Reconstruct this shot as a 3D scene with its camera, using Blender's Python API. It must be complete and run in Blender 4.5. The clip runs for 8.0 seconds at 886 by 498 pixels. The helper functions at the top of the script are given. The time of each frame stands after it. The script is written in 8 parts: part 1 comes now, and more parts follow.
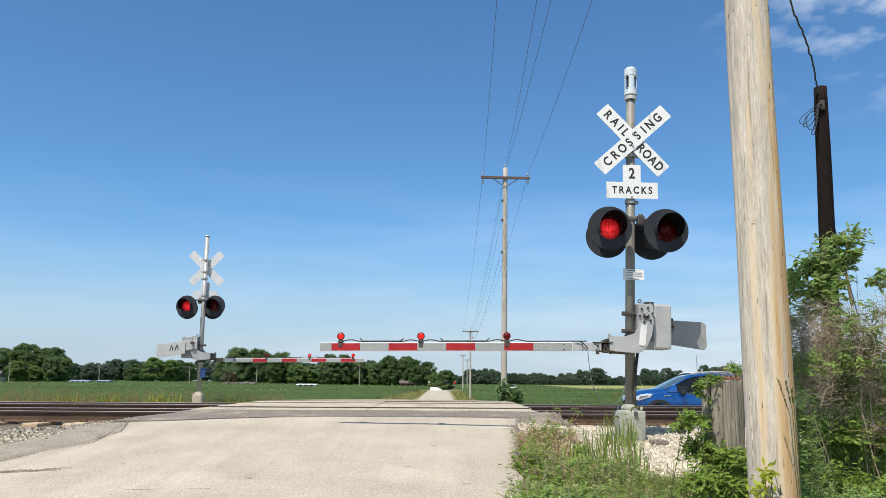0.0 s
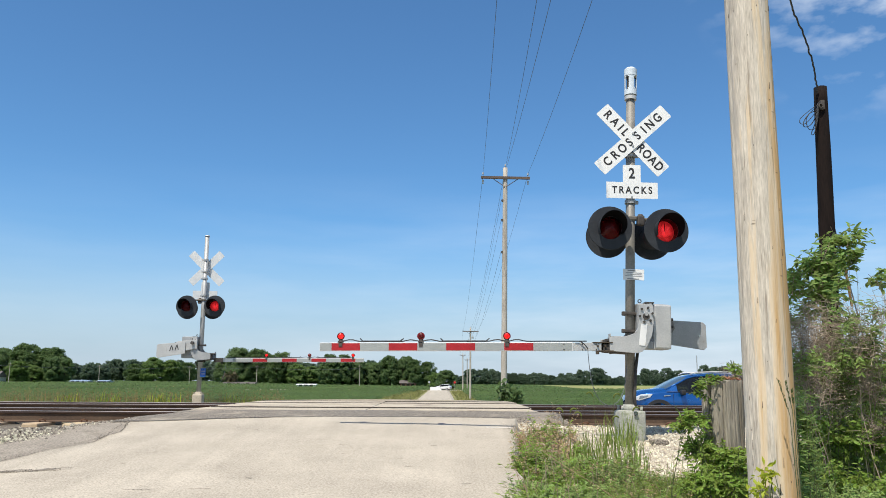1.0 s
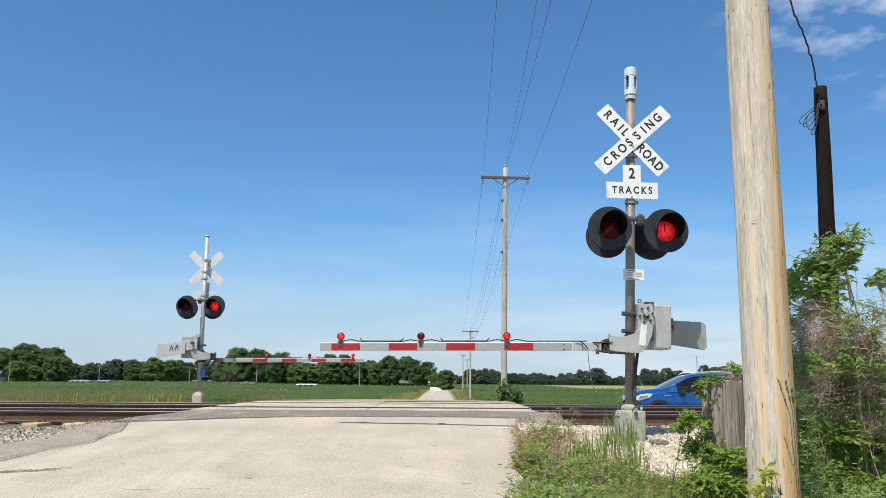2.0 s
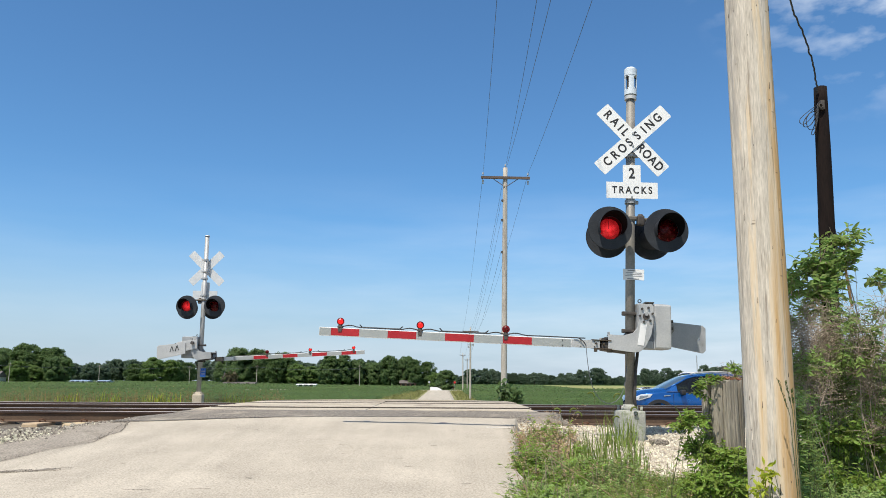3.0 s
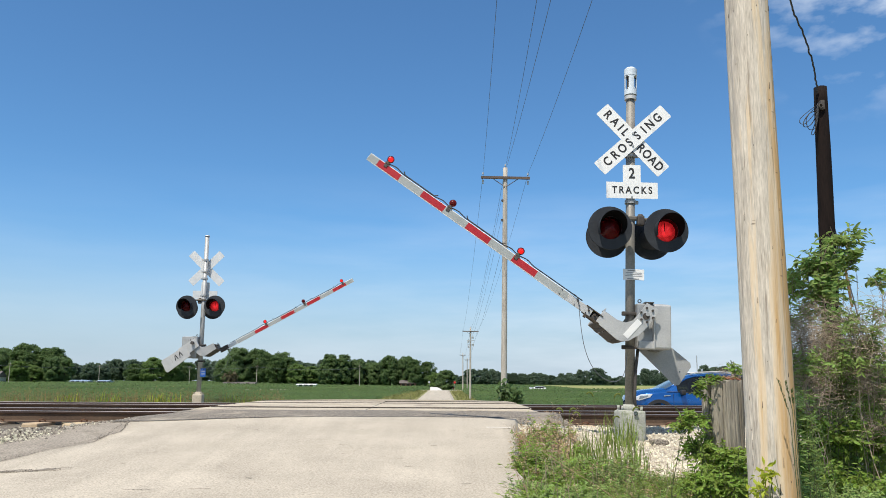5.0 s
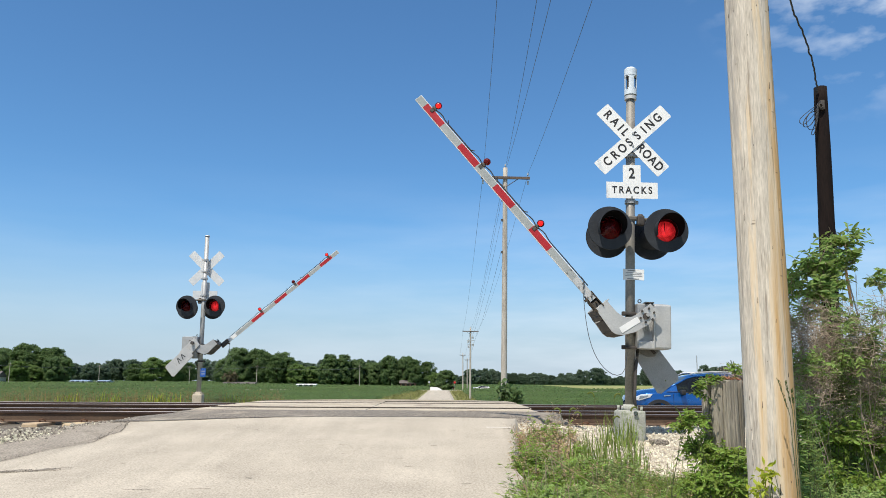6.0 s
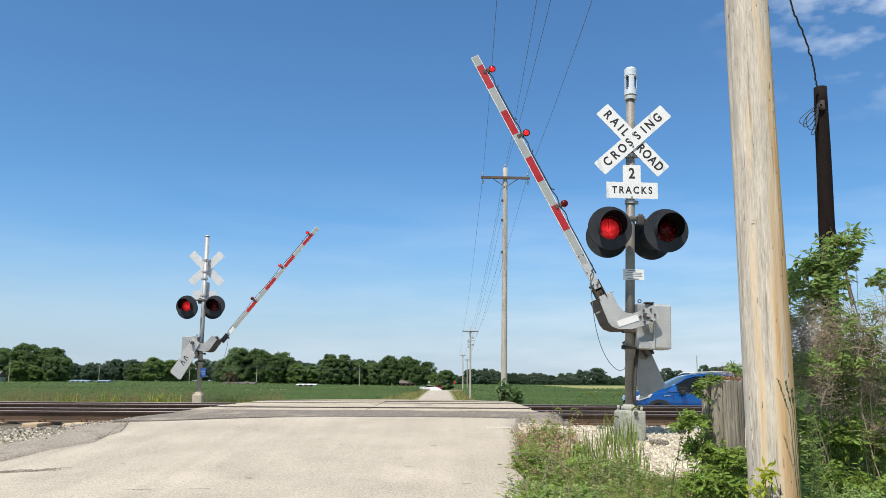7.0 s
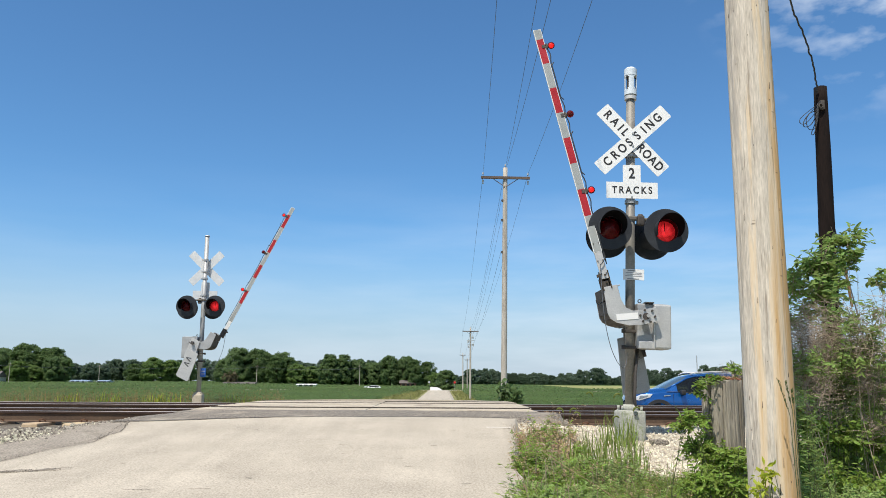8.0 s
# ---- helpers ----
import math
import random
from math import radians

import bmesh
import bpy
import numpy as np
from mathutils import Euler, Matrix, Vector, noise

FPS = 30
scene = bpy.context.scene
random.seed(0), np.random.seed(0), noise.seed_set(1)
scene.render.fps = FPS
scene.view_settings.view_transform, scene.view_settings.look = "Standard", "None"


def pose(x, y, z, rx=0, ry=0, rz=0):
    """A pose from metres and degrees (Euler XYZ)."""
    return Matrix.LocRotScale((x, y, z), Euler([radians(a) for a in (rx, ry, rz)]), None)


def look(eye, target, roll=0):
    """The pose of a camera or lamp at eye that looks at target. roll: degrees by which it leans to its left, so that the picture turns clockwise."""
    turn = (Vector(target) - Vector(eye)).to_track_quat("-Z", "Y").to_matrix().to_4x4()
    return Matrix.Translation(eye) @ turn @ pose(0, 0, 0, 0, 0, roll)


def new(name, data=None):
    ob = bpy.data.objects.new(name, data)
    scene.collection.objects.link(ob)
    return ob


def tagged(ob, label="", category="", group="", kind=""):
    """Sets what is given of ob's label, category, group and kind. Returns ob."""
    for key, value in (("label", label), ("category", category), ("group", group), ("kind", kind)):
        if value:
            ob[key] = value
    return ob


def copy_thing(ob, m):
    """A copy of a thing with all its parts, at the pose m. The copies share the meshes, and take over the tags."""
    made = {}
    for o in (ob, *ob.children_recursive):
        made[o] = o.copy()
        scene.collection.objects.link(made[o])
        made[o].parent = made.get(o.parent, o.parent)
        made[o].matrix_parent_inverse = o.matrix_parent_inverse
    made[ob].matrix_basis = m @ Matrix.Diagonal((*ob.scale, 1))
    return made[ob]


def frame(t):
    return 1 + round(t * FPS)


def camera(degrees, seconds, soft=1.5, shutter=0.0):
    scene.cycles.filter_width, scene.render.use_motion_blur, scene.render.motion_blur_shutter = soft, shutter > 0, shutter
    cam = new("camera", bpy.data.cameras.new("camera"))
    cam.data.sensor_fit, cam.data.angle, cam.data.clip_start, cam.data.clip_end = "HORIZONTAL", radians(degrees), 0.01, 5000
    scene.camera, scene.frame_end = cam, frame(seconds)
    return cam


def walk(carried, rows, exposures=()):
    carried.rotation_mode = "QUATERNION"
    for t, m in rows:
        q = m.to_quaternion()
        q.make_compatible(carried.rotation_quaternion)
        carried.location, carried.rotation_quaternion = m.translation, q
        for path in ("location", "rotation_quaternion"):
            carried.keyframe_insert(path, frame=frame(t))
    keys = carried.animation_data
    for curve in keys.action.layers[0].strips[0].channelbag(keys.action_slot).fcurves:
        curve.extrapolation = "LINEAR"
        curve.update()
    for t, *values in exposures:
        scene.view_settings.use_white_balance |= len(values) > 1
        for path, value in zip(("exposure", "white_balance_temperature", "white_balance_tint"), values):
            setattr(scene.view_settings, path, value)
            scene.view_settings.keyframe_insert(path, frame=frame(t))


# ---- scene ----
cam = camera(60.29, 8.0, soft=0.5)
EYE = pose(0, 0, 1.5, 90 + 9.96) @ pose(0, 0, 0, 0, 0, 0.33)
walk(cam, [(0.0, EYE), (8.0, EYE)])
scene.view_settings.exposure = 0.16

# ---- world, sun ----
SUN_ELEV, SUN_AZ = radians(62), radians(207)      # azimuth clockwise from +Y
world = bpy.data.worlds.new("world")
scene.world = world
world.use_nodes = True


def build_world():
    nt = world.node_tree
    N, L = nt.nodes, nt.links
    bg = N["Background"]
    sky = N.new("ShaderNodeTexSky")
    sky.sky_type = "NISHITA"
    sky.sun_disc = False
    sky.sun_elevation, sky.sun_rotation = SUN_ELEV, SUN_AZ
    sky.altitude, sky.air_density, sky.dust_density, sky.ozone_density = 200, 1.0, 0.6, 3.0
    co = N.new("ShaderNodeTexCoord")
    sep = N.new("ShaderNodeSeparateXYZ")
    L.new(co.outputs["Generated"], sep.inputs[0])
    # thin high cloud: stretched along the horizon, fading out overhead
    mp = N.new("ShaderNodeMapping")
    mp.inputs["Scale"].default_value = (2.2, 2.2, 13.0)
    mp.inputs["Location"].default_value = (0.35, 0.1, 0.3)
    L.new(co.outputs["Generated"], mp.inputs[0])
    nz = N.new("ShaderNodeTexNoise")
    nz.inputs["Scale"].default_value, nz.inputs["Detail"].default_value = 1.6, 5.0
    nz.inputs["Roughness"].default_value = 0.55
    L.new(mp.outputs[0], nz.inputs["Vector"])
    veil = N.new("ShaderNodeMapRange")
    veil.inputs[1].default_value, veil.inputs[2].default_value = 0.38, 0.76
    veil.inputs[3].default_value, veil.inputs[4].default_value = 0.0, 0.40
    L.new(nz.outputs["Fac"], veil.inputs[0])
    low = N.new("ShaderNodeMapRange")
    low.inputs[1].default_value, low.inputs[2].default_value = 0.0, 0.27
    low.inputs[3].default_value, low.inputs[4].default_value = 1.0, 0.0
    L.new(sep.outputs["Z"], low.inputs[0])
    m1 = N.new("ShaderNodeMath")
    m1.operation = "MULTIPLY"
    L.new(veil.outputs[0], m1.inputs[0])
    L.new(low.outputs[0], m1.inputs[1])
    side = N.new("ShaderNodeMapRange")
    side.inputs[1].default_value, side.inputs[2].default_value = -0.35, 0.35
    side.inputs[3].default_value, side.inputs[4].default_value = 0.42, 2.0
    L.new(sep.outputs["X"], side.inputs[0])
    m0 = N.new("ShaderNodeMath")
    m0.operation = "MULTIPLY"
    L.new(low.outputs[0], m0.inputs[0])
    L.new(side.outputs[0], m0.inputs[1])
    L.new(m0.outputs[0], m1.inputs[1])
    # small fair-weather puffs in one part of the sky
    aim = N.new("ShaderNodeVectorMath")
    aim.operation = "DISTANCE"
    L.new(co.outputs["Generated"], aim.inputs[0])
    aim.inputs[1].default_value = (0.47, 0.75, 0.48)
    near = N.new("ShaderNodeMapRange")
    near.inputs[1].default_value, near.inputs[2].default_value = 0.03, 0.21
    near.inputs[3].default_value, near.inputs[4].default_value = 1.0, 0.0
    L.new(aim.outputs["Value"], near.inputs[0])
    mp2 = N.new("ShaderNodeMapping")
    mp2.inputs["Scale"].default_value = (9, 9, 19)
    L.new(co.outputs["Generated"], mp2.inputs[0])
    nz2 = N.new("ShaderNodeTexNoise")
    nz2.inputs["Scale"].default_value, nz2.inputs["Detail"].default_value = 1.7, 6.0
    L.new(mp2.outputs[0], nz2.inputs["Vector"])
    puff = N.new("ShaderNodeMapRange")
    puff.inputs[1].default_value, puff.inputs[2].default_value = 0.50, 0.72
    puff.inputs[3].default_value, puff.inputs[4].default_value = 0.0, 0.85
    L.new(nz2.outputs["Fac"], puff.inputs[0])
    m2 = N.new("ShaderNodeMath")
    m2.operation = "MULTIPLY"
    L.new(puff.outputs[0], m2.inputs[0])
    L.new(near.outputs[0], m2.inputs[1])
    mx = N.new("ShaderNodeMath")
    mx.operation = "MAXIMUM"
    L.new(m1.outputs[0], mx.inputs[0])
    L.new(m2.outputs[0], mx.inputs[1])
    tint = N.new("ShaderNodeMix")
    tint.data_type, tint.blend_type = "RGBA", "MULTIPLY"
    tint.inputs[0].default_value = 1.0
    L.new(sky.outputs[0], tint.inputs[6])
    # deep blue away from the sun, paler round it
    aim_sun = N.new("ShaderNodeVectorMath")
    aim_sun.operation = "DOT_PRODUCT"
    L.new(co.outputs["Generated"], aim_sun.inputs[0])
    aim_sun.inputs[1].default_value = (math.sin(SUN_AZ) * math.cos(SUN_ELEV), math.cos(SUN_AZ) * math.cos(SUN_ELEV), math.sin(SUN_ELEV))
    glare = N.new("ShaderNodeMapRange")
    glare.interpolation_type = "SMOOTHSTEP"
    glare.inputs[1].default_value, glare.inputs[2].default_value = 0.12, 0.75
    L.new(aim_sun.outputs["Value"], glare.inputs[0])
    hue = N.new("ShaderNodeMix")
    hue.data_type = "RGBA"
    L.new(glare.outputs[0], hue.inputs[0])
    hue.inputs[6].default_value = (0.60, 0.925, 1.115, 1)
    hue.inputs[7].default_value = (1.05, 1.0, 0.90, 1)
    L.new(hue.outputs[2], tint.inputs[7])
    mix = N.new("ShaderNodeMix")
    mix.data_type = "RGBA"
    L.new(mx.outputs[0], mix.inputs[0])
    L.new(tint.outputs[2], mix.inputs[6])
    mix.inputs[7].default_value = (6.6, 7.2, 7.9, 1)
    # pale haze low over the horizon
    hz = N.new("ShaderNodeMapRange")
    hz.interpolation_type = "SMOOTHSTEP"
    hz.inputs[1].default_value, hz.inputs[2].default_value = -0.02, 0.225
    hz.inputs[3].default_value, hz.inputs[4].default_value = 0.95, 0.0
    L.new(sep.outputs["Z"], hz.inputs[0])
    haze = N.new("ShaderNodeMix")
    haze.data_type = "RGBA"
    haze.inputs[7].default_value = (3.75, 4.50, 5.30, 1)
    L.new(hz.outputs[0], haze.inputs[0])
    L.new(tint.outputs[2], haze.inputs[6])
    L.new(haze.outputs[2], mix.inputs[6])
    L.new(mix.outputs[2], bg.inputs["Color"])
    bg.inputs["Strength"].default_value = 0.122


build_world()
sun = new("sun", bpy.data.lights.new("sun", "SUN"))
sun.data.energy, sun.data.angle, sun.data.color = 4.5, radians(0.53), (1.0, 0.935, 0.835)
SUN_DIR = Vector((math.sin(SUN_AZ) * math.cos(SUN_ELEV), math.cos(SUN_AZ) * math.cos(SUN_ELEV), math.sin(SUN_ELEV)))
sun.matrix_world = look(SUN_DIR * 50, (0, 0, 0))


# ---- materials ----
def surf(name, c1, c2, scale=8.0, rough=0.7, metal=0.0, bump=0.15, stretch=(1, 1, 1), fine=9.0, c3=None, spot=0.62,
         spot_scale=2.3, island=0.0, obj=0.0, spec=0.5, dist=0.01, grain=0.45):
    """A two-scale procedural surface: c1 to c2 by grain, c3 in patches of their own."""
    m = bpy.data.materials.new(name)
    m.use_nodes = True
    N, L = m.node_tree.nodes, m.node_tree.links
    b = N["Principled BSDF"]
    co = N.new("ShaderNodeTexCoord")
    mp = N.new("ShaderNodeMapping")
    mp.inputs["Scale"].default_value = stretch
    L.new(co.outputs["Object"], mp.inputs[0])
    n1 = N.new("ShaderNodeTexNoise")
    n1.inputs["Scale"].default_value, n1.inputs["Detail"].default_value = scale, 6.0
    L.new(mp.outputs[0], n1.inputs["Vector"])
    n2 = N.new("ShaderNodeTexNoise")
    n2.inputs["Scale"].default_value, n2.inputs["Detail"].default_value = scale * fine, 3.0
    L.new(mp.outputs[0], n2.inputs["Vector"])
    both = N.new("ShaderNodeMix")
    both.inputs[0].default_value = grain
    L.new(n1.outputs["Fac"], both.inputs[2])
    L.new(n2.outputs["Fac"], both.inputs[3])
    rmp = N.new("ShaderNodeMapRange")
    rmp.inputs[1].default_value, rmp.inputs[2].default_value = 0.32, 0.68
    L.new(both.outputs[0], rmp.inputs[0])
    mix = N.new("ShaderNodeMix")
    mix.data_type = "RGBA"
    mix.inputs[6].default_value, mix.inputs[7].default_value = (*c1, 1), (*c2, 1)
    L.new(rmp.outputs[0], mix.inputs[0])
    out = mix.outputs[2]
    if c3:
        n3 = N.new("ShaderNodeTexNoise")
        n3.inputs["Scale"].default_value, n3.inputs["Detail"].default_value = spot_scale, 7.0
        n3.inputs["Roughness"].default_value = 0.65
        L.new(mp.outputs[0], n3.inputs["Vector"])
        r3 = N.new("ShaderNodeMapRange")
        r3.inputs[1].default_value, r3.inputs[2].default_value = spot - 0.06, spot + 0.08
        L.new(n3.outputs["Fac"], r3.inputs[0])
        mx3 = N.new("ShaderNodeMix")
        mx3.data_type = "RGBA"
        mx3.inputs[7].default_value = (*c3, 1)
        L.new(r3.outputs[0], mx3.inputs[0])
        L.new(out, mx3.inputs[6])
        out = mx3.outputs[2]
    if island or obj:
        hv = N.new("ShaderNodeHueSaturation")
        src = N.new("ShaderNodeNewGeometry").outputs["Random Per Island"] if island else N.new("ShaderNodeObjectInfo").outputs["Random"]
        amt = island or obj
        rv = N.new("ShaderNodeMapRange")
        rv.inputs[3].default_value, rv.inputs[4].default_value = 1 - amt, 1 + amt
        L.new(src, rv.inputs[0])
        L.new(rv.outputs[0], hv.inputs["Value"])
        rh = N.new("ShaderNodeMapRange")
        rh.inputs[3].default_value, rh.inputs[4].default_value = 0.5 - amt * 0.05, 0.5 + amt * 0.05
        L.new(src, rh.inputs[0])
        L.new(rh.outputs[0], hv.inputs["Hue"])
        L.new(out, hv.inputs["Color"])
        out = hv.outputs[0]
    L.new(out, b.inputs["Base Color"])
    b.inputs["Metallic"].default_value = metal
    b.inputs["Specular IOR Level"].default_value = spec
    rr = N.new("ShaderNodeMapRange")
    rr.inputs[3].default_value, rr.inputs[4].default_value = max(0.02, rough - 0.12), min(1.0, rough + 0.12)
    L.new(n1.outputs["Fac"], rr.inputs[0])
    L.new(rr.outputs[0], b.inputs["Roughness"])
    if bump:
        bp = N.new("ShaderNodeBump")
        bp.inputs["Strength"].default_value, bp.inputs["Distance"].default_value = bump, dist
        L.new(both.outputs[0], bp.inputs["Height"])
        L.new(bp.outputs[0], b.inputs["Normal"])
    return m


def leafy(name, c1, c2, thin=0.35, vary=0.3, scale=0.35):
    """Leaves: varied from leaf to leaf and clump to clump, letting some light through."""
    m = surf(name, c1, c2, scale=scale, rough=0.55, bump=0, fine=14, island=vary, spec=0.3)
    N, L = m.node_tree.nodes, m.node_tree.links
    b = N["Principled BSDF"]
    src = b.inputs["Base Color"].links[0].from_socket
    tr = N.new("ShaderNodeBsdfTranslucent")
    L.new(src, tr.inputs["Color"])
    mix = N.new("ShaderNodeMixShader")
    mix.inputs[0].default_value = thin
    L.new(b.outputs[0], mix.inputs[1])
    L.new(tr.outputs[0], mix.inputs[2])
    L.new(mix.outputs[0], N["Material Output"].inputs["Surface"])
    return m


def glow(name, col, power):
    m = bpy.data.materials.new(name)
    m.use_nodes = True
    b = m.node_tree.nodes["Principled BSDF"]
    b.inputs["Base Color"].default_value = (*col, 1)
    b.inputs["Emission Color"].default_value = (*col, 1)
    b.inputs["Emission Strength"].default_value = power
    return m


def lit_bowl(name, col, centre, edge, radius):
    """A lit lamp bowl: brightest round the bulb, fading to its rim."""
    m = glow(name, col, edge)
    N, L = m.node_tree.nodes, m.node_tree.links
    co = N.new("ShaderNodeTexCoord")
    ln = N.new("ShaderNodeVectorMath")
    ln.operation = "LENGTH"
    L.new(co.outputs["Object"], ln.inputs[0])
    mr = N.new("ShaderNodeMapRange")
    mr.interpolation_type = "SMOOTHSTEP"
    mr.inputs[1].default_value, mr.inputs[2].default_value = radius * 0.1, radius
    mr.inputs[3].default_value, mr.inputs[4].default_value = centre, edge
    L.new(ln.outputs["Value"], mr.inputs[0])
    L.new(mr.outputs[0], N["Principled BSDF"].inputs["Emission Strength"])
    return m


def red_lens(name, col, rough=0.25, clear=0.75):
    """Coloured moulded lens: light passes through it tinted; its face has a fine moulded grid."""
    m = bpy.data.materials.new(name)
    m.use_nodes = True
    N, L = m.node_tree.nodes, m.node_tree.links
    b = N["Principled BSDF"]
    b.inputs["Base Color"].default_value = (col[0] * 0.20, col[1] * 0.35, col[2] * 0.45, 1)
    b.inputs["Roughness"].default_value = rough
    co = N.new("ShaderNodeTexCoord")
    vo = N.new("ShaderNodeTexVoronoi")
    vo.voronoi_dimensions = "2D"
    vo.inputs["Scale"].default_value = 64
    turn = N.new("ShaderNodeMapping")
    turn.inputs["Rotation"].default_value = (radians(-90), 0, radians(0))
    L.new(co.outputs["Object"], turn.inputs[0])
    vo.inputs["Randomness"].default_value = 0.1
    L.new(turn.outputs[0], vo.inputs["Vector"])
    bp = N.new("ShaderNodeBump")
    bp.inputs["Strength"].default_value, bp.inputs["Distance"].default_value = 0.5, 0.004
    L.new(vo.outputs["Distance"], bp.inputs["Height"])
    L.new(bp.outputs[0], b.inputs["Normal"])
    tr = N.new("ShaderNodeBsdfTransparent")
    cr = N.new("ShaderNodeMix")
    cr.data_type = "RGBA"
    rg = N.new("ShaderNodeMapRange")
    rg.inputs[1].default_value, rg.inputs[2].default_value = 0.25, 0.60
    L.new(vo.outputs["Distance"], rg.inputs[0])
    L.new(rg.outputs[0], cr.inputs[0])
    cr.inputs[6].default_value = (col[0], col[1] + 0.24, col[2] + 0.26, 1)
    cr.inputs[7].default_value = (col[0] * 0.22, col[1] * 0.2, col[2] * 0.2, 1)
    L.new(cr.outputs[2], tr.inputs["Color"])
    mix = N.new("ShaderNodeMixShader")
    mix.inputs[0].default_value = clear
    L.new(b.outputs[0], mix.inputs[1])
    L.new(tr.outputs[0], mix.inputs[2])
    L.new(mix.outputs[0], N["Material Output"].inputs["Surface"])
    return m


def clear_glass(name, tint, clear=0.6):
    m = bpy.data.materials.new(name)
    m.use_nodes = True
    N, L = m.node_tree.nodes, m.node_tree.links
    b = N["Principled BSDF"]
    b.inputs["Base Color"].default_value = (0.01, 0.012, 0.015, 1)
    b.inputs["Roughness"].default_value = 0.03
    b.inputs["Specular IOR Level"].default_value = 0.7
    tr = N.new("ShaderNodeBsdfTransparent")
    tr.inputs["Color"].default_value = (*tint, 1)
    mix = N.new("ShaderNodeMixShader")
    mix.inputs[0].default_value = clear
    L.new(b.outputs[0], mix.inputs[1])
    L.new(tr.outputs[0], mix.inputs[2])
    L.new(mix.outputs[0], N["Material Output"].inputs["Surface"])
    return m


def paint(name, col, rough=0.25, coat=1.0):
    m = surf(name, col, tuple(c * 0.92 for c in col), scale=3, rough=rough, bump=0.0, spec=0.5)
    b = m.node_tree.nodes["Principled BSDF"]
    b.inputs["Coat Weight"].default_value, b.inputs["Coat Roughness"].default_value = coat, 0.05
    return m


def asphalt():
    """Bleached chip-seal: fine grain, faint streaks along the traffic, dark and pale specks."""
    m = surf("road_asphalt", (0.315, 0.277, 0.222), (0.645, 0.577, 0.472), 1.3, 0.95, bump=0.5, fine=48, c3=(0.45, 0.40, 0.318), spot=0.66, spot_scale=1.6, dist=0.006, spec=0.15, grain=0.7)
    N, L = m.node_tree.nodes, m.node_tree.links
    b = N["Principled BSDF"]
    col = b.inputs["Base Color"].links[0].from_socket
    co = N.new("ShaderNodeTexCoord")
    mp = N.new("ShaderNodeMapping")
    mp.inputs["Scale"].default_value = (4.5, 0.10, 1)
    L.new(co.outputs["Object"], mp.inputs[0])
    nz = N.new("ShaderNodeTexNoise")
    nz.inputs["Scale"].default_value, nz.inputs["Detail"].default_value = 1.0, 4.0
    L.new(mp.outputs[0], nz.inputs["Vector"])
    lane = N.new("ShaderNodeMapRange")
    lane.inputs[1].default_value, lane.inputs[2].default_value = 0.3, 0.7
    lane.inputs[3].default_value, lane.inputs[4].default_value = 0.89, 1.0
    L.new(nz.outputs["Fac"], lane.inputs[0])
    hv = N.new("ShaderNodeHueSaturation")
    L.new(lane.outputs[0], hv.inputs["Value"])
    L.new(col, hv.inputs["Color"])
    col = hv.outputs[0]
    for scale, lo, hi, shade, amt in ((36, 0.14, 0.30, (0.16, 0.14, 0.12, 1), 0.6), (40, 0.12, 0.26, (0.74, 0.69, 0.60, 1), 0.35), (9, 0.04, 0.08, (0.12, 0.105, 0.09, 1), 0.8)):
        vo = N.new("ShaderNodeTexVoronoi")
        vo.inputs["Scale"].default_value = scale
        L.new(co.outputs["Object"], vo.inputs["Vector"])
        pick = N.new("ShaderNodeSeparateColor")
        L.new(vo.outputs["Color"], pick.inputs[0])
        few = N.new("ShaderNodeMath")
        few.operation = "GREATER_THAN"
        few.inputs[1].default_value = 0.72
        L.new(pick.outputs[0], few.inputs[0])
        dot = N.new("ShaderNodeMapRange")
        dot.inputs[1].default_value, dot.inputs[2].default_value = hi, lo
        dot.inputs[4].default_value = amt
        L.new(vo.outputs["Distance"], dot.inputs[0])
        both = N.new("ShaderNodeMath")
        both.operation = "MULTIPLY"
        L.new(few.outputs[0], both.inputs[0])
        L.new(dot.outputs[0], both.inputs[1])
        mx = N.new("ShaderNodeMix")
        mx.data_type = "RGBA"
        mx.inputs[7].default_value = shade
        L.new(both.outputs[0], mx.inputs[0])
        L.new(col, mx.inputs[6])
        col = mx.outputs[2]
    L.new(col, b.inputs["Base Color"])
    return m


M_ASPHALT = asphalt()
M_PATCH = surf("shoulder_asphalt", (0.07, 0.061, 0.052), (0.41, 0.365, 0.305), 2.0, 0.95, bump=0.9, fine=22, grain=0.95, c3=(0.40, 0.35, 0.28), spot=0.6, spot_scale=1.5, dist=0.03, spec=0.15)
M_SHOULDER = surf("old_shoulder_asphalt", (0.19, 0.166, 0.138), (0.45, 0.40, 0.332), 1.8, 0.95, bump=0.5, fine=24, grain=0.75, c3=(0.20, 0.175, 0.14), spot=0.58, spot_scale=1.6, dist=0.015, spec=0.15)
M_CRACK = surf("crack_and_gap_shade", (0.045, 0.04, 0.033), (0.14, 0.12, 0.10), 6, 0.95, bump=0.3, spec=0.05)
M_PANEL = surf("crossing_concrete", (0.36, 0.31, 0.24), (0.60, 0.53, 0.42), 2.0, 0.92, bump=0.4, fine=30, spec=0.2, c3=(0.27, 0.22, 0.18), spot=0.62, spot_scale=1.2)
M_GROUND = surf("verge_soil", (0.16, 0.13, 0.085), (0.27, 0.23, 0.16), 2.5, 0.95, bump=0.6, fine=16, c3=(0.10, 0.13, 0.045), spot=0.5, spot_scale=0.9)
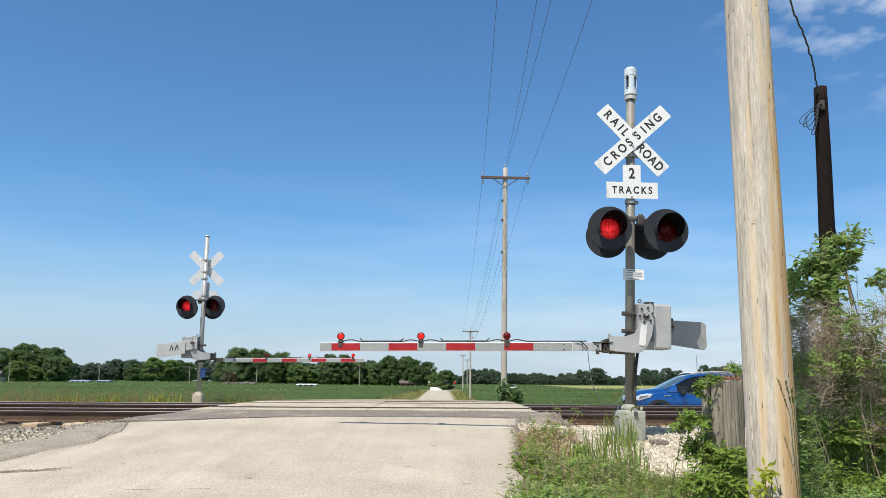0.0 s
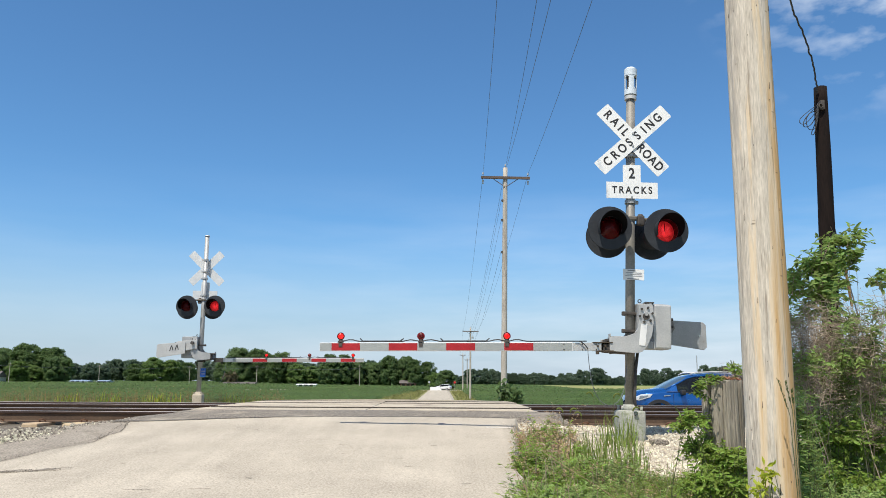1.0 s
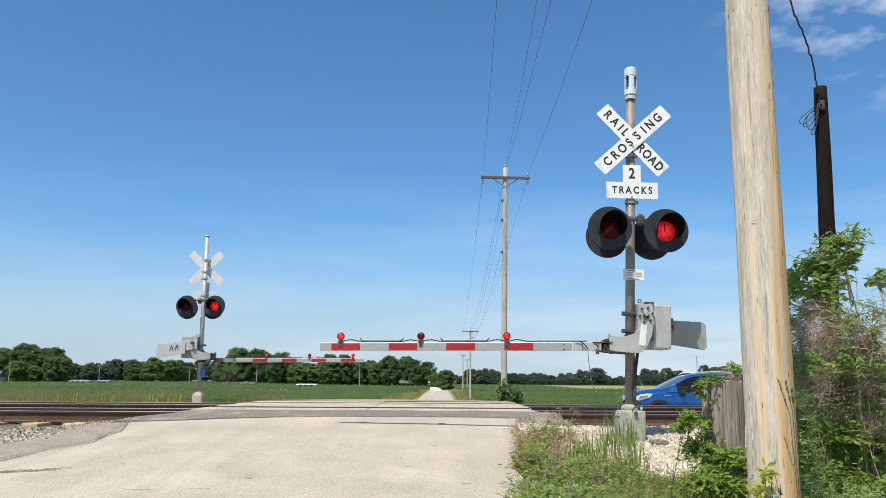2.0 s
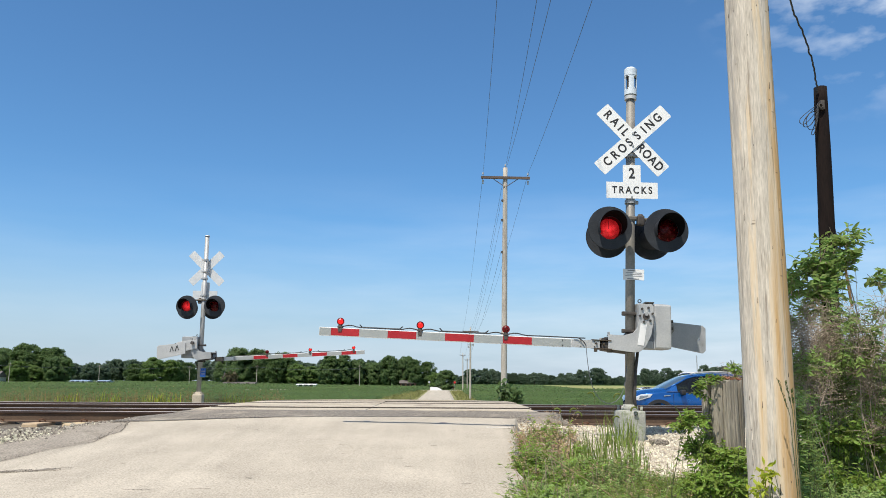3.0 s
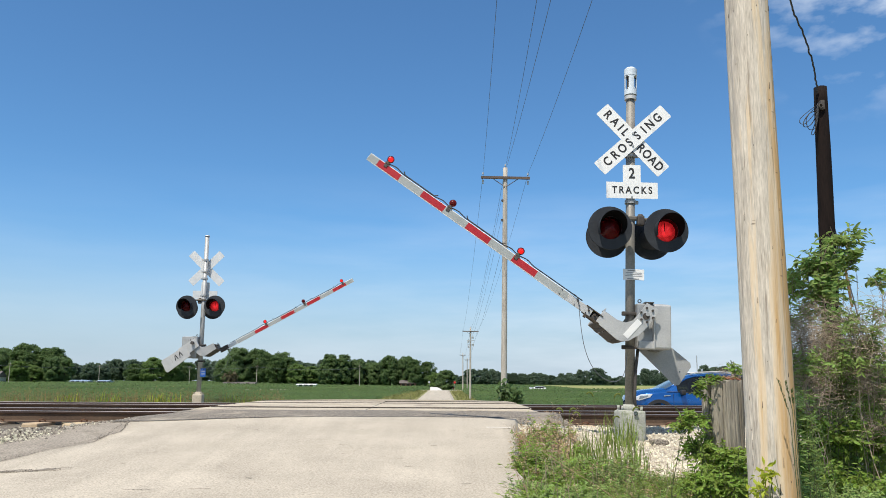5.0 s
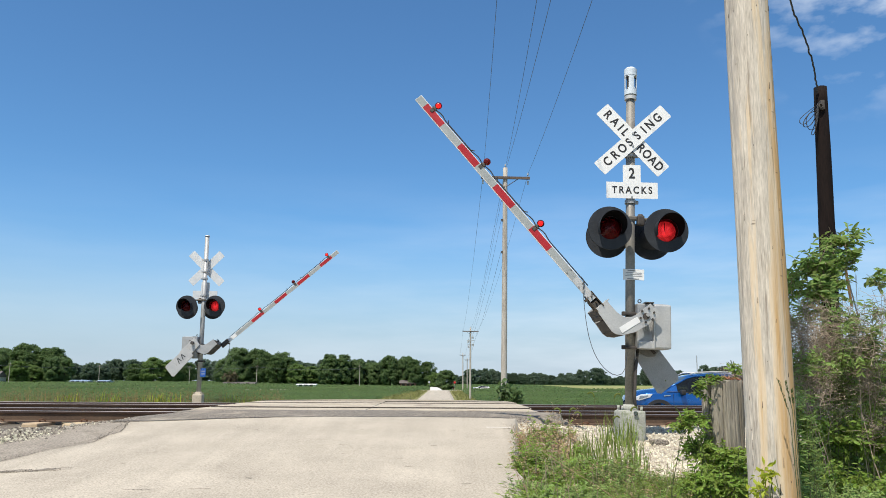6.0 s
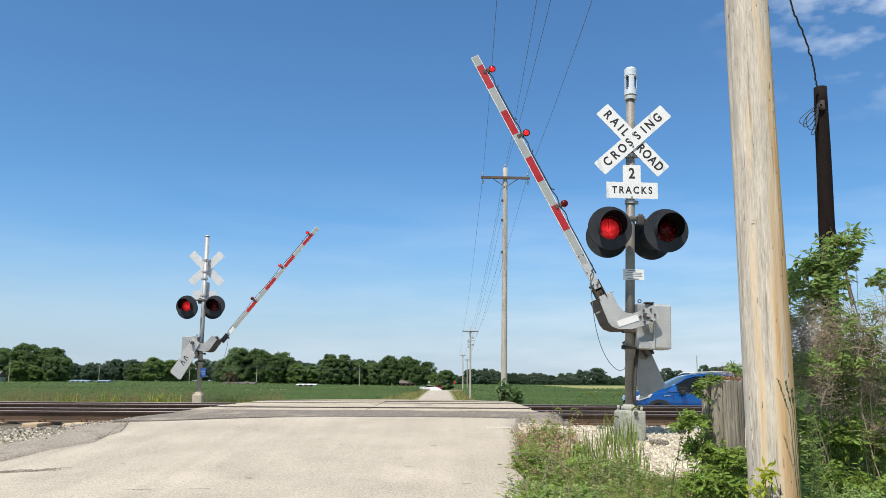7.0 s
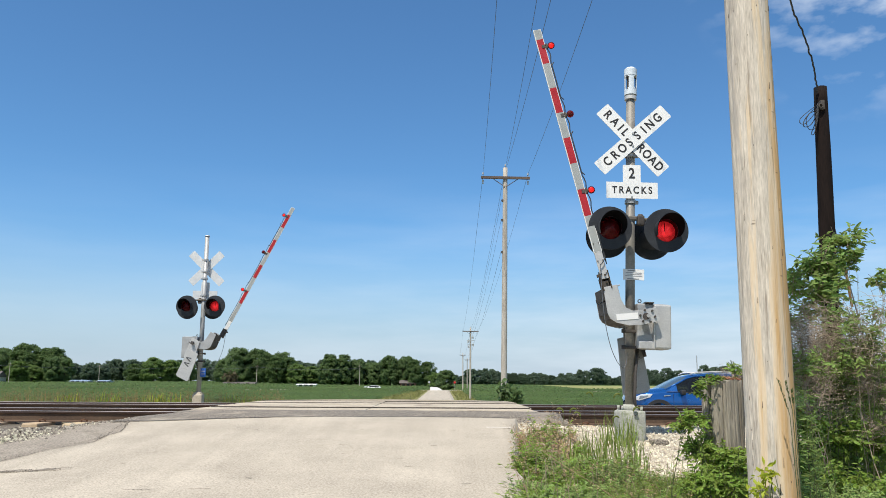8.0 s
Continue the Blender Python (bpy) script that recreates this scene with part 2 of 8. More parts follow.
M_BALLAST = surf("limestone_ballast", (0.42, 0.365, 0.275), (0.78, 0.715, 0.585), 9, 0.9, bump=0.4, island=0.28, c3=(0.33, 0.30, 0.26), spot=0.64, spot_scale=1.3)
M_BALLAST_GREY = surf("grey_ballast", (0.13, 0.110, 0.080), (0.54, 0.49, 0.40), 9, 0.9, bump=0.4, island=0.75, c3=(0.12, 0.10, 0.08), spot=0.6, spot_scale=1.3)
M_FINES = surf("ballast_fines", (0.08, 0.066, 0.05), (0.20, 0.17, 0.13), 6, 0.95, bump=0.8, fine=10, c3=(0.20, 0.17, 0.13), spot=0.6)
M_FINES_PALE = surf("limestone_fines", (0.30, 0.26, 0.20), (0.58, 0.53, 0.44), 6, 0.95, bump=0.8, fine=10, c3=(0.24, 0.20, 0.15), spot=0.62)
M_RAIL = surf("rusty_rail", (0.024, 0.016, 0.015), (0.075, 0.045, 0.036), 7, 0.8, metal=0.15, bump=0.25, stretch=(0.35, 1, 1))
M_RAILWEB = surf("dusty_rail_web", (0.060, 0.036, 0.024), (0.145, 0.095, 0.060), 7, 0.9, metal=0.05, bump=0.2, stretch=(0.35, 1, 1))
M_RAILHEAD = surf("worn_rail_head", (0.20, 0.18, 0.17), (0.42, 0.39, 0.37), 5, 0.38, metal=0.9, bump=0.05, stretch=(0.08, 1, 1))
M_TIE = surf("concrete_tie", (0.46, 0.34, 0.20), (0.64, 0.51, 0.34), 5, 0.9, bump=0.4, obj=0.15, c3=(0.26, 0.18, 0.12), spot=0.6)
M_CLIP = surf("rail_clip", (0.10, 0.05, 0.03), (0.2, 0.11, 0.07), 30, 0.8, metal=0.3)
M_GALV = surf("galvanised_steel", (0.35, 0.355, 0.35), (0.50, 0.505, 0.50), 6, 0.55, metal=0.35, bump=0.08, fine=12, c3=(0.28, 0.27, 0.25), spot=0.66, spot_scale=4)
M_ALU = surf("weathered_aluminium", (0.46, 0.46, 0.45), (0.62, 0.62, 0.60), 5, 0.5, metal=0.3, bump=0.06, c3=(0.38, 0.36, 0.33), spot=0.68, spot_scale=5)
M_MAST = surf("mast_paint", (0.190, 0.180, 0.160), (0.33, 0.312, 0.275), 4, 0.5, metal=0.2, bump=0.08, c3=(0.19, 0.165, 0.14), spot=0.7, spot_scale=3)
M_BRONZE = surf("dull_bronze_bracket", (0.12, 0.105, 0.085), (0.22, 0.195, 0.16), 6, 0.6, metal=0.3, bump=0.1)
M_DARKSTEEL = surf("dark_bracket_steel", (0.05, 0.046, 0.043), (0.12, 0.105, 0.092), 12, 0.75, metal=0.3, bump=0.2)
M_RUST = surf("rusty_adapter", (0.030, 0.025, 0.020), (0.115, 0.088, 0.062), 10, 0.85, metal=0.1, bump=0.3)
M_WHITE = surf("white_sign_sheeting", (0.82, 0.82, 0.80), (0.89, 0.89, 0.87), 5, 0.4, bump=0.02)
M_SIGNBACK = surf("bare_sign_back", (0.58, 0.60, 0.60), (0.72, 0.73, 0.73), 5, 0.4, metal=0.1, bump=0.03)
M_BLACK = surf("black_legend", (0.012, 0.012, 0.013), (0.03, 0.03, 0.03), 10, 0.6, bump=0)
M_GREYINK = surf("faded_legend", (0.25, 0.25, 0.26), (0.38, 0.38, 0.4), 20, 0.6, bump=0)
M_TAPE_RED = surf("red_reflective_tape", (0.34, 0.010, 0.014), (0.44, 0.018, 0.024), 6, 0.38, bump=0.03)
M_TAPE_GREY = surf("silver_reflective_tape", (0.30, 0.32, 0.31), (0.37, 0.39, 0.38), 6, 0.38, bump=0.03)
M_BOOM = surf("white_boom", (0.74, 0.74, 0.72), (0.82, 0.82, 0.80), 6, 0.5, bump=0.04)
M_HOOD = surf("lamp_hood_paint", (0.022, 0.025, 0.030), (0.044, 0.049, 0.057), 6, 0.55, bump=0.1, c3=(0.05, 0.05, 0.05), spot=0.68, spot_scale=5, spec=0.25)
M_HOOD_IN = surf("matte_black_hood_lining", (0.006, 0.006, 0.007), (0.012, 0.012, 0.013), 6, 0.95, bump=0.05, spec=0.05)
M_LENS = red_lens("red_signal_lens", (0.95, 0.03, 0.03), clear=0.62)
M_LENS_SMALL = red_lens("red_marker_lens", (0.95, 0.04, 0.03), clear=0.55)
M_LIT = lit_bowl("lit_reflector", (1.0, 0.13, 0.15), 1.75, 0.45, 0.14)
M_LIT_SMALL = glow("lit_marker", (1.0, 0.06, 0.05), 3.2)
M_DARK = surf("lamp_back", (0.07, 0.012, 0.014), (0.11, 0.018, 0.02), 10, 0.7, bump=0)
M_CABLE = surf("black_cable", (0.02, 0.022, 0.025), (0.045, 0.048, 0.052), 20, 0.6, bump=0)
M_SLACK = surf("grey_cable", (0.10, 0.11, 0.125), (0.16, 0.17, 0.185), 20, 0.5, bump=0)
M_WIRE = surf("weathered_conductor", (0.09, 0.105, 0.13), (0.16, 0.18, 0.21), 3, 0.6, metal=0.3, bump=0)
M_CONC = surf("lichen_concrete", (0.27, 0.28, 0.235), (0.52, 0.52, 0.47), 7, 0.92, bump=0.7, fine=8, c3=(0.20, 0.23, 0.13), spot=0.6, spot_scale=6)
M_POLE_FAR = surf("grey_pole_wood", (0.30, 0.27, 0.23), (0.60, 0.55, 0.48), 6, 0.9, bump=0.4, stretch=(1.5, 1.5, 0.25), c3=(0.30, 0.26, 0.21), spot=0.58)
M_POLE_DARK = surf("creosoted_pole_wood", (0.006, 0.0045, 0.004), (0.022, 0.014, 0.012), 8, 0.9, bump=0.7, stretch=(1.5, 1.5, 0.15), c3=(0.040, 0.022, 0.016), spot=0.62, spec=0.15)
M_STUMP = surf("weathered_stump_wood", (0.15, 0.13, 0.10), (0.46, 0.415, 0.335), 13, 0.92, bump=1.0, stretch=(2.6, 2.6, 0.14), c3=(0.085, 0.068, 0.05), spot=0.62, dist=0.012)
M_CROSSARM = surf("crossarm_wood", (0.07, 0.05, 0.038), (0.16, 0.115, 0.09), 8, 0.9, bump=0.4, stretch=(0.15, 1.5, 1.5))
M_VERGE = surf("verge_turf", (0.13, 0.15, 0.045), (0.26, 0.25, 0.10), 0.6, 0.95, bump=0.6, fine=9, spec=0.1, c3=(0.34, 0.28, 0.16), spot=0.58, spot_scale=0.25, dist=0.1)
M_FIELD = surf("soybean_canopy", (0.068, 0.108, 0.030), (0.120, 0.170, 0.052), 0.5, 0.85, bump=0.9, fine=9, spec=0.1, c3=(0.13, 0.17, 0.06), spot=0.6, spot_scale=0.05, dist=0.3)
M_LEAF_TREE = leafy("tree_leaves", (0.100, 0.165, 0.060), (0.178, 0.262, 0.094), 0.45, 0.25, 0.12)
M_LEAF_LIGHT = leafy("young_tree_leaves", (0.128, 0.208, 0.058), (0.212, 0.310, 0.090), 0.45, 0.2, 0.12)
# air haze put into the leaf colour: bluer, greyer green for far trees
M_LEAF_HAZED = leafy("haze_tinted_tree_leaves", (0.105, 0.160, 0.105), (0.175, 0.240, 0.150), 0.45, 0.2, 0.08)
M_LEAF_BUSH = leafy("shrub_leaves", (0.150, 0.240, 0.062), (0.315, 0.425, 0.112), 0.45, 0.35, 1.5)
M_LEAF_VINE = leafy("vine_leaves", (0.150, 0.245, 0.044), (0.330, 0.445, 0.084), 0.45, 0.35, 2)
M_LEAF_YEL = leafy("yellowing_leaves", (0.30, 0.37, 0.03), (0.55, 0.58, 0.06), 0.45, 0.3, 2)
M_WEED = leafy("weed_leaves", (0.185, 0.285, 0.080), (0.360, 0.465, 0.150), 0.4, 0.3, 1.5)
M_WEED_DARK = leafy("dark_seed_leaves", (0.06, 0.10, 0.030), (0.13, 0.18, 0.055), 0.35, 0.3, 2)
M_GRASS = leafy("grass_blades", (0.150, 0.225, 0.044), (0.310, 0.390, 0.090), 0.35, 0.3, 1.0)
M_STRAW = leafy("dry_grass", (0.33, 0.22, 0.12), (0.52, 0.39, 0.23), 0.2, 0.35, 1.0)
M_TALLGRASS = leafy("tall_grass", (0.14, 0.20, 0.035), (0.27, 0.30, 0.08), 0.3, 0.35, 0.6)
M_VERGEGRASS = leafy("verge_grass_blades", (0.18, 0.20, 0.05), (0.36, 0.33, 0.13), 0.3, 0.3, 0.3)
M_DEAD = surf("dead_stalks", (0.24, 0.180, 0.13), (0.43, 0.34, 0.25), 8, 0.9, bump=0, island=0.35)
M_RUSSET = leafy("russet_weed_leaves", (0.33, 0.22, 0.12), (0.50, 0.37, 0.22), 0.2, 0.35, 1.0)
M_STEM = surf("green_stems", (0.07, 0.10, 0.03), (0.14, 0.15, 0.06), 8, 0.8, bump=0)
M_BARK = surf("bark", (0.07, 0.055, 0.04), (0.14, 0.11, 0.085), 5, 0.95, bump=0.6)
M_CARBLUE = paint("blue_car_paint", (0.001, 0.095, 0.36))
M_CARBLUE.node_tree.nodes["Principled BSDF"].inputs["Metallic"].default_value = 0.45
M_CARWHITE = paint("white_car_paint", (0.82, 0.82, 0.82))
M_CARRED = paint("red_car_paint", (0.35, 0.02, 0.04))
M_GLASS = clear_glass("car_glass", (0.55, 0.6, 0.6), 0.35)
M_PLASTIC = surf("black_trim_plastic", (0.018, 0.018, 0.02), (0.035, 0.035, 0.038), 10, 0.55, bump=0)
M_RUBBER = surf("tyre_rubber", (0.015, 0.015, 0.015), (0.03, 0.03, 0.03), 12, 0.85, bump=0.2)
M_CHROME = surf("bright_metal", (0.72, 0.72, 0.72), (0.8, 0.8, 0.8), 6, 0.2, metal=1.0, bump=0)
M_SEATS = surf("dark_upholstery", (0.03, 0.03, 0.032), (0.05, 0.05, 0.052), 10, 0.9, bump=0)
M_BLUESIGN = surf("blue_plate", (0.01, 0.10, 0.45), (0.015, 0.13, 0.52), 6, 0.4, bump=0)
M_REDSIGN = surf("red_sign", (0.55, 0.03, 0.03), (0.62, 0.04, 0.04), 6, 0.45, bump=0)
M_SIDING = surf("pale_siding", (0.50, 0.50, 0.48), (0.62, 0.62, 0.60), 2, 0.8, bump=0.1)
M_BRICKRED = surf("brown_brick", (0.16, 0.075, 0.05), (0.24, 0.12, 0.085), 3, 0.9, bump=0.2)
M_ROOF = surf("asphalt_shingle", (0.10, 0.085, 0.08), (0.17, 0.15, 0.14), 3, 0.9, bump=0.3)
M_ROOFBLUE = surf("sheet_metal_roof", (0.34, 0.44, 0.54), (0.44, 0.54, 0.64), 2, 0.4, metal=0.3, bump=0.05)
M_PORCELAIN = surf("insulator_glaze", (0.30, 0.32, 0.34), (0.45, 0.47, 0.48), 6, 0.25, bump=0)


def pole_wood():
    """Old pole timber: silvered on its weather side, tan and orange on the other, with long checks."""
    m = surf("bleached_pole_wood", (0.37, 0.325, 0.268), (0.79, 0.715, 0.60), 11, 0.9, bump=0.9, stretch=(2.4, 2.4, 0.24), fine=6, dist=0.008, spec=0.2, grain=0.5, c3=(0.43, 0.39, 0.345), spot=0.60, spot_scale=2.2)
    N, L = m.node_tree.nodes, m.node_tree.links
    b = N["Principled BSDF"]
    grey = b.inputs["Base Color"].links[0].from_socket
    co = N.new("ShaderNodeTexCoord")
    sep = N.new("ShaderNodeSeparateXYZ")
    L.new(co.outputs["Object"], sep.inputs[0])
    mp = N.new("ShaderNodeMapping")
    mp.inputs["Scale"].default_value = (8, 8, 0.42)
    L.new(co.outputs["Object"], mp.inputs[0])
    nz = N.new("ShaderNodeTexNoise")
    nz.inputs["Scale"].default_value, nz.inputs["Detail"].default_value = 2.2, 8.0
    L.new(mp.outputs[0], nz.inputs["Vector"])
    side = N.new("ShaderNodeMath")
    side.operation = "MULTIPLY_ADD"
    L.new(sep.outputs["X"], side.inputs[0])
    side.inputs[1].default_value = 4.6
    high = N.new("ShaderNodeMath")
    high.operation = "MULTIPLY_ADD"
    L.new(sep.outputs["Z"], high.inputs[0])
    high.inputs[1].default_value = -0.034
    L.new(nz.outputs["Fac"], high.inputs[2])
    wide = N.new("ShaderNodeMath")
    wide.operation = "MULTIPLY_ADD"
    L.new(high.outputs[0], wide.inputs[0])
    wide.inputs[1].default_value, wide.inputs[2].default_value = 3.0, -0.78
    L.new(wide.outputs[0], side.inputs[2])
    for lo, hi, col, top in ((0.34, 0.56, (0.74, 0.575, 0.37, 1), 0.68), (0.70, 1.12, (0.58, 0.345, 0.13, 1), 0.78)):
        rm = N.new("ShaderNodeMapRange")
        rm.inputs[1].default_value, rm.inputs[2].default_value, rm.inputs[4].default_value = lo, hi, top
        L.new(side.outputs[0], rm.inputs[0])
        mx = N.new("ShaderNodeMix")
        mx.data_type, mx.blend_type = "RGBA", "MIX"
        L.new(rm.outputs[0], mx.inputs[0])
        L.new(grey, mx.inputs[6])
        mx.inputs[7].default_value = col
        grey = mx.outputs[2]
    # long dark checks along the grain
    mp2 = N.new("ShaderNodeMapping")
    mp2.inputs["Scale"].default_value = (26, 26, 0.9)
    L.new(co.outputs["Object"], mp2.inputs[0])
    n3 = N.new("ShaderNodeTexNoise")
    n3.inputs["Scale"].default_value, n3.inputs["Detail"].default_value = 1.5, 5.0
    L.new(mp2.outputs[0], n3.inputs["Vector"])
    rk = N.new("ShaderNodeMapRange")
    rk.inputs[1].default_value, rk.inputs[2].default_value = 0.62, 0.70
    rk.inputs[4].default_value = 0.55
    L.new(n3.outputs["Fac"], rk.inputs[0])
    mk = N.new("ShaderNodeMix")
    mk.data_type = "RGBA"
    mk.inputs[7].default_value = (0.16, 0.11, 0.07, 1)
    L.new(rk.outputs[0], mk.inputs[0])
    L.new(grey, mk.inputs[6])
    # small dark gaff nicks
    mp4 = N.new("ShaderNodeMapping")
    mp4.inputs["Scale"].default_value = (13, 13, 34)
    L.new(co.outputs["Object"], mp4.inputs[0])
    wv = N.new("ShaderNodeTexVoronoi")
    wv.inputs["Scale"].default_value = 1.0
    L.new(mp4.outputs[0], wv.inputs["Vector"])
    pk = N.new("ShaderNodeSeparateColor")
    L.new(wv.outputs["Color"], pk.inputs[0])
    few = N.new("ShaderNodeMapRange")
    few.inputs[1].default_value, few.inputs[2].default_value = 0.90, 0.91
    few.inputs[4].default_value = 0.85
    L.new(pk.outputs[0], few.inputs[0])
    dot = N.new("ShaderNodeMapRange")
    dot.inputs[1].default_value, dot.inputs[2].default_value = 0.22, 0.06
    L.new(wv.outputs["Distance"], dot.inputs[0])
    am = N.new("ShaderNodeMath")
    am.operation = "MULTIPLY"
    L.new(few.outputs[0], am.inputs[0])
    L.new(dot.outputs[0], am.inputs[1])
    mn = N.new("ShaderNodeMix")
    mn.data_type = "RGBA"
    mn.inputs[7].default_value = (0.10, 0.07, 0.05, 1)
    L.new(am.outputs[0], mn.inputs[0])
    L.new(mk.outputs[2], mn.inputs[6])
    L.new(mn.outputs[2], b.inputs["Base Color"])
    return m


M_POLE = pole_wood()
M_HEADLAMP = surf("headlamp_reflector", (0.75, 0.77, 0.80), (0.92, 0.93, 0.95), 30, 0.15, metal=0.3, bump=0.1)
M_WINDSCREEN = surf("raked_windscreen", (0.055, 0.085, 0.11), (0.08, 0.115, 0.14), 2, 0.05, metal=0.0, bump=0, spec=0.9)
M_STUBBLE = surf("ripe_stubble", (0.22, 0.235, 0.09), (0.33, 0.325, 0.135), 0.3, 0.95, bump=0.2, spec=0.1)


# ---- shaping helpers ----
def thing(name, label, category, m=None, group=""):
    ob = tagged(new(name), label, category, group)
    ob.empty_display_size = 0.2
    ob.matrix_world = m or Matrix()
    return ob


def part(name, bm, mat, parent=None, label="", smooth=False, m=None):
    """Links a bmesh as one mesh object under a thing or a part."""
    me = bpy.data.meshes.new(name)
    bm.normal_update()
    bm.to_mesh(me)
    bm.free()
    for mt in (mat if isinstance(mat, (list, tuple)) else [mat]):
        me.materials.append(mt)
    if smooth:
        for p in me.polygons:
            p.use_smooth = True
    ob = new(name, me)
    ob.parent = parent
    if m is not None:
        ob.matrix_basis = m
    return tagged(ob, label)


def sheet(name, verts, faces, mats, parent=None, idx=None, smooth=False, label=""):
    """Links raw vertices and faces as one mesh object."""
    me = bpy.data.meshes.new(name)
    me.from_pydata([tuple(v) for v in verts], [], [tuple(f) for f in faces])
    for mt in (mats if isinstance(mats, (list, tuple)) else [mats]):
        me.materials.append(mt)
    if idx is not None:
        me.polygons.foreach_set("material_index", np.asarray(idx, dtype=np.int32))
    if smooth:
        me.polygons.foreach_set("use_smooth", np.ones(len(me.polygons), dtype=bool))
    me.update()
    ob = new(name, me)
    ob.parent = parent
    return tagged(ob, label)


def box(bm, c, s, bevel=0.0, m=None, mat=0):
    mm = Matrix.Translation(c) @ Matrix.Diagonal((*s, 1))
    r = bmesh.ops.create_cube(bm, size=1.0, matrix=(m @ mm) if m else mm)
    vs = r["verts"]
    fs = {f for v in vs for f in v.link_faces}
    for f in fs:
        f.material_index = mat
    if bevel:
        es = list({e for v in vs for e in v.link_edges})
        bmesh.ops.bevel(bm, geom=es, offset=bevel, segments=2, affect="EDGES", profile=0.6, clamp_overlap=True)
    return vs


def rod(bm, p0, p1, r0, r1=None, seg=12, caps=True):
    p0, p1 = Vector(p0), Vector(p1)
    d = p1 - p0
    m = Matrix.Translation((p0 + p1) / 2) @ d.to_track_quat("Z", "Y").to_matrix().to_4x4()
    bmesh.ops.create_cone(bm, cap_ends=caps, segments=seg, radius1=r0, radius2=r0 if r1 is None else r1, depth=d.length, matrix=m)


def ball(bm, c, r, u=12, v=8, m=None):
    mm = Matrix.Translation(c) @ Matrix.Scale(r, 4)
    bmesh.ops.create_uvsphere(bm, u_segments=u, v_segments=v, radius=1, matrix=(m @ mm) if m else mm)


def plate(bm, pts, y0, y1, bevel=0.0, mat=0):
    """A flat plate: an outline of (x, z) points, with thickness from y0 to y1."""
    a = [bm.verts.new((x, y0, z)) for x, z in pts]
    b = [bm.verts.new((x, y1, z)) for x, z in pts]
    n = len(pts)
    fs = [bm.faces.new(a), bm.faces.new(b[::-1])]
    for i in range(n):
        fs.append(bm.faces.new((a[i], b[i], b[(i + 1) % n], a[(i + 1) % n])))
    for f in fs:
        f.material_index = mat
    bmesh.ops.recalc_face_normals(bm, faces=fs)
    if bevel:
        es = list({e for f in fs for e in f.edges})
        bmesh.ops.bevel(bm, geom=es, offset=bevel, segments=2, affect="EDGES", profile=0.6, clamp_overlap=True)


def smooth_path(pts, n=6):
    """A rounded path through the points."""
    p = [Vector(q) for q in pts]
    p = [p[0] * 2 - p[1]] + p + [p[-1] * 2 - p[-2]]
    out = []
    for i in range(1, len(p) - 2):
        for k in range(n):
            t = k / n
            out.append(0.5 * (2 * p[i] + (p[i + 1] - p[i - 1]) * t + (2 * p[i - 1] - 5 * p[i] + 4 * p[i + 1] - p[i + 2]) * t * t + (3 * p[i] - p[i - 1] - 3 * p[i + 1] + p[i + 2]) * t ** 3))
    return out + [p[-2]]


def tube(bm, pts, r, seg=8):
    """A round cable or pipe through the points."""
    pts = [Vector(p) for p in pts]
    rings = []
    up = Vector((0.31, 0.17, 0.93))
    for i, p in enumerate(pts):
        d = (pts[min(i + 1, len(pts) - 1)] - pts[max(i - 1, 0)]).normalized()
        u = d.cross(up).normalized()
        w = d.cross(u)
        rr = r[i] if isinstance(r, (list, tuple)) else r
        rings.append([bm.verts.new(p + (u * math.cos(a) + w * math.sin(a)) * rr) for a in [2 * math.pi * k / seg for k in range(seg)]])
    fs = []
    for a, b in zip(rings, rings[1:]):
        for k in range(seg):
            fs.append(bm.faces.new((a[k], b[k], b[(k + 1) % seg], a[(k + 1) % seg])))
    fs.append(bm.faces.new(rings[0]))
    fs.append(bm.faces.new(rings[-1][::-1]))
    if len(bm.faces) < 3000:
        bmesh.ops.recalc_face_normals(bm, faces=fs)


def ring(bm, c, r_in, r_out, y0, y1, seg=32, a0=0.0, a1=2 * math.pi):
    """A flat ring or arc round an axis along y."""
    full = abs(a1 - a0 - 2 * math.pi) < 1e-6
    n = seg if full else seg + 1
    vs = []
    for i in range(n):
        a = a0 + (a1 - a0) * i / seg
        ca, sa = math.cos(a), math.sin(a)
        vs.append([bm.verts.new((c[0] + r * ca, y, c[2] + r * sa)) for r, y in ((r_in, y0), (r_out, y0), (r_out, y1), (r_in, y1))])
    fs = []
    for i in range(seg):
        a, b = vs[i], vs[(i + 1) % n]
        for k in range(4):
            fs.append(bm.faces.new((a[k], a[(k + 1) % 4], b[(k + 1) % 4], b[k])))
    if not full:
        fs += [bm.faces.new(vs[0]), bm.faces.new(vs[-1][::-1])]
    bmesh.ops.recalc_face_normals(bm, faces=fs)


def letters(name, text, size, parent, mat, m, spacing=1.0, narrow=0.84):
    """Lettering as a thin mesh, centred, facing -y."""
    cu = bpy.data.curves.new(name, "FONT")
    cu.body, cu.size, cu.align_x, cu.align_y, cu.extrude, cu.space_character = text, size, "CENTER", "CENTER", 0.0006, spacing
    cu.offset = size * 0.024
    tmp = new("tmp_text", cu)
    bpy.context.view_layer.update()
    me = bpy.data.meshes.new_from_object(tmp.evaluated_get(bpy.context.evaluated_depsgraph_get()))
    bpy.data.objects.remove(tmp)
    me.materials.clear()
    me.materials.append(mat)
    ob = new(name, me)
    ob.parent = parent
    ob.matrix_basis = m @ pose(0, 0, 0, 90) @ Matrix.Diagonal((narrow, 1, 1, 1))
    return ob


rng = np.random.default_rng(7)


